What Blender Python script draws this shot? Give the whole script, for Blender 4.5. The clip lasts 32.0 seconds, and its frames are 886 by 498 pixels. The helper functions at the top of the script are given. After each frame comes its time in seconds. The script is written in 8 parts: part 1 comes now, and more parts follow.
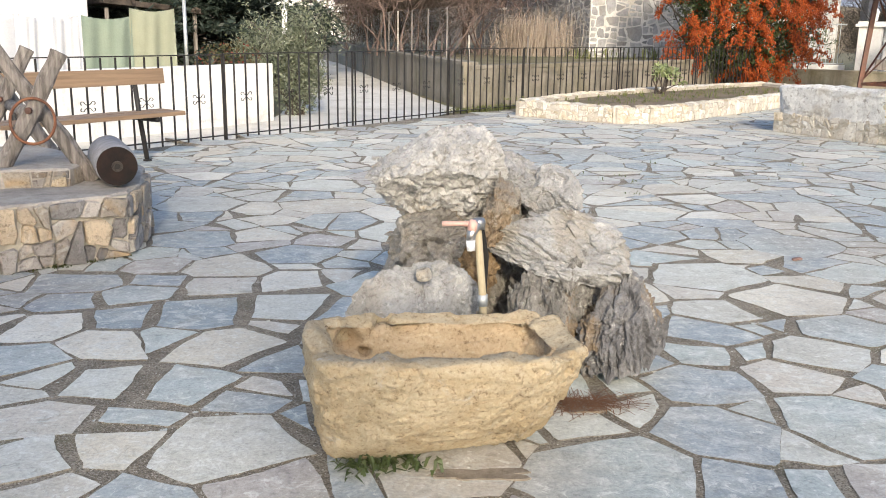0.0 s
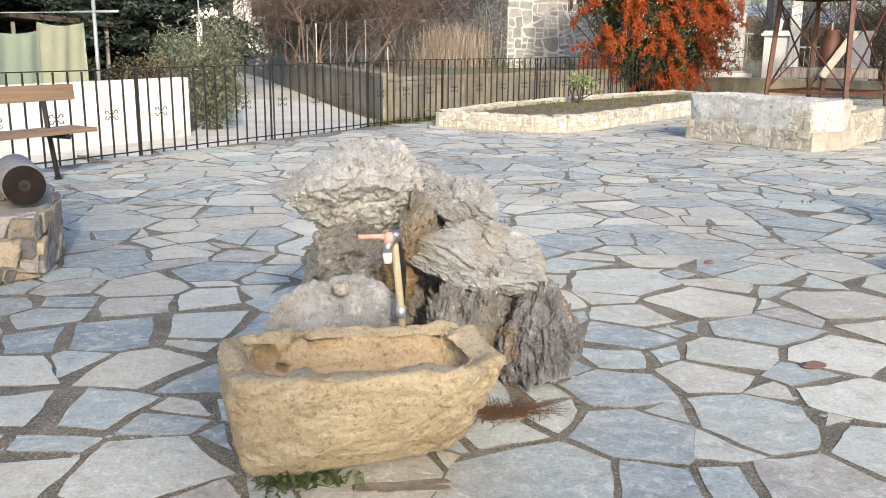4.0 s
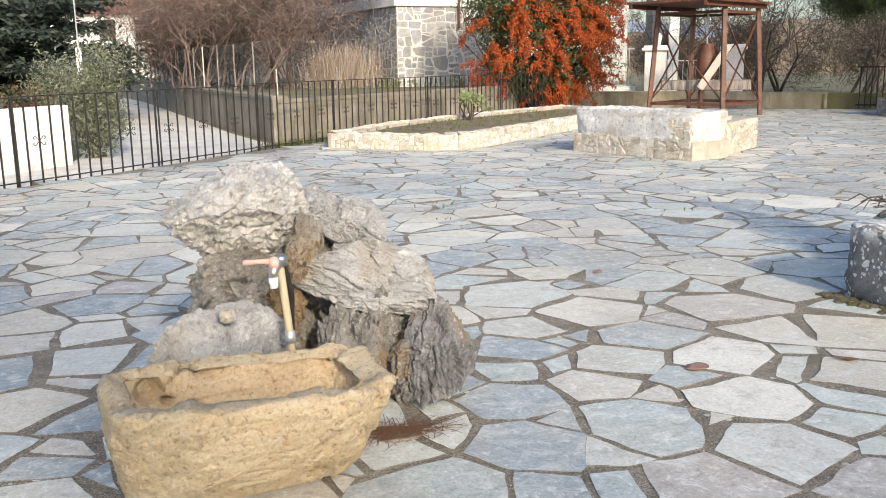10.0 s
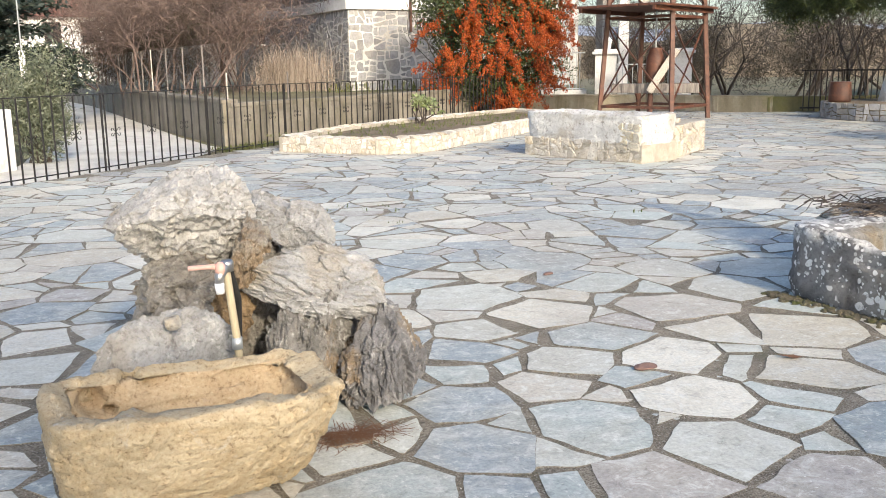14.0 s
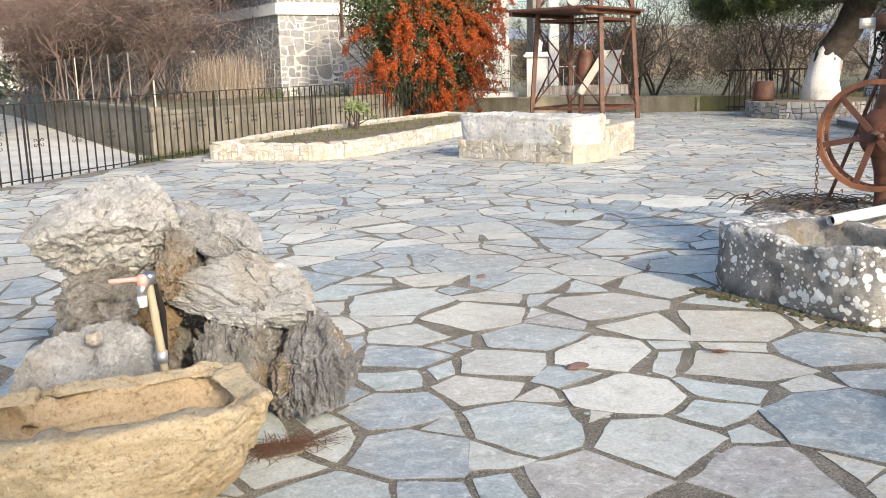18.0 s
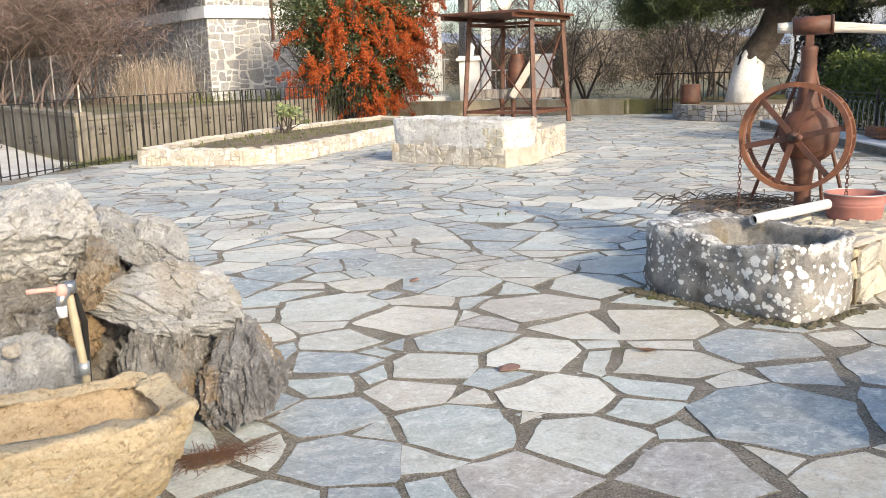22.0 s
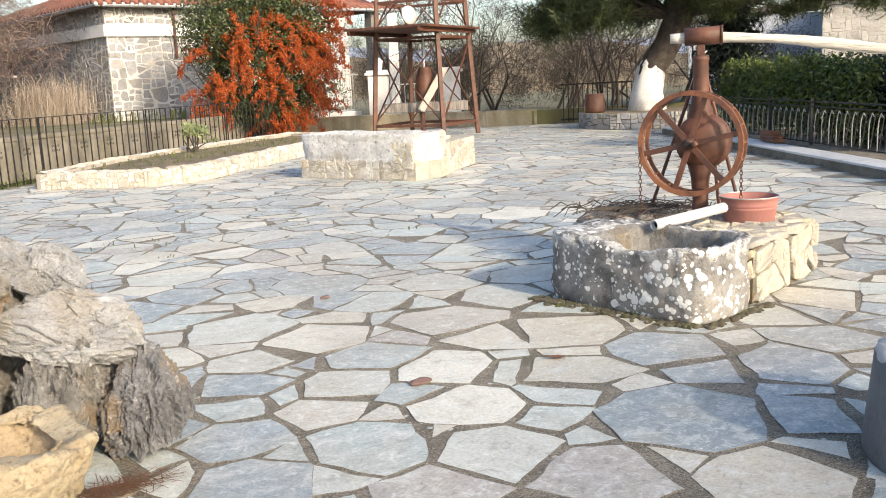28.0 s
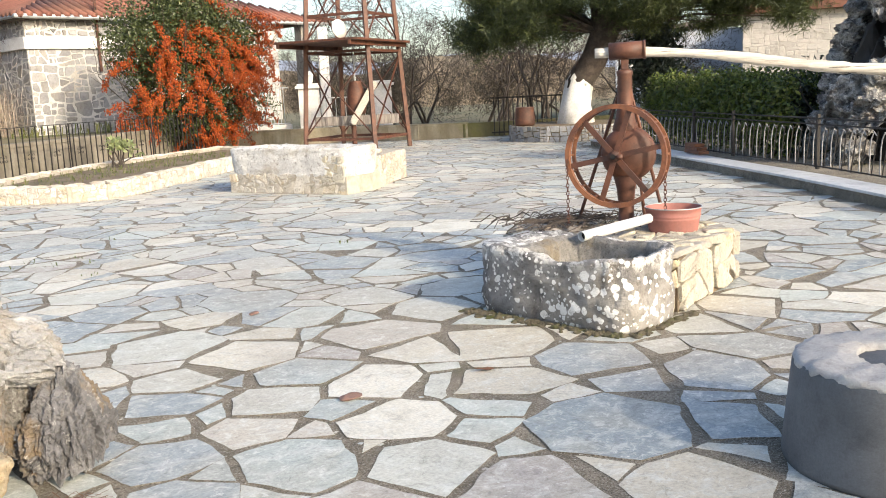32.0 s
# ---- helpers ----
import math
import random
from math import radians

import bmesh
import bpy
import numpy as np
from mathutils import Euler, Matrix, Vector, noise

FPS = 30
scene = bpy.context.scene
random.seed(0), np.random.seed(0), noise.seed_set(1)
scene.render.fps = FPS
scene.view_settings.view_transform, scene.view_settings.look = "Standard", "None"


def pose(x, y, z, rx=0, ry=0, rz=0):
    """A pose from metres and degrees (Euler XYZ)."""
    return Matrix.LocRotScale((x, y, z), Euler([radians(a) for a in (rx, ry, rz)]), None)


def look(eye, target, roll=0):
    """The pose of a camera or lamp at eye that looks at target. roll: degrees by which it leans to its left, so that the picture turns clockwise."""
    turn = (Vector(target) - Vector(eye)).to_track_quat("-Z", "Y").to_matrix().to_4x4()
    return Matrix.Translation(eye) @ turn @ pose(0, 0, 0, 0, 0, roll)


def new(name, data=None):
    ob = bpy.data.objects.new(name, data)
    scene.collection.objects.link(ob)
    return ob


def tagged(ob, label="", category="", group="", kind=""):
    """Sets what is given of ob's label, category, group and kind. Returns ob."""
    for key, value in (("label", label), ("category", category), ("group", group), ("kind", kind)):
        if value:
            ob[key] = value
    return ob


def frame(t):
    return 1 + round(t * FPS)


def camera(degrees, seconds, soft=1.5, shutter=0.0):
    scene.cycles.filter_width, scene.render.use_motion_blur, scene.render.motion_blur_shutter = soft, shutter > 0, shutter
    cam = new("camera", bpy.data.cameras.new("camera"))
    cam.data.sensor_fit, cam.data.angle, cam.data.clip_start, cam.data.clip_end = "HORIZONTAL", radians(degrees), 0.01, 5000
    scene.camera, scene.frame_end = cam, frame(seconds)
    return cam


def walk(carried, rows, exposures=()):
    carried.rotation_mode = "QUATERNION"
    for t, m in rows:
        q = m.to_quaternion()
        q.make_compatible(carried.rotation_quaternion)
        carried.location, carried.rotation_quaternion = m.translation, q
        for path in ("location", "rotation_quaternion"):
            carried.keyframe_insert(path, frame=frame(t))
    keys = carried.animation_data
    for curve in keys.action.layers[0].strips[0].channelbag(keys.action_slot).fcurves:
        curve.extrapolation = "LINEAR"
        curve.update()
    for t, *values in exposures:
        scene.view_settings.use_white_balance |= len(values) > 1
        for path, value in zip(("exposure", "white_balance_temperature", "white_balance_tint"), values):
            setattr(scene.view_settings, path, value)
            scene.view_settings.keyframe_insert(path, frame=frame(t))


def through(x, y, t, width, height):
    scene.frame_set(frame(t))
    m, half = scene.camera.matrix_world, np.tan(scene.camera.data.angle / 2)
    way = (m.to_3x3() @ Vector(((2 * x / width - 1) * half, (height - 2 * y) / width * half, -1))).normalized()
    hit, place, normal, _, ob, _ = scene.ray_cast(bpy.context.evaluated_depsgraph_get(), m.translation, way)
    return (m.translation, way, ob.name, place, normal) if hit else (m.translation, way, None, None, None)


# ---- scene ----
cam = camera(51.74, 32.0, 0.95)
PATH = [
    (0, (0.007, 0.097, 1.290), (0.0584, 2.0410, 0.8226), 0.81),
    (0.5, (0.011, 0.095, 1.290), (0.0879, 2.0379, 0.8231), 1.06),
    (1, (0.016, 0.097, 1.292), (0.1296, 2.0385, 0.8265), 1.00),
    (1.5, (0.020, 0.100, 1.293), (0.1547, 2.0407, 0.8306), 0.91),
    (2, (0.026, 0.089, 1.294), (0.1909, 2.0280, 0.8342), 0.83),
    (2.5, (0.030, 0.083, 1.295), (0.2133, 2.0228, 0.8456), 0.58),
    (3, (0.029, 0.083, 1.296), (0.2305, 2.0225, 0.8513), 0.47),
    (3.5, (0.033, 0.085, 1.297), (0.2400, 2.0244, 0.8550), 0.42),
    (5.5, (0.044, 0.088, 1.294), (0.3057, 2.0197, 0.8459), 0.08),
    (6, (0.049, 0.093, 1.294), (0.3285, 2.0220, 0.8442), -0.04),
    (6.5, (0.053, 0.090, 1.295), (0.3359, 2.0186, 0.8458), -0.09),
    (7, (0.053, 0.096, 1.295), (0.3411, 2.0250, 0.8526), -0.14),
    (7.5, (0.057, 0.106, 1.295), (0.3606, 2.0325, 0.8535), -0.12),
    (8, (0.061, 0.096, 1.297), (0.3872, 2.0222, 0.8667), -0.38),
    (8.5, (0.069, 0.094, 1.298), (0.4396, 2.0131, 0.8730), -0.53),
    (9, (0.071, 0.092, 1.297), (0.4605, 2.0079, 0.8742), -0.44),
    (9.5, (0.078, 0.086, 1.299), (0.4853, 1.9985, 0.8810), -0.60),
    (10, (0.083, 0.075, 1.300), (0.5122, 1.9866, 0.8968), -0.83),
    (10.5, (0.086, 0.072, 1.301), (0.5305, 1.9800, 0.8968), -0.75),
    (11, (0.089, 0.077, 1.299), (0.5497, 1.9797, 0.8889), -0.73),
    (11.5, (0.094, 0.076, 1.296), (0.5648, 1.9761, 0.8853), -0.89),
    (12, (0.095, 0.077, 1.297), (0.5699, 1.9757, 0.8854), -0.89),
    (12.5, (0.095, 0.080, 1.297), (0.5706, 1.9787, 0.8839), -0.87),
    (13, (0.097, 0.081, 1.298), (0.5864, 1.9782, 0.8954), -0.75),
    (13.5, (0.101, 0.078, 1.300), (0.6095, 1.9704, 0.8991), -0.67),
    (14, (0.105, 0.076, 1.298), (0.6306, 1.9642, 0.9009), -0.79),
    (14.5, (0.111, 0.075, 1.298), (0.6493, 1.9604, 0.9059), -1.10),
    (16.5, (0.126, 0.064, 1.301), (0.7216, 1.9345, 0.9156), -1.59),
    (17, (0.131, 0.072, 1.301), (0.7502, 1.9330, 0.9094), -1.51),
    (17.5, (0.137, 0.077, 1.298), (0.7677, 1.9334, 0.9032), -1.41),
    (18, (0.143, 0.076, 1.299), (0.7972, 1.9253, 0.9078), -1.50),
    (18.5, (0.145, 0.074, 1.299), (0.8184, 1.9154, 0.9033), -1.46),
    (19, (0.150, 0.075, 1.299), (0.8419, 1.9088, 0.9003), -1.61),
    (19.5, (0.155, 0.075, 1.297), (0.8644, 1.9033, 0.9015), -1.61),
    (20, (0.159, 0.075, 1.297), (0.8857, 1.8961, 0.9021), -1.63),
    (20.5, (0.160, 0.074, 1.299), (0.9004, 1.8898, 0.9041), -1.58),
    (21, (0.162, 0.072, 1.298), (0.9051, 1.8876, 0.9101), -1.74),
    (21.5, (0.166, 0.068, 1.300), (0.9200, 1.8795, 0.9107), -1.82),
    (22, (0.168, 0.071, 1.297), (0.9522, 1.8697, 0.9103), -1.55),
    (22.5, (0.173, 0.066, 1.298), (0.9676, 1.8606, 0.9133), -1.69),
    (23, (0.173, 0.066, 1.298), (0.9752, 1.8576, 0.9169), -1.76),
    (23.5, (0.177, 0.065, 1.298), (0.9989, 1.8482, 0.9191), -1.84),
    (24, (0.184, 0.061, 1.299), (1.0405, 1.8279, 0.9174), -1.98),
    (24.5, (0.189, 0.063, 1.298), (1.0570, 1.8253, 0.9214), -2.15),
    (25, (0.191, 0.058, 1.301), (1.0660, 1.8158, 0.9210), -2.25),
    (25.5, (0.190, 0.055, 1.304), (1.0777, 1.8071, 0.9280), -2.43),
    (27.5, (0.201, 0.044, 1.304), (1.1505, 1.7665, 0.9430), -2.68),
    (28, (0.203, 0.046, 1.304), (1.1536, 1.7677, 0.9389), -2.69),
    (28.5, (0.206, 0.052, 1.299), (1.1652, 1.7694, 0.9357), -2.60),
    (29, (0.208, 0.051, 1.302), (1.1723, 1.7637, 0.9347), -2.69),
    (29.5, (0.207, 0.046, 1.306), (1.1734, 1.7594, 0.9423), -2.75),
    (30, (0.211, 0.045, 1.305), (1.1903, 1.7512, 0.9421), -2.73),
    (30.5, (0.213, 0.049, 1.304), (1.2005, 1.7503, 0.9442), -2.64),
    (31, (0.221, 0.045, 1.300), (1.2377, 1.7316, 0.9498), -2.67),
    (31.5, (0.227, 0.041, 1.302), (1.2722, 1.7105, 0.9572), -2.72),
    (32, (0.224, 0.036, 1.305), (1.3011, 1.6859, 0.9611), -2.68),
]
walk(cam, [(t, look(eye, target, roll)) for t, eye, target, roll in PATH],
     [(t, stops + 0.88, kelvin - 60, 10) for t, stops, kelvin in ((0, 0.0, 6200), (3.5, -0.03, 6200), (6, -0.10, 6200), (8, -0.08, 6200), (10, 0.04, 6250), (14, 0.10, 6250), (19, 0.11, 6300), (25, 0.15, 6420), (32, 0.24, 6520))])

# ---- world, sun ----
SUN_AZ = radians(173)      # clockwise from +y
SUN_EL = radians(25)
world = bpy.data.worlds.new("world")
scene.world = world
world.use_nodes = True
wn = world.node_tree.nodes
sky = wn.new("ShaderNodeTexSky")
sky.sky_type, sky.sun_disc = "NISHITA", False
sky.sun_elevation, sky.sun_rotation = SUN_EL, SUN_AZ
sky.air_density, sky.dust_density, sky.ozone_density = 1.0, 2.5, 1.0
wn["Background"].inputs[1].default_value = 0.15
world.node_tree.links.new(sky.outputs[0], wn["Background"].inputs[0])
sun_data = bpy.data.lights.new("sun", "SUN")
sun_data.energy, sun_data.angle, sun_data.color = 2.65, radians(2.2), (1.0, 0.85, 0.64)
sun = new("sun", sun_data)
sun_dir = Vector((math.sin(SUN_AZ) * math.cos(SUN_EL), math.cos(SUN_AZ) * math.cos(SUN_EL), math.sin(SUN_EL)))
sun.matrix_world = look(sun_dir * 60, (0, 0, 0))

# ---- building helpers ----
def thing(name, label, category, at=(0, 0, 0), rz=0.0, group="", kind=""):
    ob = new(name)
    ob.empty_display_size = 0.1
    ob.matrix_world = pose(*at, 0, 0, rz)
    return tagged(ob, label, category, group, kind)


def mesh_of(bm, material, smooth=False):
    me = bpy.data.meshes.new("mesh")
    if isinstance(bm, tuple):
        me.from_pydata(bm[0], [], bm[1])
        me.update()
    else:
        bm.to_mesh(me)
        bm.free()
    for m in material if isinstance(material, (list, tuple)) else [material]:
        me.materials.append(m)
    if smooth:
        me.polygons.foreach_set("use_smooth", [True] * len(me.polygons))
    return me


def part(name, bm, material, parent=None, label="", at=(0, 0, 0), rot=(0, 0, 0), smooth=False):
    me = bm if isinstance(bm, bpy.types.Mesh) else mesh_of(bm, material, smooth)
    ob = new(name, me)
    ob.parent = parent
    ob.matrix_basis = pose(*at, *rot)
    return tagged(ob, label)


def structure(name, bm, material, label, category="", smooth=False, at=(0, 0, 0), rot=(0, 0, 0), kind="structure"):
    return tagged(part(name, bm, material, None, label, at, rot, smooth), "", category, "", kind)


def box(dx, dy, dz, bevel=0.0, at=(0, 0, 0), bm=None, rot=None):
    """A box of that size, its base's middle at the given place."""
    bm = bm or bmesh.new()
    m = Matrix.Translation(at)
    if rot:
        m = m @ Euler([radians(a) for a in rot]).to_matrix().to_4x4()
    m = m @ Matrix.Translation((0, 0, dz / 2)) @ Matrix.Diagonal((dx, dy, dz, 1))
    got = bmesh.ops.create_cube(bm, size=1.0, matrix=m)
    if bevel:
        es = {e for v in got["verts"] for e in v.link_edges}
        bmesh.ops.bevel(bm, geom=list(es), offset=bevel, segments=2, affect="EDGES", profile=0.6)
    return bm


def tube(points, radii, n=8, bm=None, cap=True):
    """A round bar through the points; one radius, or one a point."""
    bm = bm or bmesh.new()
    pts = [Vector(p) for p in points]
    if not isinstance(radii, (list, tuple)):
        radii = [radii] * len(pts)
    rings, side = [], None
    for i, p in enumerate(pts):
        d = (pts[min(i + 1, len(pts) - 1)] - pts[max(i - 1, 0)]).normalized()
        if side is None:
            side = d.orthogonal().normalized()
        side = (side - d * side.dot(d)).normalized()
        up = d.cross(side)
        rings.append([bm.verts.new(p + (side * math.cos(a) + up * math.sin(a)) * radii[i])
                      for a in (2 * math.pi * k / n for k in range(n))])
    for a, b in zip(rings, rings[1:]):
        for k in range(n):
            bm.faces.new((a[k], a[(k + 1) % n], b[(k + 1) % n], b[k]))
    if cap:
        bm.faces.new(rings[0][::-1])
        bm.faces.new(rings[-1])
    return bm


def bar(a, b, w, h=None, bm=None):
    """A flat or square bar from a to b."""
    bm = bm or bmesh.new()
    a, b = Vector(a), Vector(b)
    d = b - a
    rot = d.to_track_quat("Z", "Y").to_matrix().to_4x4()
    m = Matrix.Translation((a + b) / 2) @ rot @ Matrix.Diagonal((w, h or w, d.length, 1))
    bmesh.ops.create_cube(bm, size=1.0, matrix=m)
    return bm


def lathe(profile, n=24, bm=None):
    """A turned body from (radius, z) pairs; a zero radius closes it."""
    bm = bm or bmesh.new()
    rings = []
    for r, z in profile:
        if r < 1e-5:
            rings.append([bm.verts.new((0, 0, z))])
        else:
            rings.append([bm.verts.new((r * math.cos(2 * math.pi * k / n), r * math.sin(2 * math.pi * k / n), z)) for k in range(n)])
    for a, b in zip(rings, rings[1:]):
        for k in range(n):
            k2 = (k + 1) % n
            if len(a) == 1 and len(b) > 1:
                bm.faces.new((a[0], b[k2], b[k]))
            elif len(b) == 1 and len(a) > 1:
                bm.faces.new((a[k], a[k2], b[0]))
            elif len(a) > 1:
                bm.faces.new((a[k], a[k2], b[k2], b[k]))
    return bm


def rough(bm, amount, size, seed=0.0, ridge=0.0):
    """Uneven stone: moves the vertices along their normals by noise at two scales."""
    bm.normal_update()
    off = Vector((seed * 7.3, seed * 3.1, seed * 5.7))
    moves = []
    for v in bm.verts:
        p = v.co / size + off
        d = noise.fractal(p, 0.9, 2.1, 4) * amount
        if ridge:
            d -= ridge * max(0.0, noise.noise(p * 3.7 + off) - 0.12)
        moves.append(v.normal * d)
    for v, d in zip(bm.verts, moves):
        v.co += d
    return bm


def boulder(size, seed, cuts=9, detail=4, amount=0.12, ridge=0.1, strata=0.0):
    """A broken rock: a ball cut flat on many sides, then roughened."""
    rnd = random.Random(seed)
    b = bmesh.new()
    bmesh.ops.create_icosphere(b, subdivisions=detail, radius=1.0)
    planes = []
    for _ in range(cuts):
        n = Vector((rnd.gauss(0, 1), rnd.gauss(0, 1), rnd.gauss(0, 1))).normalized()
        planes.append((n, rnd.uniform(0.48, 0.85)))
    for v in b.verts:
        for n, d in planes:
            k = v.co.dot(n)
            if k > d:
                v.co -= n * (k - d) * 0.96
    rough(b, amount, 0.6, seed * 0.37)
    b.normal_update()
    off = Vector((seed * 1.7, seed * 0.9, 4.0))
    crag = [v.normal * ((noise.ridged_multi_fractal(v.co * 1.9 + off, 0.9, 2.2, 5, 1.0, 2.0) - 1.1) * ridge * 0.8
                        - ridge * 1.3 * max(0.0, noise.noise(v.co * 6.5 + off) - 0.28)) for v in b.verts]
    for v, d in zip(b.verts, crag):
        v.co += d
    b.normal_update()
    fine = [v.normal * ridge * (0.55 * noise.fractal(v.co * 5.0 + off, 0.7, 2.3, 5) - 0.9 * max(0.0, noise.noise(v.co * 11.0 - off) - 0.35)) for v in b.verts]
    for v, d in zip(b.verts, fine):
        v.co += d
    if strata:
        b.normal_update()
        lay = [v.normal * strata * (noise.fractal(Vector((v.co.x * 7, v.co.y * 7, v.co.z * 1.1)) + off, 0.8, 2.2, 4)) for v in b.verts]
        for v, d in zip(b.verts, lay):
            v.co += d
    for v in b.verts:
        v.co = Vector((v.co.x * size[0], v.co.y * size[1], v.co.z * size[2]))
    return b


def broken_rock(size, seed, cuts=10, detail=6, chips=0.16, crevice=0.06, pits=0.0, flute=0.0, lean=(0.0, 0.0)):
    """A broken rock: cut flat on many sides, chipped into tilted facets at three scales, pitted or fluted, then brought to its size."""
    rnd = random.Random(seed)
    b = bmesh.new()
    bmesh.ops.create_icosphere(b, subdivisions=detail, radius=1.0)
    planes = []
    for _ in range(cuts):
        n = Vector((rnd.gauss(0, 1), rnd.gauss(0, 1), rnd.gauss(0, 1))).normalized()
        planes.append((n, rnd.uniform(0.5, 0.82)))
    off = Vector((seed * 1.7, seed * 0.9, seed * 0.31))
    half = Vector((0.5, 0.5, 0.5))
    for v in b.verts:
        for n, d in planes:
            k = v.co.dot(n)
            if k > d:
                v.co -= n * (k - d)
    b.normal_update()
    moves = []
    for v in b.verts:
        p = v.co + off
        w = p + noise.noise_vector(p * 2.1) * 0.16
        if flute:
            w = Vector(((w.x + w.z * lean[0]) * (1 + flute), (w.y + w.z * lean[1]) * (1 + flute), w.z * (1 - 0.62 * flute)))
        d = 0.0
        for sc, am in ((1.6, 1.0), (3.7, 0.55), (8.0, 0.26)):
            ws = w * sc
            ds, ps = noise.voronoi(ws)
            way = noise.cell_vector(ps[0] * 31.7) - half
            d += chips * am * ((ws - ps[0]).dot(way) * 1.5 + 0.5 * (noise.cell(ps[0] * 17.1) - 0.5))
            d -= crevice * am * max(0.0, 1 - (ds[1] - ds[0]) / 0.10)
        if pits:
            d -= pits * max(0.0, noise.noise(p * 6.0) - 0.2) * 2.0 + pits * max(0.0, noise.noise(p * 13.0) - 0.22) * 1.1
        d += 0.03 * noise.fractal(p * 7.0, 0.8, 2.2, 4) + 0.012 * noise.noise(p * 31.0)
        moves.append(v.normal * d)
    for v, d in zip(b.verts, moves):
        v.co += d
    for i in range(3):
        lo, hi = min(v.co[i] for v in b.verts), max(v.co[i] for v in b.verts)
        for v in b.verts:
            v.co[i] = ((v.co[i] - lo) / (hi - lo) * 2 - 1) * size[i]
    return b


def clip_poly(poly, n, d):
    out = []
    for i, p in enumerate(poly):
        q = poly[(i + 1) % len(poly)]
        a, b = p[0] * n[0] + p[1] * n[1] - d, q[0] * n[0] + q[1] * n[1] - d
        if a <= 0:
            out.append(p)
        if a * b < 0:
            k = a / (a - b)
            out.append((p[0] + (q[0] - p[0]) * k, p[1] + (q[1] - p[1]) * k))
    return out


def cells(seeds, bound, weights=None, reach=14):
    """The power cells of the seeds, as polygons within the bound."""
    pts = np.array(seeds, float)
    w = np.zeros(len(pts)) if weights is None else np.array(weights, float)
    out = []
    for i, p in enumerate(pts):
        d2 = ((pts - p) ** 2).sum(1)
        near = np.argsort(d2)[1:reach + 1]
        poly = list(bound)
        for j in near:
            n = pts[j] - p
            poly = clip_poly(poly, n, (n @ (pts[j] + p) + w[i] - w[j]) / 2)
            if len(poly) < 3:
                break
        out.append(poly)
    return out


def inside(poly, x, y):
    hit = False
    for i in range(len(poly)):
        (x0, y0), (x1, y1) = poly[i], poly[i - 1]
        if (y0 > y) != (y1 > y) and x < (x1 - x0) * (y - y0) / (y1 - y0) + x0:
            hit = not hit
    return hit


def shrink(poly, gap, rnd=None):
    """The convex polygon moved in by the gap, unevenly where a random source is given."""
    out = list(poly)
    area = sum(poly[i - 1][0] * poly[i][1] - poly[i][0] * poly[i - 1][1] for i in range(len(poly)))
    s = 1 if area > 0 else -1
    for i in range(len(poly)):
        p, q = poly[i - 1], poly[i]
        dx, dy = q[0] - p[0], q[1] - p[1]
        L = math.hypot(dx, dy)
        if L < 1e-6:
            continue
        n = (s * dy / L, -s * dx / L)
        out = clip_poly(out, n, n[0] * p[0] + n[1] * p[1] - (gap * rnd.choice((0.4, 0.7, 1.0, 1.0, 1.7)) if rnd else gap))
        if len(out) < 3:
            return []
    return out


def ragged(poly, rnd, step, amount):
    """The polygon with clipped corners and uneven edges."""
    pts, n = [], len(poly)
    for i in range(n):
        p, a, b = poly[i], poly[i - 1], poly[(i + 1) % n]
        k = rnd.choice((0.01, 0.02, 0.03, 0.05, 0.13))
        pts.append((p[0] + (a[0] - p[0]) * k, p[1] + (a[1] - p[1]) * k))
        pts.append((p[0] + (b[0] - p[0]) * k, p[1] + (b[1] - p[1]) * k))
    out = []
    for i, p in enumerate(pts):
        q = pts[(i + 1) % len(pts)]
        L = math.hypot(q[0] - p[0], q[1] - p[1])
        if L < 1e-4:
            continue
        m = max(1, int(L / step))
        nx, ny = (q[1] - p[1]) / L, -(q[0] - p[0]) / L
        for k in range(m):
            f = (k + (rnd.uniform(-0.3, 0.3) if k else 0)) / m
            e = rnd.uniform(-amount, amount)
            out.append((p[0] + (q[0] - p[0]) * f + nx * e, p[1] + (q[1] - p[1]) * f + ny * e))
    return out


def slab_mesh(outline, low, high, edge, tilt=(0, 0)):
    """Vertices and faces of a flat stone with an eased upper edge."""
    n = len(outline)
    cx, cy = sum(p[0] for p in outline) / n, sum(p[1] for p in outline) / n
    size = max(0.02, sum(math.hypot(p[0] - cx, p[1] - cy) for p in outline) / n)
    k = max(0.5, 1 - edge / size)
    vs = []
    for x, y in outline:
        vs.append((x, y, low))
    for x, y in outline:
        vs.append((x, y, high - edge * 0.8 + (x - cx) * tilt[0] + (y - cy) * tilt[1]))
    for x, y in outline:
        vs.append((cx + (x - cx) * k, cy + (y - cy) * k, high + (x - cx) * tilt[0] + (y - cy) * tilt[1]))
    fs = [tuple(range(2 * n, 3 * n))]
    for r in (0, n):
        fs += [(r + i, r + (i + 1) % n, r + n + (i + 1) % n, r + n + i) for i in range(n)]
    return vs, fs


def merge(meshes):
    vs, fs = [], []
    for v, f in meshes:
        k = len(vs)
        vs += v
        fs += [tuple(i + k for i in q) for q in f]
    return vs, fs


def ccw(poly):
    area = sum(poly[i - 1][0] * poly[i][1] - poly[i][0] * poly[i - 1][1] for i in range(len(poly)))
    return poly if area > 0 else poly[::-1]

def area(poly):
    return abs(sum(poly[i - 1][0] * poly[i][1] - poly[i][0] * poly[i - 1][1] for i in range(len(poly)))) / 2


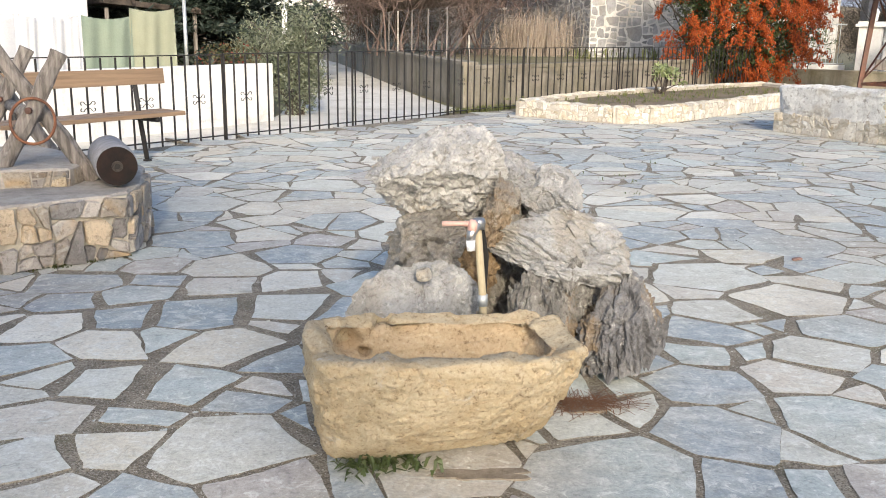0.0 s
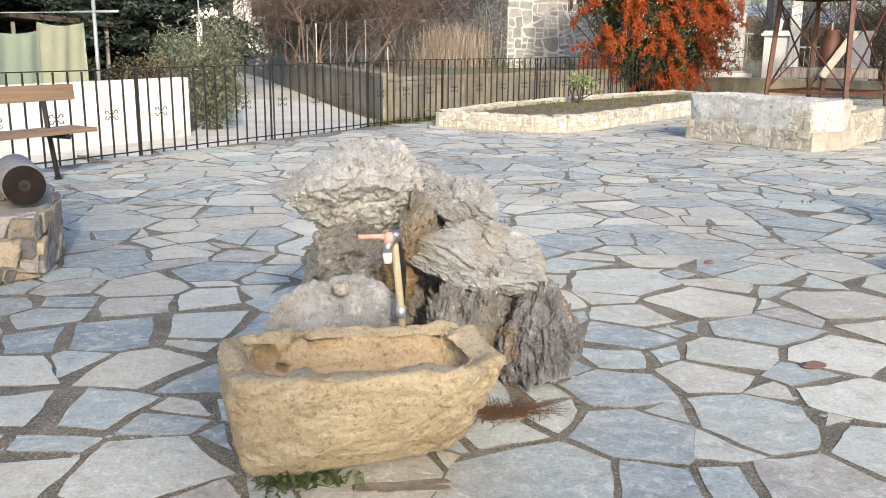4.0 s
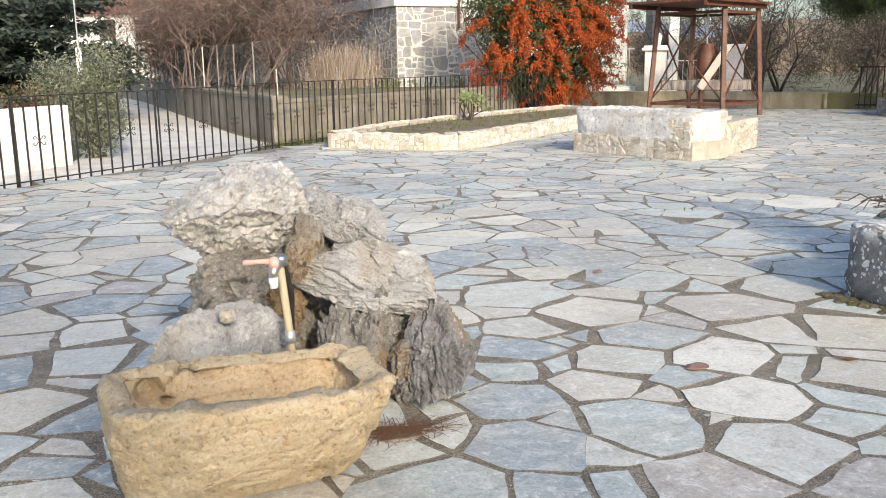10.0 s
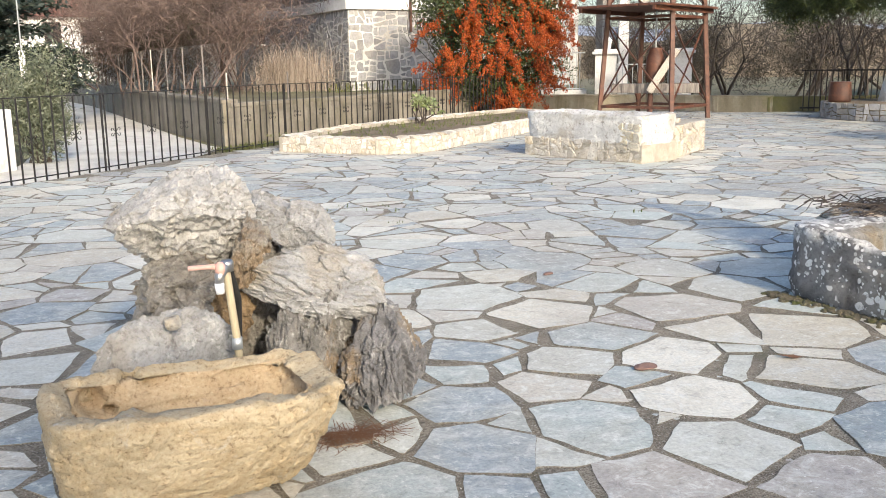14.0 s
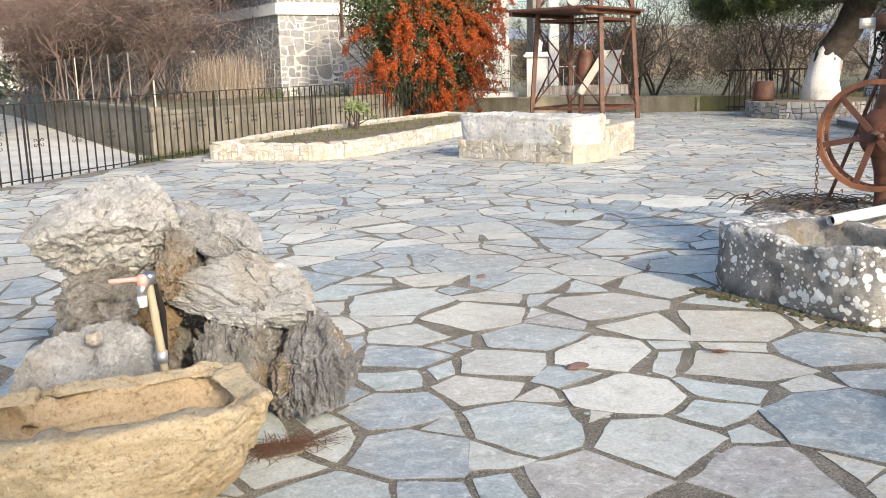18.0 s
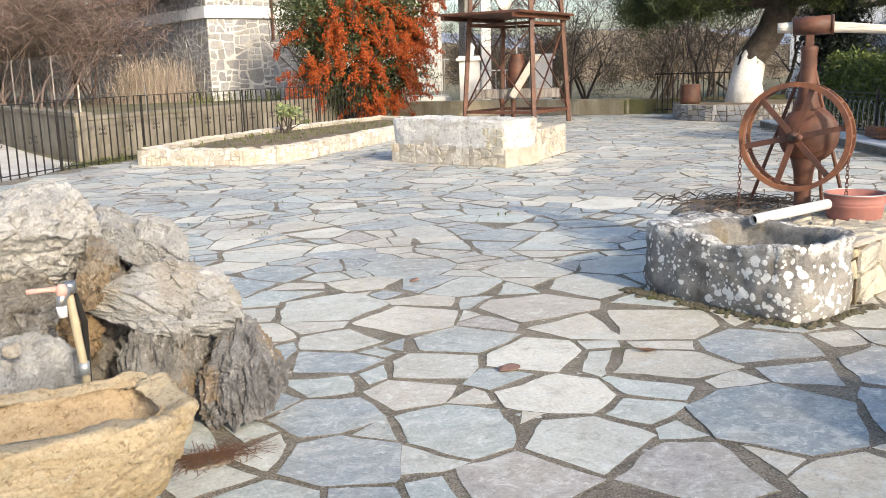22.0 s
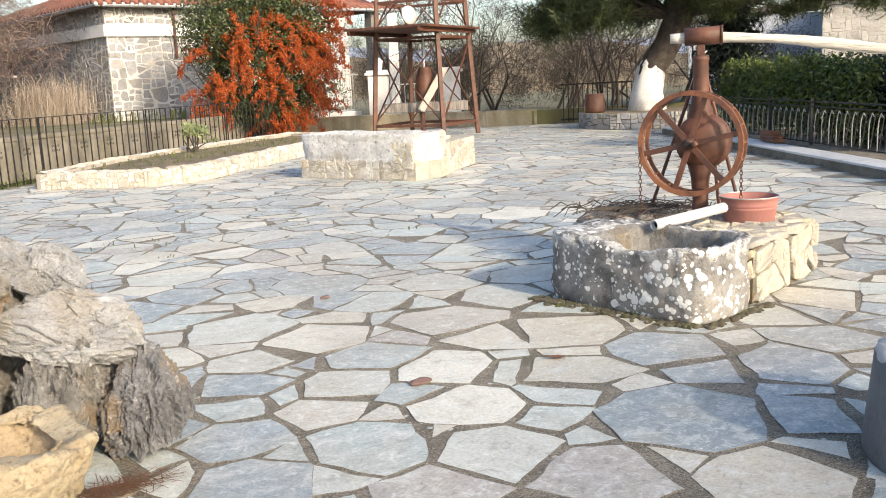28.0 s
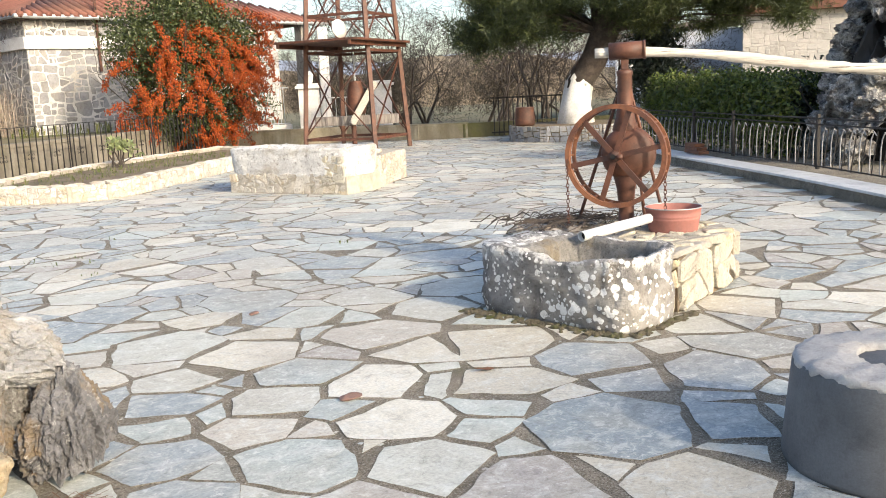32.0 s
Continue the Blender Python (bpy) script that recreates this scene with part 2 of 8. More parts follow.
def fewer_sides(poly, most, reach=0.11):
    """The polygon with its shortest sides drawn together until so many are left."""
    poly = list(poly)
    while len(poly) > most:
        n = len(poly)
        i = min(range(n), key=lambda k: math.hypot(poly[k][0] - poly[(k + 1) % n][0], poly[k][1] - poly[(k + 1) % n][1]))
        j = (i + 1) % n
        if math.hypot(poly[i][0] - poly[j][0], poly[i][1] - poly[j][1]) > reach:
            break
        mid = ((poly[i][0] + poly[j][0]) / 2, (poly[i][1] + poly[j][1]) / 2)
        poly[i] = mid
        del poly[j]
    return poly


def worn_outline(poly, rnd, step, wave, grain, ease=(0.004, 0.01, 0.02, 0.04, 0.09), freq=5.5):
    """The stone's outline with eased corners, wavering sides and a broken edge."""
    pts, n = [], len(poly)
    for i in range(n):
        p, a, b = poly[i], poly[i - 1], poly[(i + 1) % n]
        k = rnd.choice(ease)
        j = rnd.choice(ease)
        pts.append((p[0] + (a[0] - p[0]) * k, p[1] + (a[1] - p[1]) * k))
        if rnd.random() < 0.5:
            mx, my = (a[0] + b[0]) / 2, (a[1] + b[1]) / 2
            e = (k + j) * 0.22
            pts.append((p[0] + (mx - p[0]) * e, p[1] + (my - p[1]) * e))
        pts.append((p[0] + (b[0] - p[0]) * j, p[1] + (b[1] - p[1]) * j))
    off = Vector((rnd.uniform(0, 90), rnd.uniform(0, 90), rnd.uniform(0, 90)))
    out = []
    for i, p in enumerate(pts):
        q = pts[(i + 1) % len(pts)]
        L = math.hypot(q[0] - p[0], q[1] - p[1])
        if L < 1e-4:
            continue
        m = max(1, int(L / step))
        for k in range(m):
            x, y = p[0] + (q[0] - p[0]) * k / m, p[1] + (q[1] - p[1]) * k / m
            w = noise.noise_vector(Vector((x, y, 0)) * freq + off) * wave
            out.append((x + w.x + rnd.uniform(-grain, grain), y + w.y + rnd.uniform(-grain, grain)))
    return out


# ---- materials ----
class Mat:
    """A node material: mixes colours by noise at several scales, with relief."""

    def __init__(self, name, roughness=0.8, metallic=0.0, coords="Object"):
        self.m = bpy.data.materials.new(name)
        self.m.use_nodes = True
        self.t = self.m.node_tree
        self.b = self.t.nodes["Principled BSDF"]
        self.b.inputs["Roughness"].default_value = roughness
        self.b.inputs["Metallic"].default_value = metallic
        self.tc = self.t.nodes.new("ShaderNodeTexCoord")
        self.co = self.tc.outputs[coords]
        self.height = None
        self.col = None

    def link(self, a, b):
        self.t.links.new(a, b)

    def val(self, node, key, v):
        if hasattr(v, "is_linked"):
            self.link(v, node.inputs[key])
        else:
            node.inputs[key].default_value = v

    def shift(self):
        """Moves the pattern by each object's own random number."""
        oi = self.t.nodes.new("ShaderNodeObjectInfo")
        n = self.t.nodes.new("ShaderNodeVectorMath")
        n.operation = "MULTIPLY_ADD"
        n.inputs[1].default_value = (1, 1, 1)
        self.link(self.co, n.inputs[0])
        s = self.t.nodes.new("ShaderNodeMath")
        s.operation = "MULTIPLY"
        s.inputs[1].default_value = 37.0
        self.link(oi.outputs["Random"], s.inputs[0])
        self.link(s.outputs[0], n.inputs[2])
        self.co = n.outputs[0]
        return self

    def noise(self, scale, detail=5, rough=0.6, stretch=None, warp=0.0):
        n = self.t.nodes.new("ShaderNodeTexNoise")
        n.inputs["Scale"].default_value = scale
        n.inputs["Detail"].default_value = detail
        n.inputs["Roughness"].default_value = rough
        n.inputs["Distortion"].default_value = warp
        co = self.co
        if stretch:
            mp = self.t.nodes.new("ShaderNodeMapping")
            mp.inputs["Scale"].default_value = stretch
            self.link(co, mp.inputs["Vector"])
            co = mp.outputs[0]
        self.link(co, n.inputs["Vector"])
        return n.outputs["Fac"]

    def cells(self, scale, feature="F1", rnd=1.0):
        n = self.t.nodes.new("ShaderNodeTexVoronoi")
        n.feature = feature
        n.inputs["Scale"].default_value = scale
        n.inputs["Randomness"].default_value = rnd
        w = self.t.nodes.new("ShaderNodeVectorMath")
        w.operation = "ADD"
        nz = self.t.nodes.new("ShaderNodeTexNoise")
        nz.inputs["Scale"].default_value = scale * 1.3
        sc = self.t.nodes.new("ShaderNodeVectorMath")
        sc.operation = "SCALE"
        sc.inputs["Scale"].default_value = 0.6 / scale
        self.link(self.co, nz.inputs["Vector"])
        self.link(nz.outputs["Color"], sc.inputs[0])
        self.link(self.co, w.inputs[0])
        self.link(sc.outputs[0], w.inputs[1])
        self.link(w.outputs[0], n.inputs["Vector"])
        return n.outputs["Distance"]

    def ramp(self, fac, lo, hi, a=0.0, b=1.0):
        n = self.t.nodes.new("ShaderNodeMapRange")
        self.link(fac, n.inputs[0])
        for k, v in zip((1, 2, 3, 4), (lo, hi, a, b)):
            n.inputs[k].default_value = v
        return n.outputs[0]

    def mix(self, fac, a, b, mode="MIX"):
        n = self.t.nodes.new("ShaderNodeMix")
        n.data_type, n.blend_type = "RGBA", mode
        self.val(n, 0, fac)
        for k, c in ((6, a), (7, b)):
            self.val(n, k, (*c, 1) if isinstance(c, tuple) and len(c) == 3 else c)
        return n.outputs[2]

    def times(self, a, b):
        n = self.t.nodes.new("ShaderNodeMath")
        n.operation = "MULTIPLY"
        self.val(n, 0, a)
        self.val(n, 1, b)
        return n.outputs[0]

    def rand(self, island=False):
        if island:
            return self.t.nodes.new("ShaderNodeNewGeometry").outputs["Random Per Island"]
        return self.t.nodes.new("ShaderNodeObjectInfo").outputs["Random"]

    def palette(self, fac, colours, step=False):
        n = self.t.nodes.new("ShaderNodeValToRGB")
        el = n.color_ramp.elements
        n.color_ramp.interpolation = "CONSTANT" if step else "LINEAR"
        while len(el) < len(colours):
            el.new(0.5)
        for i, c in enumerate(colours):
            el[i].position = i / (len(colours) if step else max(1, len(colours) - 1))
            el[i].color = (*c, 1)
        self.link(fac, n.inputs[0])
        return n.outputs[0]

    def bump(self, height, strength=0.5, distance=0.01):
        n = self.t.nodes.new("ShaderNodeBump")
        n.inputs["Strength"].default_value = strength
        n.inputs["Distance"].default_value = distance
        self.link(height, n.inputs["Height"])
        if self.height is not None:
            self.link(self.height, n.inputs["Normal"])
        self.height = n.outputs[0]
        return self

    def done(self, colour):
        self.val(self.b, "Base Color", (*colour, 1) if isinstance(colour, tuple) else colour)
        if self.height is not None:
            self.link(self.height, self.b.inputs["Normal"])
        return self.m


def stone_mat(name, c1, c2, c3, scale=3.0, relief=0.012, roughness=0.85, spots=None, shift=True, vary=0.0, fine=40, cracks=0.0):
    """Stone: two tones, a stain, fine grain, and pale spots where given."""
    m = Mat(name, roughness)
    if shift:
        m.shift()
    a = m.noise(scale, 6, 0.65, warp=0.4)
    col = m.mix(m.ramp(a, 0.40, 0.60), c1, c2)
    s = m.noise(scale * 0.37, 4, 0.6)
    col = m.mix(m.ramp(s, 0.5, 0.72), col, c3)
    g = m.noise(fine, 4, 0.7)
    col = m.mix(m.ramp(g, 0.3, 0.75, 0.0, 0.55), col, m.mix(1.0, col, (0.55, 0.54, 0.53), "MULTIPLY"))
    if spots:
        d = m.cells(spots[0])
        k = m.ramp(d, spots[1], spots[1] * 0.86)
        col = m.mix(m.times(k, m.ramp(m.noise(scale * 0.9, 4, 0.7), 0.44, 0.52)), col, spots[2])
    if vary:
        col = m.mix(1.0, col, m.palette(m.rand(), [(1 - vary, 1 - vary, 1 - vary), (1, 1, 1)]), "MULTIPLY")
    mid = m.noise(scale * 4, 6, 0.75)
    col = m.mix(m.ramp(mid, 0.36, 0.5, 0.4, 0.0), col, m.mix(1.0, col, (0.5, 0.48, 0.46), "MULTIPLY"))
    m.bump(mid, 0.9, relief)
    m.bump(g, 0.7, relief * 0.35)
    if cracks:
        e = m.cells(cracks, "DISTANCE_TO_EDGE")
        col = m.mix(m.ramp(e, 0.0, 0.04, 0.5, 0.0), col, m.mix(1.0, col, (0.35, 0.32, 0.30), "MULTIPLY"))
        m.bump(m.ramp(e, 0.0, 0.12), 0.6, relief * 0.8)
    return m.done(col)


def plain_mat(name, c1, c2, scale=6.0, roughness=0.6, relief=0.002, metallic=0.0, stretch=None, fine=60, shift=True):
    m = Mat(name, roughness, metallic)
    if shift:
        m.shift()
    a = m.noise(scale, 5, 0.6, stretch)
    col = m.mix(m.ramp(a, 0.35, 0.65), c1, c2)
    g = m.noise(fine, 4, 0.6, stretch)
    col = m.mix(m.ramp(g, 0.35, 0.75, 0.0, 0.3), col, m.mix(1.0, col, (0.6, 0.58, 0.56), "MULTIPLY"))
    m.bump(a, 0.3, relief * 2)
    m.bump(g, 0.5, relief)
    return m.done(col)


def paving_mat(name, island):
    """Split schist: blue-grey, green-grey and beige stones, layered and worn."""
    m = Mat(name, 0.62)
    r = m.rand(island)
    base = m.palette(r, [(0.315, 0.353, 0.367), (0.513, 0.508, 0.45), (0.35, 0.387, 0.4), (0.63, 0.595, 0.5), (0.396, 0.434, 0.422), (0.525, 0.491, 0.422), (0.28, 0.323, 0.339),
                         (0.7, 0.675, 0.589), (0.42, 0.462, 0.444), (0.571, 0.531, 0.433), (0.326, 0.37, 0.389), (0.548, 0.554, 0.495), (0.42, 0.387, 0.35), (0.478, 0.52, 0.489)], True)
    a = m.noise(2.6, 6, 0.65, warp=0.6)
    col = m.mix(m.ramp(a, 0.45, 0.62, 0.0, 0.45), base, (0.43, 0.41, 0.34))
    b = m.noise(8, 7, 0.72, (1, 1.3, 1), 0.9)
    col = m.mix(m.ramp(b, 0.5, 0.62, 0.0, 0.6), col, (0.60, 0.615, 0.58))
    col = m.mix(m.ramp(b, 0.32, 0.44, 0.5, 0.0), col, m.mix(1.0, col, (0.6, 0.62, 0.66), "MULTIPLY"))
    w = m.noise(0.55, 3, 0.5)
    col = m.mix(m.ramp(w, 0.5, 0.68, 0.0, 0.45), col, (0.27, 0.23, 0.20))
    g = m.noise(70, 4, 0.7)
    col = m.mix(m.ramp(g, 0.4, 0.68, 0.0, 0.6), col, m.mix(1.0, col, (0.55, 0.55, 0.56), "MULTIPLY"))
    sp = m.cells(26)
    col = m.mix(m.times(m.ramp(sp, 0.16, 0.1), m.ramp(m.noise(3, 2), 0.5, 0.6)), col, (0.62, 0.62, 0.58))
    f = m.noise(16, 6, 0.8, warp=0.7)
    col = m.mix(m.ramp(f, 0.55, 0.62, 0.0, 0.6), col, (0.66, 0.67, 0.63))
    col = m.mix(m.ramp(f, 0.36, 0.45, 0.6, 0.0), col, m.mix(1.0, col, (0.55, 0.54, 0.53), "MULTIPLY"))
    m.bump(b, 0.6, 0.010)
    m.bump(m.noise(30, 5, 0.75), 0.6, 0.005)
    rr = m.ramp(m.noise(5, 3), 0.3, 0.7, 0.5, 0.75)
    m.link(rr, m.b.inputs["Roughness"])
    return m.done(col)


def rock_mat(name, pale, grey, brown, scale=4.0, relief=0.02, pits=0.5, white=0.5, roughness=0.88, tint=None):
    """Weathered rock: pale and grey patches, brown stains, dark pits and chalky crusts."""
    m = Mat(name, roughness).shift()
    a = m.noise(scale, 7, 0.72, warp=0.8)
    col = m.mix(m.ramp(a, 0.42, 0.58), grey, pale)
    col = m.mix(m.ramp(m.noise(scale * 0.6, 5, 0.65, warp=0.5), 0.55, 0.64, 0.0, 0.8), col, brown)
    if tint:
        col = m.mix(1.0, col, m.palette(m.rand(), tint, True), "MULTIPLY")
    w = m.noise(scale * 2.7, 7, 0.75, warp=1.0)
    col = m.mix(m.ramp(w, 0.56, 0.66, 0.0, white), col, (0.80, 0.79, 0.76))
    p = m.noise(scale * 6.0, 6, 0.8)
    col = m.mix(m.ramp(p, 0.36, 0.46, pits, 0.0), col, m.mix(1.0, col, (0.30, 0.26, 0.22), "MULTIPLY"))
    g = m.noise(scale * 22, 4, 0.75)
    col = m.mix(m.ramp(g, 0.36, 0.5, 0.45, 0.0), col, m.mix(1.0, col, (0.5, 0.47, 0.44), "MULTIPLY"))
    m.bump(w, 0.8, relief)
    m.bump(p, 1.0, relief * 0.7)
    m.bump(g, 0.8, relief * 0.2)
    return m.done(col)


def streaked_mat(name, pale, dark, green):
    """Old render: blotches, dark streaks running down and green growth."""
    m = Mat(name, 0.92)
    col = m.mix(m.ramp(m.noise(1.4, 6, 0.7, warp=0.6), 0.4, 0.6), pale, m.mix(1.0, pale, (0.72, 0.70, 0.66), "MULTIPLY"))
    s = m.noise(2.2, 5, 0.65, (1, 1, 0.16), 0.3)
    col = m.mix(m.ramp(s, 0.48, 0.62, 0.0, 0.8), col, dark)
    col = m.mix(m.ramp(m.noise(0.8, 5, 0.7), 0.54, 0.66, 0.0, 0.7), col, green)
    g = m.noise(30, 4, 0.7)
    col = m.mix(m.ramp(g, 0.4, 0.7, 0.0, 0.4), col, m.mix(1.0, col, (0.6, 0.58, 0.55), "MULTIPLY"))
    m.bump(g, 0.6, 0.006)
    return m.done(col)


def lichen_mat(name):
    """Dark pitted stone with round white lichens in clusters and a white crust along the rim."""
    m = Mat(name, 0.9)
    a = m.noise(5, 7, 0.7, warp=0.6)
    col = m.mix(m.ramp(a, 0.38, 0.62), (0.10, 0.094, 0.088), (0.25, 0.24, 0.235))
    col = m.mix(m.ramp(m.noise(2.1, 5, 0.6), 0.54, 0.66, 0.0, 0.5), col, (0.27, 0.22, 0.15))
    col = m.mix(m.ramp(m.noise(3.0, 6, 0.7, warp=0.5), 0.48, 0.64, 0.0, 0.7), col, (0.34, 0.33, 0.31))
    for scale, size, lo, hi in ((11, 0.31, 0.44, 0.47), (17, 0.32, 0.47, 0.50), (31, 0.30, 0.49, 0.52)):
        k = m.ramp(m.cells(scale), size, size * 0.9)
        col = m.mix(m.times(k, m.ramp(m.noise(2.6 + scale * 0.07, 3, 0.6), lo, hi, 0.0, 0.95)), col, (0.80, 0.79, 0.76))
    sep = m.t.nodes.new("ShaderNodeSeparateXYZ")
    m.link(m.tc.outputs["Object"], sep.inputs[0])
    crust = m.times(m.ramp(sep.outputs[2], 0.31, 0.37), m.ramp(m.noise(9, 6, 0.75), 0.46, 0.56, 0.0, 0.85))
    col = m.mix(crust, col, (0.66, 0.65, 0.62))
    p = m.noise(40, 5, 0.75)
    col = m.mix(m.ramp(p, 0.34, 0.48, 0.6, 0.0), col, m.mix(1.0, col, (0.4, 0.38, 0.36), "MULTIPLY"))
    m.bump(a, 0.8, 0.03)
    m.bump(p, 0.9, 0.012)
    return m.done(col)


M_PAVE = paving_mat("schist_paving", False)
M_PAVE_FAR = paving_mat("schist_paving_far", True)
def joint_mat(name):
    """Gritty earth and mortar: brown ground with dark and pale grains and a little moss."""
    m = Mat(name, 0.95)
    col = m.mix(m.ramp(m.noise(5, 6, 0.7, warp=0.5), 0.4, 0.6), (0.155, 0.133, 0.10), (0.265, 0.232, 0.18))
    col = m.mix(m.ramp(m.noise(1.3, 5, 0.7), 0.56, 0.68, 0.0, 0.6), col, (0.13, 0.125, 0.06))
    g = m.noise(130, 3, 0.8)
    col = m.mix(m.ramp(g, 0.54, 0.62, 0.0, 0.75), col, (0.40, 0.375, 0.33))
    col = m.mix(m.ramp(g, 0.38, 0.46, 0.8, 0.0), col, (0.055, 0.048, 0.038))
    k = m.noise(45, 5, 0.8)
    col = m.mix(m.ramp(k, 0.36, 0.46, 0.7, 0.0), col, (0.07, 0.06, 0.046))
    m.bump(k, 1.0, 0.012)
    m.bump(g, 1.0, 0.005)
    return m.done(col)


M_JOINT = joint_mat("gritty_joint")
M_GRIT = Mat("loose_grit", 0.9)
M_GRIT = M_GRIT.done(M_GRIT.palette(M_GRIT.rand(True), [(0.12, 0.10, 0.075), (0.26, 0.23, 0.18), (0.18, 0.155, 0.115), (0.42, 0.40, 0.36), (0.15, 0.13, 0.09)], True))
M_SOIL = stone_mat("dry_soil", (0.16, 0.12, 0.08), (0.24, 0.19, 0.13), (0.12, 0.11, 0.06), 4, 0.02, 0.95, None, False)
M_FIELD = stone_mat("rough_grass_ground", (0.13, 0.12, 0.06), (0.20, 0.17, 0.10), (0.09, 0.11, 0.04), 0.6, 0.03, 0.95, None, False, 0, 12)
M_LANE = stone_mat("pale_concrete_lane", (0.62, 0.60, 0.55), (0.70, 0.68, 0.63), (0.52, 0.49, 0.43), 0.8, 0.004, 0.85, None, False)
M_IRON = plain_mat("black_painted_iron", (0.018, 0.018, 0.02), (0.035, 0.032, 0.03), 9, 0.5, 0.001)
M_IRON.node_tree.nodes["Principled BSDF"].inputs["Specular IOR Level"].default_value = 0.2
M_RUST = stone_mat("rusty_brown_iron", (0.085, 0.033, 0.02), (0.14, 0.055, 0.03), (0.05, 0.025, 0.018), 6, 0.003, 0.6)
M_RUST2 = stone_mat("orange_rust", (0.20, 0.075, 0.033), (0.11, 0.045, 0.026), (0.26, 0.11, 0.05), 8, 0.003, 0.65)
M_WHITE = stone_mat("white_plaster", (0.80, 0.79, 0.76), (0.84, 0.83, 0.81), (0.70, 0.68, 0.63), 0.8, 0.004, 0.9, None, False, 0, 30)
M_LILAC = stone_mat("pale_lilac_plaster", (0.60, 0.59, 0.64), (0.65, 0.64, 0.68), (0.54, 0.53, 0.57), 0.8, 0.004, 0.9, None, False, 0, 30)
# white plaster with the porch's shade put into a darker grey
M_SHADEPLASTER = stone_mat("shaded_white_plaster", (0.50, 0.49, 0.46), (0.57, 0.56, 0.53), (0.42, 0.40, 0.36), 0.9, 0.004, 0.9, None, False, 0, 30)
M_RETAIN = streaked_mat("stained_render", (0.27, 0.245, 0.20), (0.10, 0.09, 0.075), (0.125, 0.115, 0.065))
M_WALLSTONE = stone_mat("house_stone", (0.328, 0.328, 0.339), (0.429, 0.425, 0.421), (0.39, 0.359, 0.304), 2.5, 0.02, 0.85, None, True, 0.4, 18)
M_PLANTSTONE = rock_mat("planter_stone", (0.72, 0.69, 0.63), (0.58, 0.55, 0.49), (0.54, 0.44, 0.29), 3.5, 0.025, 0.6, 0.5, 0.88, [(1, 1, 1), (0.86, 0.86, 0.86), (0.98, 0.93, 0.84), (0.78, 0.76, 0.73), (0.93, 0.91, 0.88)])
M_WELLSTONE = rock_mat("pale_well_stone", (0.66, 0.63, 0.57), (0.50, 0.47, 0.42), (0.46, 0.38, 0.26), 3.5, 0.03, 0.7, 0.5, 0.88, [(1, 1, 1), (0.86, 0.86, 0.86), (0.98, 0.93, 0.84), (0.78, 0.76, 0.73), (0.93, 0.91, 0.88)])
M_WORN = rock_mat("weathered_limestone", (0.74, 0.735, 0.715), (0.56, 0.56, 0.555), (0.44, 0.40, 0.34), 3.2, 0.035, 0.7, 0.7)
M_BENCHSTONE = rock_mat("brown_grey_wall_stone", (0.525, 0.488, 0.444), (0.375, 0.35, 0.325), (0.55, 0.413, 0.25), 3.0, 0.03, 0.6, 0.3, 0.88, [(1, 1, 1), (0.62, 0.63, 0.66), (0.85, 0.8, 0.72), (0.5, 0.5, 0.52), (1.25, 1.1, 0.86), (0.75, 0.74, 0.74)])
M_PALEMORTAR = stone_mat("pale_rubble_mortar", (0.46, 0.42, 0.35), (0.54, 0.50, 0.43), (0.36, 0.32, 0.25), 5, 0.02, 0.95, None, False)
M_EARTHMORTAR = stone_mat("earth_mortar", (0.46, 0.42, 0.34), (0.54, 0.50, 0.42), (0.36, 0.32, 0.25), 5, 0.012, 0.95, None, False)
M_LOWWALL = streaked_mat("mossy_beige_render", (0.44, 0.39, 0.29), (0.24, 0.21, 0.14), (0.22, 0.20, 0.08))
M_MOSSWALL = streaked_mat("dark_mossy_render", (0.17, 0.16, 0.08), (0.08, 0.08, 0.04), (0.13, 0.13, 0.04))
M_CEMENT = stone_mat("rough_cement", (0.375, 0.338, 0.3), (0.475, 0.438, 0.388), (0.275, 0.25, 0.213), 3, 0.012, 0.95, None, False)
M_MUD = stone_mat("damp_soil", (0.20, 0.165, 0.125), (0.29, 0.25, 0.195), (0.15, 0.125, 0.095), 9, 0.006, 0.95, None, False, 0, 110)
def trough_mat(name, pale, warm, stain, grey):
    """Soft yellow limestone: sandy grain, small dark pits, warm stains and grey crusts."""
    m = Mat(name, 0.92)
    col = m.mix(m.ramp(m.noise(4.5, 6, 0.7, warp=0.6), 0.4, 0.6), pale, warm)
    col = m.mix(m.ramp(m.noise(2.6, 5, 0.65, warp=0.5), 0.54, 0.66, 0.0, 0.7), col, stain)
    col = m.mix(m.ramp(m.noise(6.5, 7, 0.75, warp=0.9), 0.60, 0.68, 0.0, 0.7), col, grey)
    p = m.noise(34, 5, 0.75, warp=0.3)
    col = m.mix(m.ramp(p, 0.33, 0.44, 0.75, 0.0), col, m.mix(1.0, col, (0.34, 0.27, 0.20), "MULTIPLY"))
    q = m.noise(85, 4, 0.75)
    col = m.mix(m.ramp(q, 0.34, 0.47, 0.6, 0.0), col, m.mix(1.0, col, (0.45, 0.38, 0.31), "MULTIPLY"))
    col = m.mix(m.ramp(q, 0.56, 0.68, 0.0, 0.4), col, (0.60, 0.54, 0.42))
    m.bump(m.noise(14, 6, 0.75), 0.9, 0.012)
    m.bump(p, 1.0, 0.010)
    m.bump(q, 1.0, 0.004)
    return m.done(col)


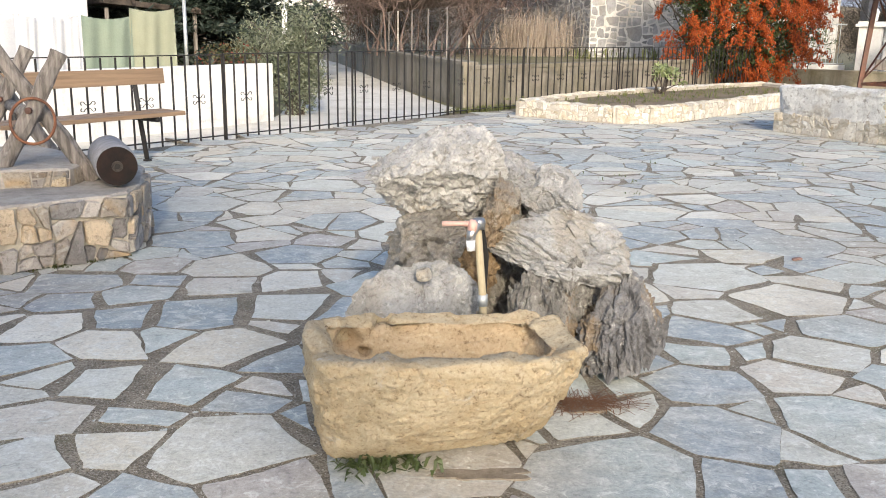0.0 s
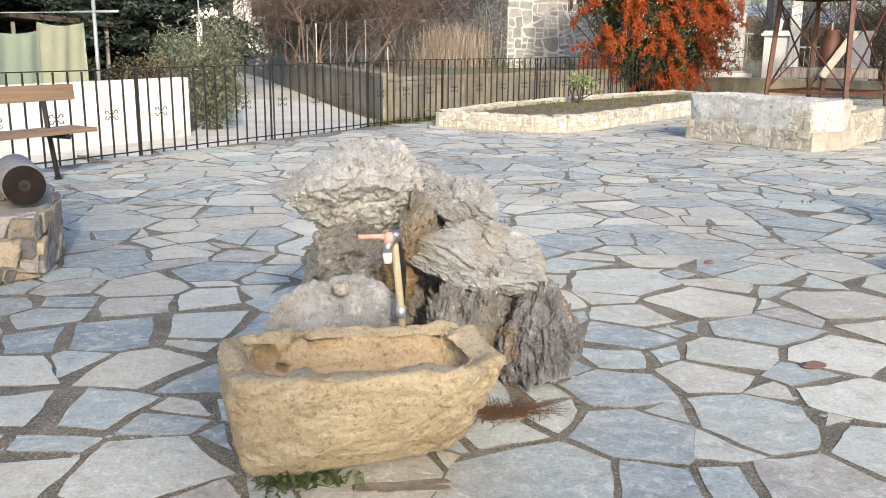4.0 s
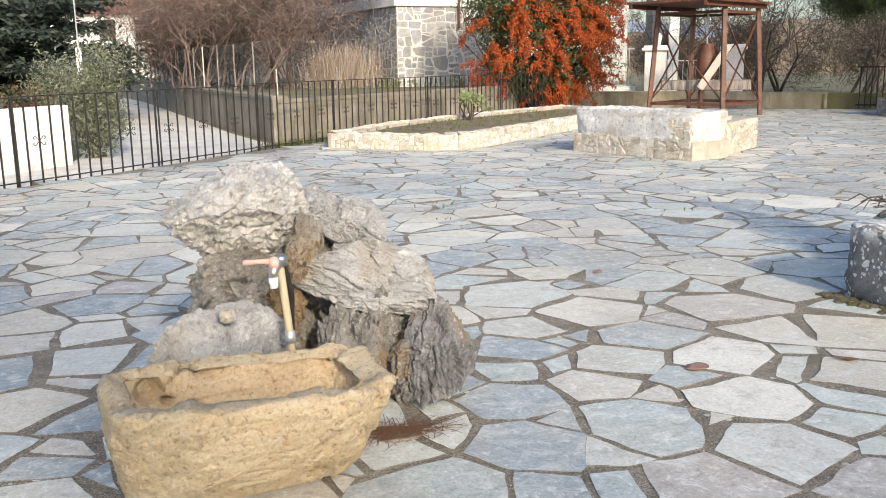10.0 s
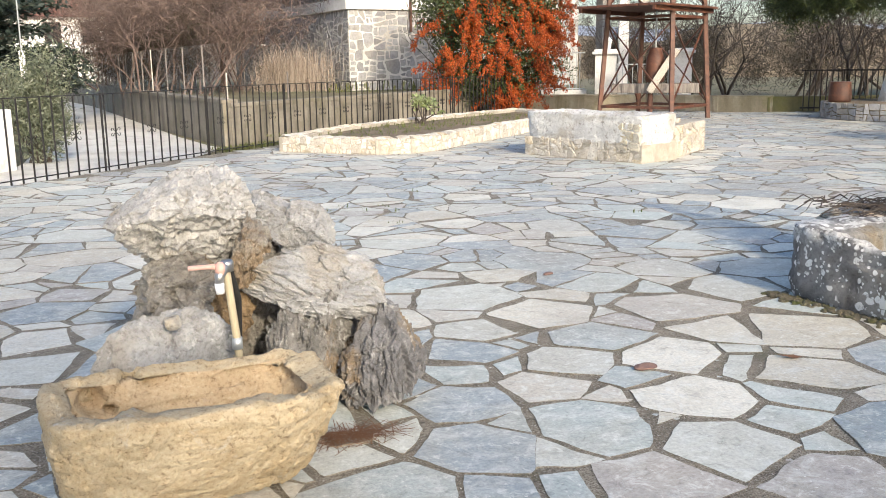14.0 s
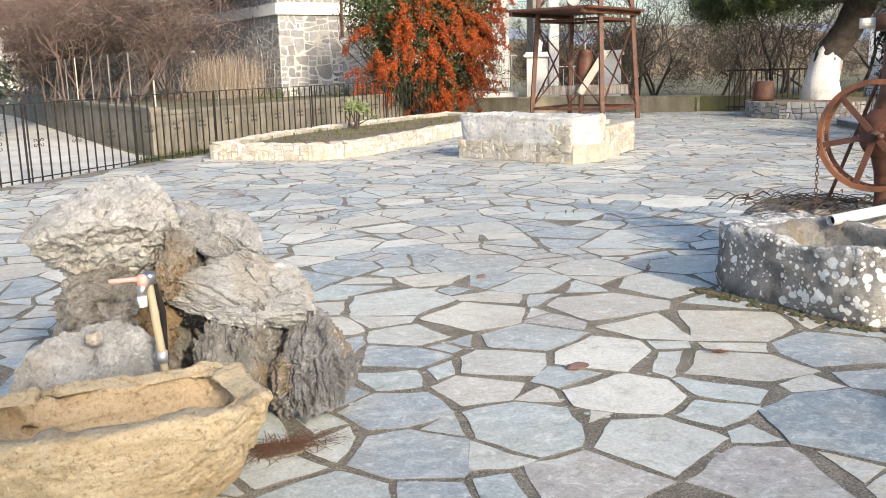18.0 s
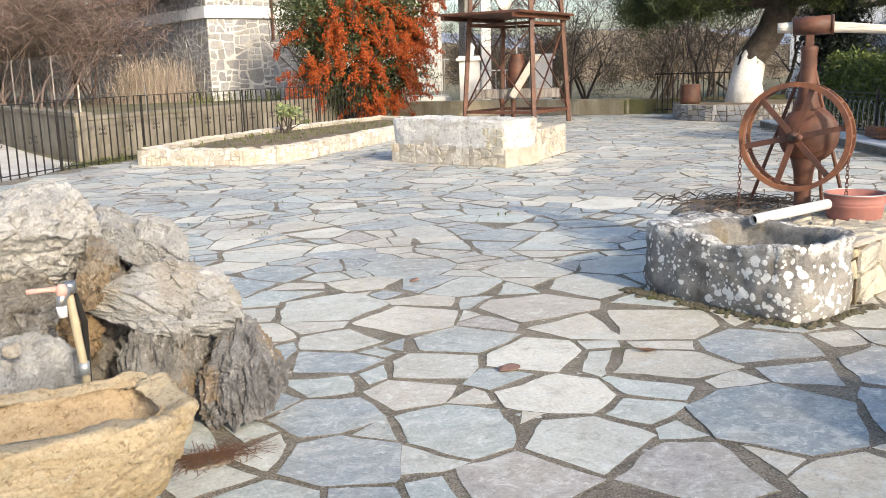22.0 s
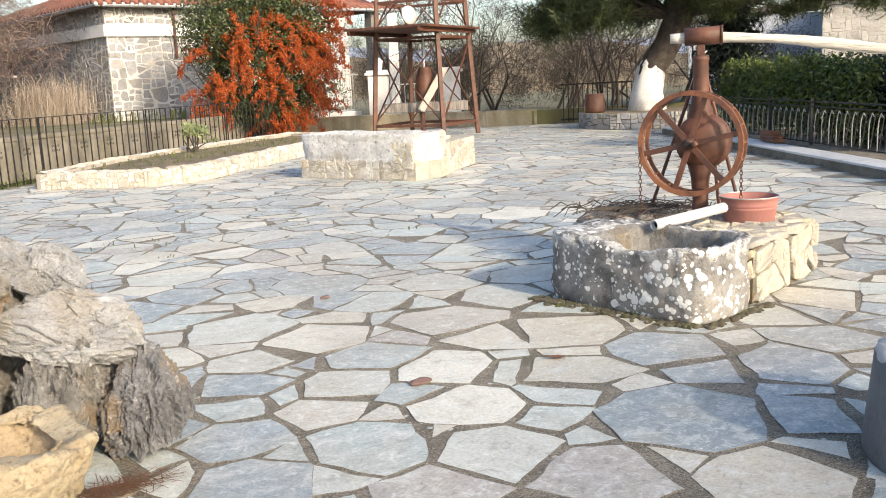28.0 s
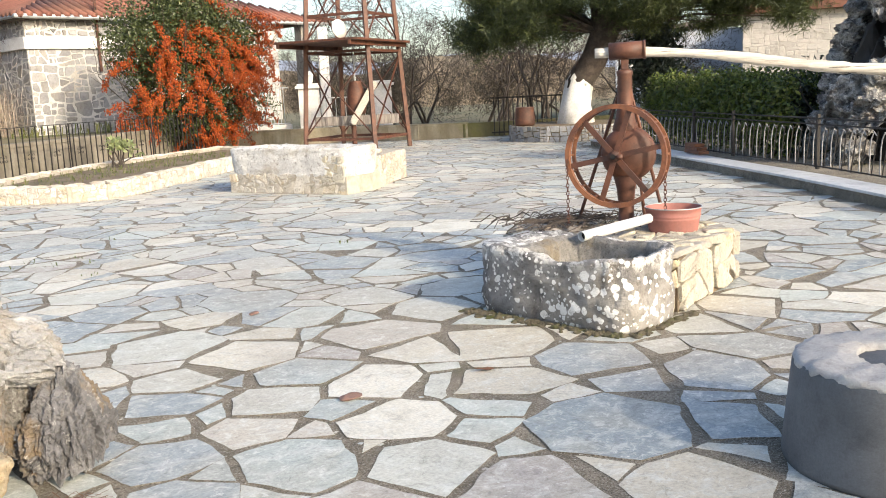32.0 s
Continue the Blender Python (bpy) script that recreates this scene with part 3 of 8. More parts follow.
M_TROUGH = trough_mat("yellow_limestone", (0.442, 0.371, 0.254), (0.385, 0.301, 0.183), (0.338, 0.244, 0.127), (0.423, 0.404, 0.362))
M_TROUGHIN = trough_mat("brown_stained_hollow", (0.45, 0.351, 0.225), (0.414, 0.306, 0.189), (0.306, 0.234, 0.108), (0.378, 0.297, 0.234))
M_ROCK = rock_mat("grey_pitted_rock", (0.517, 0.508, 0.489), (0.391, 0.384, 0.368), (0.46, 0.368, 0.241), 4.5, 0.014, 0.55, 0.45)
M_ROCKBROWN = rock_mat("brown_grey_rock", (0.36, 0.333, 0.288), (0.243, 0.225, 0.203), (0.306, 0.216, 0.126), 4.5, 0.02, 0.6, 0.35)
M_ROCKGREY = rock_mat("grey_ridged_rock", (0.22, 0.22, 0.228), (0.122, 0.122, 0.129), (0.228, 0.167, 0.0988), 6.0, 0.016, 0.6, 0.4)
M_ROCKRUST = rock_mat("rust_brown_rock", (0.34, 0.24, 0.13), (0.24, 0.16, 0.085), (0.42, 0.28, 0.12), 6.0, 0.02, 0.6, 0.15)
M_CANE = plain_mat("pale_bamboo", (0.50, 0.43, 0.29), (0.40, 0.335, 0.22), 5, 0.6, 0.001, 0, (10, 10, 1.5), 40)
M_ROCKPALE = rock_mat("pale_grey_rock", (0.385, 0.385, 0.38), (0.28, 0.28, 0.278), (0.33, 0.305, 0.265), 4.5, 0.012, 0.5, 0.35)
M_ROCKDARK = rock_mat("dark_veined_rock", (0.274, 0.262, 0.243), (0.167, 0.16, 0.148), (0.258, 0.179, 0.0988), 6.0, 0.016, 0.65, 0.35)
M_LICHEN = lichen_mat("lichen_spotted_stone")
M_HOLLOW = rock_mat("rough_grey_hollow", (0.36, 0.34, 0.31), (0.24, 0.23, 0.215), (0.26, 0.21, 0.14), 8.0, 0.02, 0.7, 0.2)
M_YELLOWSTONE = rock_mat("yellow_block_stone", (0.60, 0.56, 0.45), (0.42, 0.39, 0.33), (0.50, 0.41, 0.25), 3.0, 0.025, 0.65, 0.45)
M_CEMENTPALE = stone_mat("weathered_cement", (0.36, 0.335, 0.29), (0.46, 0.43, 0.38), (0.27, 0.245, 0.20), 4, 0.02, 0.95, None, False)
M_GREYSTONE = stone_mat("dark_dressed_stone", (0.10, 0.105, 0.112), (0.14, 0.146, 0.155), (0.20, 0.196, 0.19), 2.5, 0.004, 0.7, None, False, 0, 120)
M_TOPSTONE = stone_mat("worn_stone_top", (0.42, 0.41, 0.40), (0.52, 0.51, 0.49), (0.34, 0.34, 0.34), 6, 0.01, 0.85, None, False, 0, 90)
M_PINEWOOD = plain_mat("varnished_pine", (0.27, 0.185, 0.115), (0.18, 0.12, 0.075), 3, 0.5, 0.002, 0, (0.6, 12, 12), 30)
M_GREYWOOD = plain_mat("weathered_grey_wood", (0.30, 0.27, 0.245), (0.11, 0.096, 0.085), 3, 0.9, 0.012, 0, (14, 14, 1.0), 34)
M_LOGBARK = plain_mat("silvery_log", (0.33, 0.32, 0.33), (0.22, 0.21, 0.21), 3, 0.8, 0.005, 0, (1, 10, 10), 30)
M_LOGEND = plain_mat("dark_log_end", (0.004, 0.003, 0.0025), (0.02, 0.009, 0.006), 9, 0.95, 0.004)
M_PALEWOOD = plain_mat("peeled_pole_wood", (0.60, 0.565, 0.50), (0.34, 0.30, 0.25), 3, 0.85, 0.01, 0, (0.8, 16, 16), 26)
def pole_mat(name):
    """Peeled weathered wood: pale, with long dark splits along the pole."""
    m = Mat(name, 0.9)
    col = m.mix(m.ramp(m.noise(2.0, 5, 0.6, (0.5, 20, 20)), 0.4, 0.6), (0.62, 0.585, 0.52), (0.48, 0.44, 0.375))
    c = m.noise(1.6, 4, 0.6, (0.6, 34, 34))
    col = m.mix(m.ramp(c, 0.33, 0.41, 0.9, 0.0), col, (0.12, 0.10, 0.08))
    col = m.mix(m.ramp(m.noise(5, 4, 0.6), 0.56, 0.7, 0.0, 0.5), col, (0.36, 0.31, 0.25))
    m.bump(c, 0.8, 0.012)
    return m.done(col)


M_POLE = pole_mat("peeled_pole")
M_REDSTONE = stone_mat("reddish_stone", (0.19, 0.115, 0.095), (0.25, 0.15, 0.12), (0.13, 0.085, 0.075), 20, 0.003, 0.85)
M_BARK = stone_mat("dark_bark", (0.055, 0.042, 0.035), (0.10, 0.08, 0.065), (0.04, 0.035, 0.03), 6, 0.03, 0.95)
M_BARKGREY = stone_mat("grey_twig_bark", (0.058, 0.047, 0.04), (0.092, 0.074, 0.062), (0.042, 0.035, 0.03), 5, 0.01, 0.95)
M_BARKRED = stone_mat("reddish_twig_bark", (0.15, 0.105, 0.09), (0.22, 0.16, 0.135), (0.10, 0.075, 0.065), 4, 0.01, 0.95)
M_LIME = stone_mat("whitewashed_bark", (0.74, 0.74, 0.73), (0.80, 0.80, 0.79), (0.55, 0.54, 0.52), 6, 0.02, 0.95)
M_SEAT = plain_mat("grey_plastic_pipe", (0.62, 0.62, 0.62), (0.70, 0.70, 0.70), 5, 0.4, 0.0005)
M_BUCKET = plain_mat("faded_red_paint", (0.357, 0.145, 0.119), (0.281, 0.128, 0.111), 8, 0.75, 0.002)
# near black: dark parts, and the shade painted into holes and rockery gaps
M_DARK = plain_mat("near_black_paint_and_shade", (0.012, 0.011, 0.01), (0.02, 0.018, 0.016), 8, 0.9, 0.002)
M_BRASS = plain_mat("dull_chrome", (0.50, 0.50, 0.50), (0.40, 0.39, 0.38), 20, 0.35, 0.0005, 0.9)
M_HANDLE = plain_mat("faded_pink_handle", (0.62, 0.36, 0.30), (0.68, 0.45, 0.38), 10, 0.6, 0.001)
M_CLOTHW = plain_mat("white_cotton", (0.80, 0.81, 0.83), (0.76, 0.77, 0.80), 3, 0.9, 0.002)
M_CLOTHG = plain_mat("sage_green_cotton", (0.34, 0.41, 0.33), (0.38, 0.45, 0.36), 3, 0.9, 0.002)
M_CLOTHY = plain_mat("pale_lime_cotton", (0.46, 0.48, 0.36), (0.50, 0.52, 0.39), 3, 0.9, 0.002)
M_TILE = stone_mat("clay_roof_tile", (0.22, 0.085, 0.06), (0.28, 0.12, 0.085), (0.16, 0.085, 0.06), 1.5, 0.006, 0.85, None, True, 0.3)
M_GALV = plain_mat("galvanised_steel", (0.50, 0.52, 0.52), (0.42, 0.44, 0.45), 8, 0.5, 0.001, 0.6)
M_BLUEWALL = stone_mat("pale_blue_render", (0.56, 0.62, 0.72), (0.60, 0.66, 0.75), (0.50, 0.55, 0.63), 0.4, 0.003, 0.9, None, False)
M_BLOCKWALL = stone_mat("pale_block_wall", (0.50, 0.48, 0.45), (0.56, 0.54, 0.51), (0.44, 0.42, 0.38), 0.9, 0.01, 0.9)
M_LEDGE = stone_mat("pale_marble_ledge", (0.629, 0.637, 0.646), (0.68, 0.689, 0.689), (0.544, 0.552, 0.552), 1.5, 0.002, 0.5)
M_MOSS = stone_mat("moss", (0.11, 0.095, 0.06), (0.19, 0.165, 0.115), (0.085, 0.10, 0.02), 30, 0.02, 0.95)


def leaf_mat(name, colours, roughness=0.55, through=0.25):
    m = Mat(name, roughness)
    c = m.palette(m.rand(True), colours)
    m.b.inputs["Subsurface Weight"].default_value = 0.0
    tr = m.t.nodes.new("ShaderNodeBsdfTranslucent")
    mx = m.t.nodes.new("ShaderNodeMixShader")
    mx.inputs[0].default_value = through
    m.link(c, tr.inputs[0])
    m.done(c)
    m.link(m.b.outputs[0], mx.inputs[1])
    m.link(tr.outputs[0], mx.inputs[2])
    m.link(mx.outputs[0], m.t.nodes["Material Output"].inputs[0])
    return m.m


M_OLIVE = leaf_mat("silver_green_leaves", [(0.12, 0.135, 0.08), (0.21, 0.23, 0.155), (0.08, 0.095, 0.05), (0.29, 0.31, 0.23)])
M_CONIFER = leaf_mat("dark_fir_needles", [(0.012, 0.022, 0.016), (0.03, 0.045, 0.035), (0.02, 0.03, 0.02)], 0.6, 0.1)
M_PINE = leaf_mat("pine_needles", [(0.03, 0.045, 0.014), (0.075, 0.095, 0.022), (0.016, 0.026, 0.009), (0.05, 0.066, 0.018)], 0.55, 0.15)
M_HEDGE = leaf_mat("glossy_hedge_leaves", [(0.045, 0.075, 0.014), (0.11, 0.145, 0.025), (0.016, 0.03, 0.007), (0.17, 0.20, 0.045)], 0.45, 0.3)
M_PYRLEAF = leaf_mat("dark_shrub_leaves", [(0.03, 0.045, 0.015), (0.06, 0.08, 0.03), (0.10, 0.12, 0.04)], 0.45, 0.2)
M_BERRY = leaf_mat("orange_berries", [(0.344, 0.0602, 0.0086), (0.43, 0.103, 0.0172), (0.241, 0.0344, 0.00602), (0.378, 0.0757, 0.0103)], 0.6, 0.08)
M_GRASS = leaf_mat("grass_blades", [(0.10, 0.13, 0.03), (0.20, 0.20, 0.07), (0.07, 0.10, 0.02)], 0.6, 0.3)
M_DRYGRASS = leaf_mat("dry_reeds", [(0.38, 0.31, 0.25), (0.47, 0.40, 0.33), (0.30, 0.235, 0.185)], 0.7, 0.2)
M_WEED = leaf_mat("weed_leaves", [(0.05, 0.075, 0.025), (0.085, 0.115, 0.04), (0.11, 0.13, 0.06)], 0.5, 0.25)
M_MOSSLEAF = leaf_mat("dark_moss", [(0.04, 0.05, 0.015), (0.08, 0.085, 0.02)], 0.8, 0.2)
M_SUCC = leaf_mat("pale_green_leaves", [(0.24, 0.29, 0.12), (0.32, 0.37, 0.19)], 0.5, 0.3)
M_FLOWER = leaf_mat("red_flowers", [(0.20, 0.03, 0.03), (0.10, 0.09, 0.04), (0.07, 0.08, 0.03), (0.14, 0.10, 0.05)], 0.6, 0.2)
M_NEEDLE = leaf_mat("brown_pine_needles", [(0.14, 0.065, 0.035), (0.20, 0.10, 0.05)], 0.8, 0.1)
M_SCRUB = leaf_mat("winter_scrub", [(0.048, 0.038, 0.028), (0.075, 0.058, 0.042), (0.04, 0.04, 0.022)], 0.8, 0.2)
M_ROCKERY = rock_mat("lichened_rockery_stone", (0.52, 0.515, 0.50), (0.10, 0.10, 0.102), (0.16, 0.14, 0.12), 5.0, 0.05, 0.9, 0.8)
M_BALUSTER = plain_mat("worn_grey_iron", (0.20, 0.20, 0.21), (0.30, 0.30, 0.30), 9, 0.5, 0.001)
M_POINT = stone_mat("white_pointing", (0.574, 0.558, 0.525), (0.64, 0.623, 0.599), (0.459, 0.426, 0.377), 2, 0.008, 0.95, None, False)

# ---- ground and walls ----
YARD = [(-7.5, 4.2), (-3.85, 8.85), (0.45, 14.35), (1.75, 15.75), (8.0, 21.7), (10.2, 23.6), (12.4, 22.2), (13.6, 20.6), (17.5, 19.2),
        (17.5, 15.5), (13.6, 14.6), (11.05, 9.95), (10.42, 8.73), (9.36, 6.59), (8.42, 4.89), (6.0, 0.4), (5.0, -2.0), (-7.5, -2.0)]


def ground_sheet():
    bm = bmesh.new()
    bmesh.ops.create_grid(bm, x_segments=4, y_segments=4, size=2500)
    for v in bm.verts:
        v.co.z = -0.06
    return bm


structure("ground", ground_sheet(), M_FIELD, "rough winter grass and soil round the yard", "ground")
bm = bmesh.new()
bm.faces.new([bm.verts.new((x, y, -0.002)) for x, y in YARD])
structure("yard_bed", bm, M_JOINT, "gritty brown mortar bed between the paving stones", "ground")

bm = bmesh.new()
lane = [(-2.3, 12.0), (0.2, 14.5), (0.75, 15.9), (0.46, 16.7), (-0.02, 18.9), (-0.67, 22.6), (-3.1, 36.0), (-6.5, 52.0), (-8.2, 52.0), (-4.2, 36.0), (-2.9, 24.0), (-2.2, 14.6)]
bm.faces.new([bm.verts.new((x, y, -0.045)) for x, y in lane])
structure("lane", bm, M_LANE, "pale concrete lane leading away past the fence", "road")
bm = bmesh.new()
strip = [(-7.5, 3.9), (-7.5, 6.5), (-4.2, 10.8), (-2.1, 13.7), (-1.2, 13.2), (0.3, 14.4), (-3.85, 8.85)]
bm.faces.new([bm.verts.new((x, y, -0.042)) for x, y in strip])
structure("pavement", bm, M_LANE, "pale concrete strip under the iron fence", "pavement")


def wall_line(points, thick, height, cap=0.0, over=0.02, base=-0.1):
    """A wall along a line of plan points, with a coping if wanted."""
    bm = bmesh.new()
    for (x0, y0), (x1, y1) in zip(points, points[1:]):
        L = math.hypot(x1 - x0, y1 - y0)
        a = math.degrees(math.atan2(y1 - y0, x1 - x0))
        box(L + thick * 0.6, thick, height - base, 0.01, ((x0 + x1) / 2, (y0 + y1) / 2, base), bm, (0, 0, a))
        if cap:
            box(L + thick * 0.6 + over, thick + 2 * over, cap, 0.008, ((x0 + x1) / 2, (y0 + y1) / 2, height), bm, (0, 0, a))
    return bm


structure("wall_white", wall_line([(-8.5, 4.8), (-4.6, 9.9), (-2.25, 13.6)], 0.2, 0.78), M_WHITE, "low whitewashed wall beyond the fence", "wall")
structure("wall_lane", wall_line([(-6.5, 50.0), (-2.95, 36.0), (-0.55, 22.6), (0.85, 16.4)], 0.25, 0.68, 0.07), M_RETAIN, "stained rendered retaining wall with a coping", "wall")
structure("wall_terrace", wall_line([(0.85, 16.4), (3.4, 18.9), (9.3, 24.7)], 0.25, 0.62, 0.07), M_RETAIN, "stained rendered retaining wall below the stone house", "wall")
structure("wall_low", wall_line([(9.3, 24.8), (12.3, 22.9), (13.4, 21.2), (14.4, 20.4)], 0.3, 0.36, 0.05), M_LOWWALL, "low beige rendered boundary wall", "wall")
structure("wall_mossy", wall_line([(14.4, 20.4), (18.5, 19.2)], 0.3, 0.38), M_MOSSWALL, "low mossy boundary wall", "wall")
# terrace behind the retaining walls
bm = bmesh.new()
terr = [(0.9, 16.5), (9.3, 24.8), (16, 40), (-2, 60), (-6.4, 50), (-2.9, 36), (-0.5, 22.6)]
bm.faces.new([bm.verts.new((x, y, 0.6)) for x, y in terr])
structure("terrace", bm, M_FIELD, "grassy terrace behind the retaining wall", "ground")

# raised ledge along the right
bm = bmesh.new()
ledge_line = [(6.0, 0.4), (8.42, 4.89), (9.36, 6.59), (10.42, 8.73), (11.05, 9.95), (13.4, 14.4)]
for (x0, y0), (x1, y1) in zip(ledge_line, ledge_line[1:]):
    a = math.atan2(y1 - y0, x1 - x0)
    nx, ny = math.sin(a), -math.cos(a)
    L = math.hypot(x1 - x0, y1 - y0)
    mx, my = (x0 + x1) / 2, (y0 + y1) / 2
    box(L, 6.0, 0.20, 0, (mx + nx * 3.02, my + ny * 3.02, -0.1), bm, (0, 0, math.degrees(a)))
structure("terrace_right", bm, M_JOINT, "raised bed behind the iron railing", "ground")
for (x0, y0), (x1, y1) in zip(ledge_line, ledge_line[1:]):
    a = math.atan2(y1 - y0, x1 - x0)
    nx, ny = math.sin(a), -math.cos(a)
    L = math.hypot(x1 - x0, y1 - y0)
    structure("kerb", box(L - 0.004, 0.40, 0.03, 0.006, ((x0 + x1) / 2 + nx * 0.2, (y0 + y1) / 2 + ny * 0.2, 0.101), None, (0, 0, math.degrees(a))), M_LEDGE,
              "pale marble coping of the raised ledge", "kerb")


# ---- stone-faced masonry ----
def faced_wall(name_stone, parent, origin, along, width, height, size, mat, seed, depth=0.03, gap=0.012, joined=False, skip=None, squash=1.5, up=(0, 0, 1), limit=9999, skew=0.16, wave=0.0):
    """Stones laid on an upright face: each a low block with uneven edges. Returns nothing or, joined, one mesh."""
    rnd = random.Random(seed)
    along, upv = Vector(along).normalized(), Vector(up)
    out = along.cross(upv).normalized()
    o = Vector(origin)
    polys = []

    def split(poly, deep):
        x0, x1 = min(p[0] for p in poly), max(p[0] for p in poly)
        y0, y1 = min(p[1] for p in poly), max(p[1] for p in poly)
        area = abs(sum(poly[i - 1][0] * poly[i][1] - poly[i][0] * poly[i - 1][1] for i in range(len(poly)))) / 2
        if area < size * size / squash * math.exp(rnd.gauss(0, 0.55)) or deep > 16:
            polys.append(poly)
            return
        a = rnd.gauss(0, skew) + (0 if x1 - x0 > (y1 - y0) * squash else math.pi / 2)
        n = (math.cos(a), math.sin(a))
        f = rnd.uniform(0.32, 0.68)
        d = n[0] * (x0 + (x1 - x0) * f) + n[1] * (y0 + (y1 - y0) * f)
        for piece in (clip_poly(poly, n, d), clip_poly(poly, (-n[0], -n[1]), -d)):
            if len(piece) > 2:
                split(piece, deep + 1)

    split([(0, 0), (width, 0), (width, height), (0, height)], 0)
    made = []
    for poly in polys:
        if len(poly) < 3:
            continue
        cx, cy = sum(p[0] for p in poly) / len(poly), sum(p[1] for p in poly) / len(poly)
        if skip and skip(cx, cy):
            continue
        poly = shrink(ccw(poly), gap * rnd.uniform(0.6, 1.5))
        if len(poly) < 3:
            continue
        if wave:
            poly = worn_outline(fewer_sides(poly, rnd.choice((4, 5, 6))), rnd, size * 0.16, wave, size * 0.012, (0.05, 0.1, 0.17, 0.25, 0.33), 1.2 / size)
        else:
            poly = ragged(poly, rnd, size * 0.35, size * 0.045)
        d = depth * rnd.uniform(0.5, 1.3)
        vs, fs = slab_mesh(poly, -0.02, d, min(0.012, size * 0.05), (rnd.uniform(-0.08, 0.08), rnd.uniform(-0.08, 0.08)))
        vs = [tuple(o + along * v[0] + upv * v[1] + out * v[2]) for v in vs]
        made.append((vs, fs))
    if joined:
        return merge(made)
    for k, m in enumerate(made[:limit]):
        part(name_stone, m, mat, parent)
    return None


# ---- low stone planter ----
def planter():
    th = thing("planter", "low curved planter of pale rubble stone with dry grass", "planter")
    line = [(1.62, 14.42), (2.05, 14.0), (2.4, 13.72), (2.85, 13.40), (3.3, 13.38), (3.8, 13.75), (4.5, 14.55), (5.4, 15.5), (6.3, 16.5), (7.3, 17.6), (8.3, 18.9)]
    rnd = random.Random(44)
    back = [(8.3, 18.9), (7.6, 20.6), (6.0, 19.3), (4.5, 18.0), (2.9, 16.4), (1.62, 14.42)]
    for pts, nm in ((line, "front_wall"), (back, "back_wall")):
        for i, pair in enumerate(zip(pts, pts[1:])):
            part(nm, wall_line(pair, 0.236, 0.225), M_PALEMORTAR, th)
            (x0, y0), (x1, y1) = pair
            L, n = math.hypot(x1 - x0, y1 - y0), 0
            while n * 0.24 < L - 0.05:
                f = min(1.0, (n * 0.24 + 0.12) / L)
                w = 0.235 * rnd.uniform(0.9, 1.12)
                cap = rough(boulder((w * 0.56, 0.135 * rnd.uniform(0.9, 1.1), 0.034), 900 + n + 31 * i, 7, 3, 0.10, 0.04), 0.004, 0.05, n)
                part("coping_stone", cap, M_PLANTSTONE, th, "", (x0 + (x1 - x0) * f, y0 + (y1 - y0) * f, 0.225 + rnd.uniform(0, 0.008)), (0, 0, math.degrees(math.atan2(y1 - y0, x1 - x0))))
                n += 1
    bm = bmesh.new()
    bm.faces.new([bm.verts.new((x, y, 0.17)) for x, y in line + back[1:-1]])
    part("soil", bm, M_SOIL, th, "dry soil with sparse weeds")
    for i, ((x0, y0), (x1, y1)) in enumerate(zip(line[:9], line[1:10])):
        d = Vector((x1 - x0, y1 - y0, 0))
        n = Vector((d.y, -d.x, 0)).normalized()
        faced_wall("stone", th, Vector((x0, y0, 0)) + n * 0.114, d, d.length, 0.235, 0.125 if i < 6 else 0.17, M_PLANTSTONE, 50 + i, 0.016, 0.006, False, None, 1.25, skew=0.3, wave=0.02)
    return line, back


PLANTER_FRONT, PLANTER_BACK = planter()


# ---- iron fence ----
def scroll(sx, sz, s):
    """One small iron curl beside a baluster."""
    pts = [(0, 0, sz * s * 0.1)]
    for k in range(9):
        a = k / 8 * 1.5 * math.pi
        r = s * (0.5 - 0.3 * k / 8)
        pts.append((sx * (s * 1.0 - r * math.cos(a) * 0.9), 0, sz * (s * 0.45 + r * math.sin(a) * 0.8)))
    return tube(pts, 0.005, 4, None, False)


def fence_panel(parent, p, q, base, height, posts, step=0.172, scroll_every=4, first=True):
    p, q = Vector((*p, 0)), Vector((*q, 0))
    d = q - p
    L, a = d.length, math.degrees(math.atan2(d.y, d.x))
    rail = mesh_of(box(L, 0.036, 0.012, 0, (0, 0, -0.006)), M_IRON)
    mid = (p + q) / 2
    part("top_rail", rail, M_IRON, parent, "", (mid.x, mid.y, height), (0, 0, a))
    part("bottom_rail", rail, M_IRON, parent, "", (mid.x, mid.y, base + 0.06), (0, 0, a))
    bal = mesh_of(box(0.016, 0.016, height - base - 0.01, 0, (0, 0, 0)), M_IRON)
    curls = [mesh_of(scroll(sx, sz, 0.066), M_IRON) for sx in (-1, 1) for sz in (-1, 1)]
    n = int(L / step)
    for k in range(n + (1 if first else 0)):
        c = p + d * (k / n)
        part("baluster", bal, M_IRON, parent, "", (c.x, c.y, base), (0, 0, a))
        if k % scroll_every == 2:
            for curl in curls:
                part("scroll", curl, M_IRON, parent, "", (c.x, c.y, base + (height - base) * 0.5), (0, 0, a))
    post = mesh_of(box(0.022, 0.022, height - base + 0.06, 0.004, (0, 0, 0)), M_IRON)
    for f in posts:
        c = p + d * f
        part("post", post, M_IRON, parent, "", (c.x + 0.02, c.y, base - 0.05), (0, 0, a))


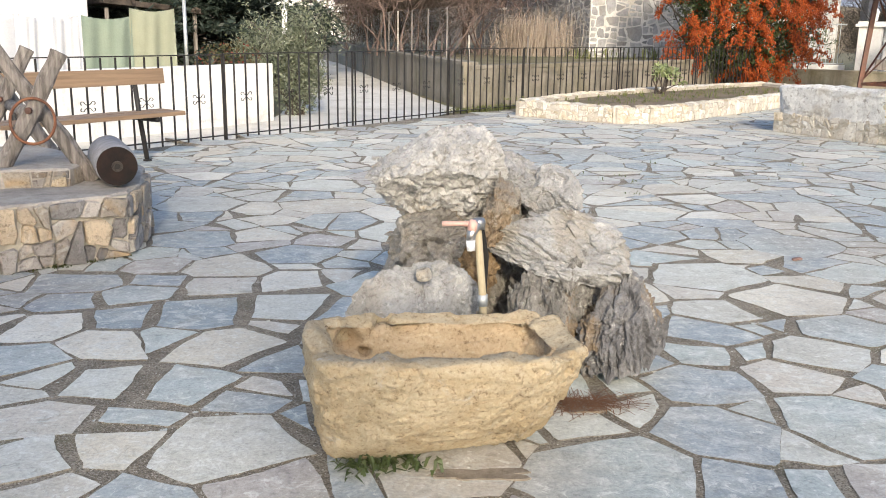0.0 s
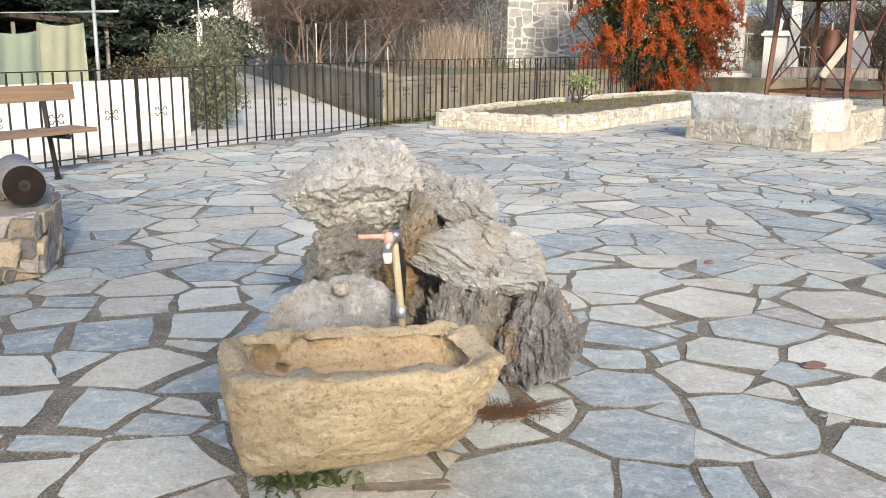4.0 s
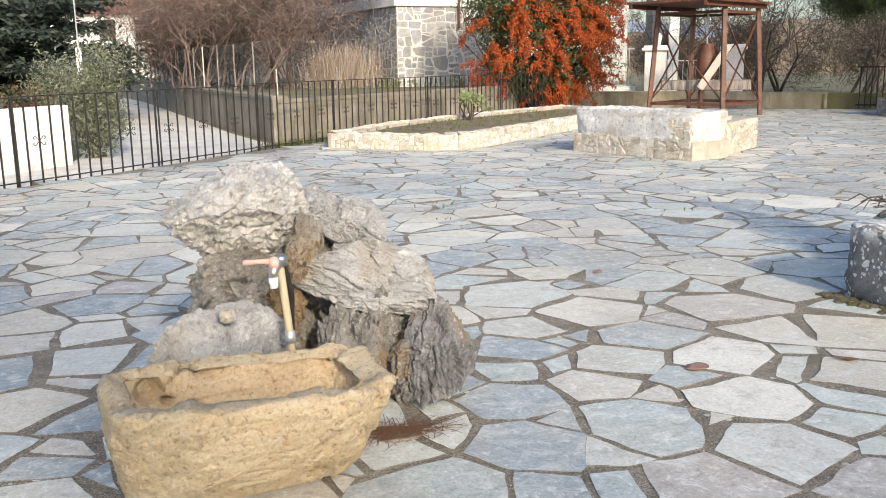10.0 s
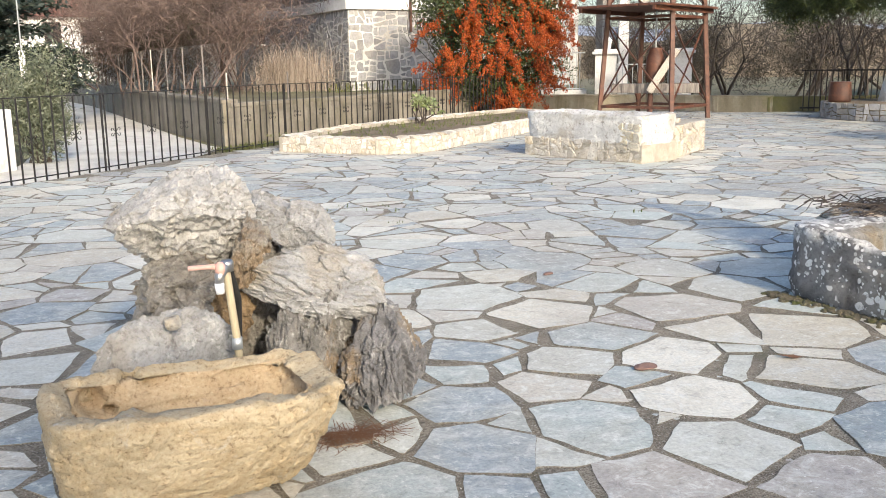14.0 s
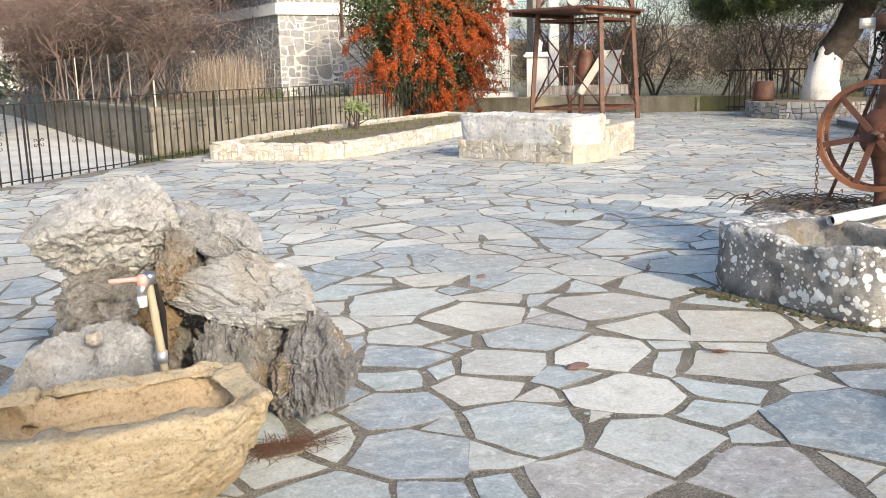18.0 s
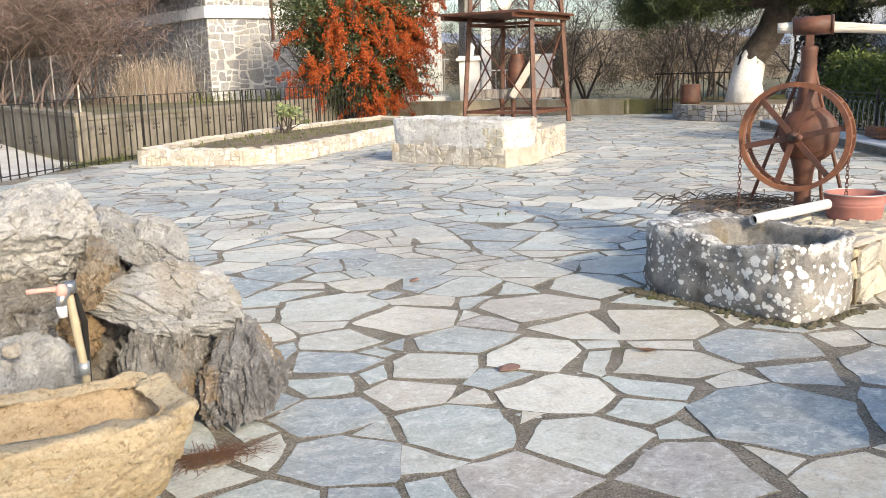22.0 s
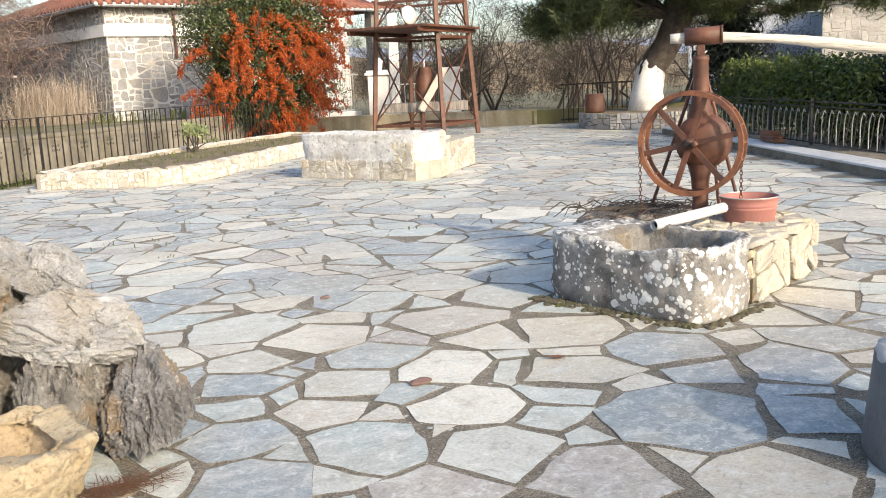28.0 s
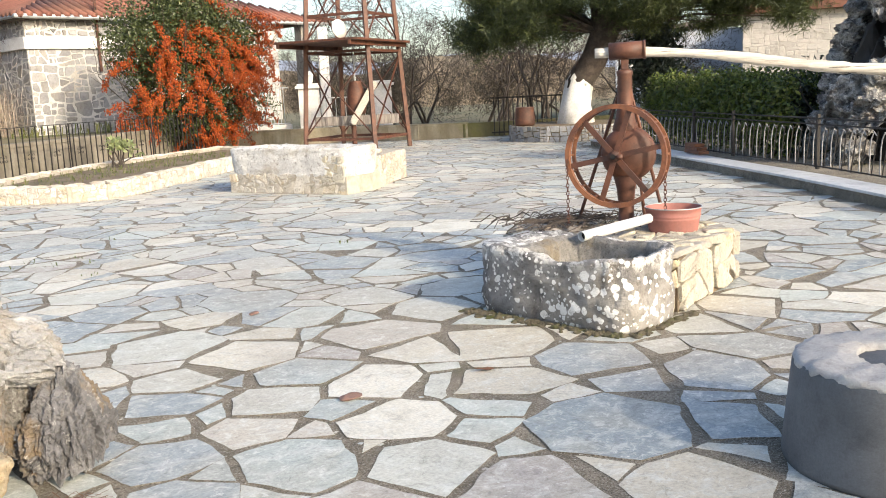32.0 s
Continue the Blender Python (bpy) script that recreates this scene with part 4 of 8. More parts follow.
fence = thing("iron_fence", "black wrought-iron fence with small scrolls along the yard", "fence")
fence_panel(fence, (-6.2, 6.0), (-2.3, 10.95), -0.02, 0.97, (0.3, 1.0))
fence_panel(fence, (-2.3, 10.95), (0.42, 14.42), -0.02, 0.98, (0.5, 1.0))
fence_panel(fence, (0.42, 14.42), (1.75, 16.0), -0.02, 1.0, (1.0,))
fence_panel(fence, (1.75, 16.0), (8.0, 21.9), -0.02, 1.0, (0.33, 0.66, 1.0, 0.985))


# ---- stone house ----
H0 = Vector((4.6, 25.6, 0.6))
HL = Vector((-1.74, 7.1, 0)).normalized()      # along the side wall, away
HF = Vector((7.1, 1.74, 0)).normalized()       # along the front wall, right
HH = 3.0


def house():
    th = thing("stone_house", "grey stone cottage with white band and red tiled roof", "house")
    W, D = 7.9, 10.5
    c = H0 + HL * D / 2 + HF * W / 2
    ang = math.degrees(math.atan2(HF.y, HF.x))
    part("wall", box(W, D, HH, 0.02, (c.x, c.y, H0.z), None, (0, 0, ang)), M_POINT, th, "grey rubble masonry with pale pointing")
    # stones near the visible corner are single pieces, the rest one mesh
    faced_wall("stone", th, H0 + HL * 5.0, -HL, 5.0, 2.2, 0.27, M_WALLSTONE, 5, 0.010, 0.015, False, None, 1.3, skew=0.25, wave=0.045)
    faced_wall("stone", th, H0 + HL * 5.0 + Vector((0, 0, 2.52)), -HL, 5.0, 0.42, 0.26, M_WALLSTONE, 6, 0.03, 0.02, False, None, 1.3, skew=0.25, wave=0.04)
    tagged(part("rubble", faced_wall("stone", th, H0 + HL * D, -HL, D - 5.0, 2.2, 0.27, M_WALLSTONE, 8, 0.010, 0.015, True, None, 1.3, skew=0.25, wave=0.045), M_WALLSTONE, th), kind="stuff")
    faced_wall("stone", th, H0, HF, 4.2, 2.2, 0.30, M_WALLSTONE, 9, 0.010, 0.014, False, None, 1.35, skew=0.2, wave=0.04)
    faced_wall("stone", th, H0 + Vector((0, 0, 2.52)), HF, 4.2, 0.42, 0.26, M_WALLSTONE, 12, 0.03, 0.02, False, None, 1.3, skew=0.25, wave=0.04)
    for o, d, L in ((H0 + HL * D, -HL, D), (H0, HF, 5.0)):
        m = o + d * L / 2
        n = d.cross(Vector((0, 0, 1)))
        part("band", box(L + 0.1, 0.1, 0.3, 0.01, (m.x + n.x * 0.03, m.y + n.y * 0.03, H0.z + 2.2), None, (0, 0, math.degrees(math.atan2(d.y, d.x)))), M_WHITE, th, "white plaster band")
    m = H0 + HF * 6.42
    n = HF.cross(Vector((0, 0, 1)))
    part("porch_wall", box(2.35, 0.06, HH, 0.01, (m.x + n.x * 0.03, m.y + n.y * 0.03, H0.z), None, (0, 0, ang)), M_SHADEPLASTER, th, "white plastered front wall, darkened in colour for shade")
    q = H0 + HF * 8.9
    part("porch_pillar", box(0.34, 0.34, HH, 0.02, (q.x, q.y, H0.z), None, (0, 0, ang)), M_WALLSTONE, th, "dark stone porch pillar")
    q = H0 + HF * 8.6 + HL * 3.0
    part("porch_back", box(1.6, 0.2, HH, 0.01, (q.x, q.y, H0.z), None, (0, 0, ang)), M_SHADEPLASTER, th, "porch wall with shade in its colour")
    # window on the side
    wpos = H0 + HL * 7.3 + Vector((0, 0, 1.45))
    nn = (-HL).cross(Vector((0, 0, 1)))
    wa = math.degrees(math.atan2(-HL.y, -HL.x))
    win = part("window", box(0.5, 0.08, 0.6, 0.01, (wpos.x + nn.x * 0.02, wpos.y + nn.y * 0.02, wpos.z), None, (0, 0, wa)), M_DARK, th, "small dark window")
    part("sill", box(0.62, 0.16, 0.07, 0.01, (wpos.x + nn.x * 0.06, wpos.y + nn.y * 0.06, wpos.z - 0.07), None, (0, 0, wa)), M_WHITE, win)
    # roof: eaves, gutter and rows of tiles
    over, ridge = 0.35, 1.9
    z0 = H0.z + HH + 0.02
    A = H0 - HL * over - HF * over
    RW = W + 1.5
    B = H0 + HF * (RW + over) - HL * over
    C = H0 + HF * (RW + over) + HL * (D + over)
    E = H0 - HF * over + HL * (D + over)
    r0 = H0 + HF * RW / 2 + HL * 4.6
    r1 = H0 + HF * RW / 2 + HL * 6.0
    for p in (A, B, C, E):
        p.z = z0
    r0.z = r1.z = z0 + ridge
    bm = bmesh.new()
    va, vb, vc, ve, v0, v1 = (bm.verts.new(p) for p in (A, B, C, E, r0, r1))
    for f in ((va, vb, v0), (vb, vc, v1, v0), (vc, ve, v1), (ve, va, v0, v1), (ve, vc, vb, va)):
        bm.faces.new(f)
    roof = part("roof", bm, M_TILE, th, "red clay tiled hip roof")
    # tile courses on the two slopes that show
    meshes = []
    for p, q, top0, top1 in ((A, B, r0, r0), (E, A, r1, r0)):
        d = (q - p)
        L = d.length
        n = int(L / 0.24)
        for k in range(n):
            f0 = (k + 0.5) / n
            s = p + d * f0
            mid = (top0 + top1) / 2
            up = (mid - (p + q) / 2)
            slope_dir = Vector((up.x, up.y, 0)) - d.normalized() * d.normalized().dot(Vector((up.x, up.y, 0)))
            reach = slope_dir.length
            edge = min(f0, 1 - f0) * L
            if (top1 - top0).length < 0.1:
                run = min(1.0, edge / (L / 2))
            else:
                run = min(1.0, edge / (L / 2 - 0.7))
            tip = s + slope_dir * run + Vector((0, 0, ridge * run))
            b2 = tube([s - slope_dir.normalized() * 0.05 + Vector((0, 0, 0.0)), tip], 0.085, 6, None, True)
            b2.verts.index_update()
            meshes.append(([tuple(v.co) for v in b2.verts], [tuple(v.index for v in f.verts) for f in b2.faces]))
            b2.free()
    tagged(part("tiling", merge(meshes), M_TILE, roof, "rows of rounded clay tiles", (0, 0, 0), (0, 0, 0), True), kind="stuff")
    part("gutter", tube([E - Vector((0, 0, 0.03)), A - Vector((0, 0, 0.03)), B - Vector((0, 0, 0.03))], 0.06, 8), M_GALV, th, "grey metal gutter")
    e = H0 - HL * 0.04 + HF * 1.9
    part("downpipe", tube([(e.x, e.y - 0.06, z0 + 0.6), (e.x, e.y - 0.06, 2.2)], 0.04, 8), M_RUST, th, "thin brown pipe on the wall")
    lp = H0 + HL * 4.6 + Vector((0, 0, 2.62)) + nn * 0.14
    lamp = part("wall_lamp", lathe([(0, 0.0), (0.05, 0.02), (0.09, 0.2), (0.11, 0.22), (0.03, 0.3), (0, 0.32)], 6), M_IRON, th, "black wall lantern", tuple(lp))


house()

# ---- yellow stone trough ----
def basin(length, width, height, bottom_len, bottom_wid, wall, deep, seed, lift=(0, 0), n=44, amount=0.012, round_=0.28, shift=0.0, floor_r=0.75, dip=0.0, hollow=(0.0, 0.0), shorter=0.0):
    """A hewn trough: rounded-box rings from the foot up over the rim and down into the hollow."""
    bm = bmesh.new()

    def ring(L, W, z, sx=0.0, sy=0.0, tilt=0.0):
        vs = []
        for k in range(n):
            a = 2 * math.pi * k / n
            c, s = math.cos(a), math.sin(a)
            p = 2.0 / (round_ * 10)
            x = math.copysign(abs(c) ** p, c) * L / 2
            y = math.copysign(abs(s) ** p, s) * W / 2
            vs.append(bm.verts.new((x + sx, y + sy, z + tilt * x / (L / 2))))
        return vs

    rings = []
    for f in [i / 9 for i in range(10)]:
        g = f ** 0.7
        rings.append(ring(bottom_len + (length - bottom_len) * g, bottom_wid + (width - bottom_wid) * g, height * f, lift[0] * (1 - g), lift[1] * (1 - g), shift * f))
    rings.append(ring(length - wall * 0.35, width - wall * 0.35, height * 1.03, 0, 0, shift))
    rings.append(ring(length - wall * 1.5 - shorter * 0.8, width - wall * 1.5, height * 1.02, hollow[0] * 0.8, hollow[1] * 0.8, shift))
    for f in (0.1, 0.35, 0.6, 0.85, 1.0):
        k = 1 - (1 - floor_r) * f
        rings.append(ring((length - wall * 2 - shorter) * k, (width - wall * 2) * k, height - deep * f, hollow[0], hollow[1], shift * (1 - f)))
    for j, (a, b) in enumerate(zip(rings, rings[1:])):
        for k in range(n):
            bm.faces.new((a[k], a[(k + 1) % n], b[(k + 1) % n], b[k])).material_index = 1 if j > 10 else 0
    bm.faces.new(rings[0][::-1])
    c = bm.verts.new((hollow[0], hollow[1], height - deep))
    for k in range(n):
        bm.faces.new((rings[-1][k], rings[-1][(k + 1) % n], c)).material_index = 1
    bmesh.ops.subdivide_edges(bm, edges=[e for e in bm.edges if e.calc_length() > 0.035], cuts=1, use_grid_fill=True)
    rough(bm, amount, 0.22, seed)
    rough(bm, amount * 0.8, 0.075, seed + 3, amount * 0.7)
    rough(bm, amount * 0.3, 0.022, seed + 5)
    for v in bm.verts:
        if dip and v.co.z > height * 0.4 and v.co.y < width * 0.1:
            v.co.z -= dip * math.exp(-((v.co.x - 0.1) / 0.26) ** 2) * min(1.0, (v.co.z / height - 0.4) / 0.6)
        if v.co.z < 0.004:
            v.co.z = 0.004
    return bm


def hewn_trough():
    """The yellow trough: a tapering block with a rough rim, a long hollow and holes worn into its back wall."""
    bm = bmesh.new()
    n, H = 150, 0.385

    def ring(L, W, z, sx, sy, ex, tilt=0.0):
        out = []
        for k in range(n):
            a = 2 * math.pi * k / n
            c, s = math.cos(a), math.sin(a)
            x, y = math.copysign(abs(c) ** ex, c) * L / 2, math.copysign(abs(s) ** ex, s) * W / 2
            out.append(bm.verts.new((x + sx, y + sy, z + tilt * x)))
        return out

    rings = []
    for i in range(25):
        f = i / 24
        g = 1 - (1 - f) ** 2.0
        rings.append(ring(0.68 + 0.14 * g, 0.25 + 0.16 * g, H * f, -0.012 * (1 - g), 0.10 * (1 - g), 0.60 - 0.16 * f, -0.05 * f))
    rings.append(ring(0.795, 0.39, H + 0.006, 0, 0, 0.44, -0.05))
    outside = len(rings)
    for i in range(4):
        rings.append(ring(0.775 - 0.035 * i - 0.02 * (i > 0), 0.365 - 0.036 * i, H + 0.006 - 0.006 * i, -0.005 * i, 0.004 * i, 0.44 - 0.03 * i, -0.05))
    for i in range(1, 11):
        f = i / 10
        rings.append(ring(0.70 - 0.04 * f, 0.255 - 0.05 * f * f, H - 0.012 - 0.13 * f, -0.014, 0.014, 0.34 + 0.06 * f, -0.05 * (1 - f)))
    for j, (p, q) in enumerate(zip(rings, rings[1:])):
        for k in range(n):
            fc = bm.faces.new((p[k], p[(k + 1) % n], q[(k + 1) % n], q[k]))
            fc.material_index = 1 if j >= outside + 3 else 0
    bm.faces.new(rings[0][::-1])
    c = bm.verts.new((-0.02, 0.014, H - 0.14))
    for k in range(n):
        bm.faces.new((rings[-1][k], rings[-1][(k + 1) % n], c)).material_index = 1
    bmesh.ops.subdivide_edges(bm, edges=[e for e in bm.edges if e.calc_length() > 0.010], cuts=1, use_grid_fill=True)
    bm.normal_update()
    holes = [((-0.265, 0.135, 0.335), 0.045, 0.06), ((-0.10, 0.14, 0.355), 0.026, 0.08), ((-0.215, 0.13, 0.30), 0.022, 0.06),
             ((-0.32, 0.08, 0.33), 0.045, 0.05), ((-0.155, 0.145, 0.39), 0.036, 0.05), ((-0.15, 0.185, 0.385), 0.030, 0.05), ((0.30, 0.12, 0.33), 0.04, 0.02)]
    moves = []
    half = Vector((0.5, 0.5, 0.5))
    for v in bm.verts:
        p = v.co
        d = 0.016 * noise.fractal(p * 4.2 + Vector((3, 1, 7)), 0.9, 2.1, 3) + 0.006 * noise.noise(p * 13)
        for sc, am in ((7.0, 0.012), (17.0, 0.0045)):
            ws = (p + noise.noise_vector(p * 9) * 0.03) * sc
            ds, ps = noise.voronoi(ws)
            way = noise.cell_vector(ps[0] * 17.3) - half
            d += am * ((ws - ps[0]).dot(way) * 0.9 + 0.35 * (noise.cell(ps[0] * 11.1) - 0.5))
        d += 0.0045 * noise.fractal(p * 30, 0.8, 2.1, 4)
        d += 0.0035 * noise.noise(p * 75) + 0.002 * noise.noise(p * 150)
        d -= 0.022 * max(0.0, noise.noise(p * 42 + Vector((9, 0, 0))) - 0.3) + 0.016 * max(0.0, noise.noise(p * 90) - 0.3)
        for h, r, deep in holes:
            k = (p - Vector(h)).length / r
            if k < 1:
                d -= deep * (1 - k * k)
        moves.append(v.normal * d)
    for v, d in zip(bm.verts, moves):
        if v.co.z > 0.30:
            v.co.z += 0.020 * noise.noise(Vector((v.co.x * 5, v.co.y * 5, 1))) + 0.006 * noise.noise(Vector((v.co.x * 17, v.co.y * 17, 4)))
        v.co += d
        v.co.z = max(v.co.z, 0.004)
    return bm


tr = thing("stone_trough", "rough-hewn yellow limestone trough, empty and worn", "trough", (0.075, 2.725, 0.0), 14)
part("basin", hewn_trough(), [M_TROUGH, M_TROUGHIN], tr, "", (0, 0, 0.012), (5, 0, 0), True)

# ---- rocks with the tap ----
pile = thing("rock_fountain", "heap of pitted grey rocks round a garden tap", "rock fountain", (0.25, 3.3, 0))
# name, place, half size, tilt and turn, seed, stone, cuts, chips, crevices, pits, flutes
ROCKS = (
    ("core_rock", (0.0, 0.42, 0.34), (0.26, 0.16, 0.34), (0, 0, 10), 4, M_ROCKBROWN, 10, 0.14, 0.06, 0.0, 0.0, "dark rock inside the heap"),
    ("top_rock", (-0.184, 0.22, 0.742), (0.278, 0.235, 0.190), (0, -6, 8), 21, M_ROCK, 13, 0.085, 0.045, 0.07, 0.0, "large pale crystalline pitted rock"),
    ("side_rock", (-0.225, 0.15, 0.475), (0.215, 0.18, 0.165), (0, -14, -12), 33, M_ROCKBROWN, 12, 0.10, 0.05, 0.03, 0.0, "brown-grey pitted rock"),
    ("flank_rock", (-0.27, 0.30, 0.20), (0.20, 0.19, 0.22), (0, 0, 40), 35, M_ROCKBROWN, 10, 0.15, 0.05, 0.0, 0.0, "dark weathered rock"),
    ("front_rock", (-0.262, -0.08, 0.27), (0.262, 0.12, 0.222), (0, -6, 6), 45, M_ROCKPALE, 12, 0.075, 0.02, 0.0, 0.0, "smooth pale grey rock"),
    ("right_rock", (0.300, 0.15, 0.515), (0.305, 0.17, 0.132), (0, 17, -6), 52, M_ROCKPALE, 13, 0.09, 0.045, 0.0, 0.0, "light grey craggy rock"),
    ("shoulder_rock", (0.30, 0.38, 0.64), (0.13, 0.14, 0.135), (0, 10, 20), 57, M_ROCKPALE, 10, 0.10, 0.02, 0.0, 0.0, "small pale grey rock"),
    ("back_rock", (0.15, 0.44, 0.69), (0.14, 0.14, 0.13), (0, 0, 30), 64, M_ROCKPALE, 10, 0.10, 0.02, 0.0, 0.0, "smooth grey rock at the back"),
    ("under_rock", (0.30, 0.34, 0.22), (0.26, 0.16, 0.23), (0, 0, 50), 66, M_ROCKBROWN, 10, 0.15, 0.05, 0.0, 0.0, "dark rock underneath"),
    ("lower_rock", (-0.06, 0.22, 0.43), (0.13, 0.12, 0.12), (0, 20, 15), 68, M_ROCKRUST, 10, 0.14, 0.05, 0.0, 0.0, "rust-brown rock low in the crevice"),
    ("dark_rock", (0.262, 0.10, 0.315), (0.170, 0.15, 0.350), (-6, 6, 12), 75, M_ROCKDARK, 12, 0.12, 0.07, 0.03, 0.9, "dark ridged rock with brown stains"),
    ("ridge_rock", (0.535, 0.11, 0.205), (0.20, 0.16, 0.245), (0, 12, 30), 79, M_ROCKGREY, 12, 0.13, 0.08, 0.03, 0.9, "dark grey ridged rock"),
    ("wedge_rock", (0.055, 0.12, 0.635), (0.085, 0.11, 0.150), (0, 8, 0), 83, M_ROCKBROWN, 10, 0.16, 0.06, 0.06, 0.0, "small ragged wedged rock"))
for name, at, size, rot, seed, mat, cuts, chips, crevice, pits, flute, lab in ROCKS:
    part(name, broken_rock(size, seed, cuts, 6, chips, crevice, pits, flute, (0.35, 0.2)), mat, pile, lab, at, rot, False)

tap = thing("garden_tap", "chrome garden tap on a bamboo stake with a pink handle", "tap", (0.215, 3.13, 0.0), 0)
part("stake", tube([(0.020, 0, 0.26), (0.011, 0.0, 0.40), (0.0, 0.0, 0.52), (-0.010, 0.002, 0.635)], [0.014, 0.0135, 0.0135, 0.013], 10), M_CANE, tap, "pale bamboo stake", smooth=True)
part("sleeve", lathe([(0, 0.36), (0.0175, 0.36), (0.0175, 0.40), (0, 0.40)], 12), M_GALV, tap, "grey clamp on the stake", (0.012, 0, 0), smooth=True)
part("body", tube([(-0.008, 0.0, 0.654), (-0.02, -0.014, 0.645), (-0.034, -0.03, 0.622), (-0.036, -0.036, 0.592)], [0.019, 0.020, 0.017, 0.014], 12), M_BRASS, tap, "dull chrome tap body", smooth=True)
part("spout_tip", tube([(-0.036, -0.036, 0.60), (-0.034, -0.037, 0.565)], [0.0165, 0.014], 12), M_CLOTHW, tap, "white spout tip", smooth=True)
part("handle", tube([(-0.03, -0.02, 0.652), (-0.07, -0.025, 0.655), (-0.132, -0.03, 0.655)], [0.012, 0.008, 0.009], 8), M_HANDLE, tap, "faded pink lever handle", smooth=True)
part("handle_boss", lathe([(0, 0.625), (0.017, 0.628), (0.018, 0.655), (0.010, 0.668), (0, 0.67)], 12), M_HANDLE, tap, "pink handle boss", (-0.03, -0.026, 0), smooth=True)
part("collar", lathe([(0, 0.63), (0.022, 0.632), (0.024, 0.66), (0.018, 0.67), (0, 0.672)], 12), M_BRASS, tap, "", (-0.008, 0, 0), smooth=True)
part("supply_pipe", tube([(0.0, 0.02, 0.64), (0.03, 0.14, 0.5), (0.02, 0.2, 0.1), (0.02, 0.22, 0.0)], 0.011, 8), M_DARK, tap, "dark supply pipe", smooth=True)
pebble = structure("stone", boulder((0.034, 0.03, 0.027), 5, 4, 3, 0.06, 0.0), M_PLANTSTONE, "small round yellow stone resting on a rock", "stone", True, (0.02, 3.14, 0.468), kind="thing")


# ---- weeds and litter round the trough ----
def blades(count, area, length, width, mat, name, label, category, seed, lean=0.6, z=0.0, parent=None, tuft=1):
    """Thin bent leaves standing on the ground."""
    rnd = random.Random(seed)
    vs, fs = [], []
    for _ in range(count):
        cx, cy = area(rnd)
        for _ in range(tuft):
            a = rnd.uniform(0, 6.283)
            L, w = length * rnd.uniform(0.5, 1.2), width * rnd.uniform(0.7, 1.3)
            le = lean * rnd.uniform(0.3, 1.2)
            d = Vector((math.cos(a), math.sin(a), 0))
            s = Vector((-d.y, d.x, 0)) * w / 2
            p0 = Vector((cx + rnd.uniform(-0.01, 0.01) * tuft, cy + rnd.uniform(-0.01, 0.01) * tuft, z))
            p1 = p0 + d * L * 0.45 * le + Vector((0, 0, L * 0.6 * (1.15 - le * 0.7)))
            p2 = p0 + d * L * le + Vector((0, 0, L * max(0.08, 0.9 - le * 0.75)))
            k = len(vs)
            vs += [tuple(p0 - s * 0.6), tuple(p0 + s * 0.6), tuple(p1 + s), tuple(p1 - s), tuple(p2)]
            fs += [(k, k + 1, k + 2, k + 3), (k + 3, k + 2, k + 4)]
    return structure(name, (vs, fs), mat, label, category, kind="stuff")


blades(46, lambda r: (r.gauss(-0.09, 0.085), r.gauss(2.64, 0.03)), 0.075, 0.012, M_WEED, "weeds", "green weeds growing at the foot of the trough", "weeds", 3, 0.95, 0.0, None, 3)


def needles(count, spot, spread, seed, mat, name, label, z=0.004):
    rnd = random.Random(seed)
    vs, fs = [], []
    for _ in range(count):
        x, y = spot[0] + rnd.gauss(0, spread[0]), spot[1] + rnd.gauss(0, spread[1])
        a, L = rnd.uniform(0, 6.283), rnd.uniform(0.04, 0.10)
        d, w = Vector((math.cos(a), math.sin(a), rnd.uniform(-0.05, 0.15))), 0.0014
        s = Vector((-d.y, d.x, 0)) * w
        p = Vector((x, y, z + rnd.uniform(0, 0.014)))
        q = p + d * L
        k = len(vs)
        vs += [tuple(p - s), tuple(p + s), tuple(q + s), tuple(q - s)]
        fs.append((k, k + 1, k + 2, k + 3))
    return structure(name, (vs, fs), mat, label, "litter", kind="stuff")


needles(300, (0.60, 3.10), (0.085, 0.035), 5, M_NEEDLE, "pine_needles", "brown fallen pine needles between trough and rocks")

# ---- damp soil on the paving round the trough ----
def patch(cx, cy, rx, ry, seed):
    pts = []
    for k in range(40):
        a = 2 * math.pi * k / 40
        r = 1 + 0.55 * noise.fractal(Vector((math.cos(a) * 1.6, math.sin(a) * 1.6, seed)), 0.9, 2.1, 3)
        pts.append((cx + rx * r * math.cos(a), cy + ry * r * math.sin(a)))
    return slab_mesh(pts, -0.01, 0.0062, 0.004)


structure("soil_patch", merge([patch(0.58, 3.08, 0.10, 0.04, 8), patch(0.20, 2.58, 0.16, 0.035, 13)]),
          M_MUD, "damp brown soil washed round the trough", "soil", kind="stuff")
for k, (x, y, w) in enumerate(((1.94, 3.45, 0.055), (2.22, 5.24, 0.04), (0.9, 3.6, 0.022))):
    structure("stone_chip", boulder((w, w * 0.66, w * 0.3), 40 + k, 6, 3, 0.1, 0.0), M_REDSTONE, "small flat reddish-brown stone lying on the paving", "stone", False, (x, y, w * 0.22), (0, 0, 30 * k), kind="thing")
leaf = [(0.0, -0.05, 0.004), (0.022, -0.02, 0.008), (0.026, 0.012, 0.005), (0.0, 0.055, 0.014), (-0.024, 0.015, 0.012), (-0.02, -0.02, 0.004), (0.0, 0.0, 0.001)]
structure("fallen_leaf", (leaf, [(6, i, (i + 1) % 6) for i in range(6)]), M_NEEDLE, "dry brown leaf fallen on the paving", "leaf", False, (2.61, 3.38, 0.006), (0, 0, 70), kind="thing")

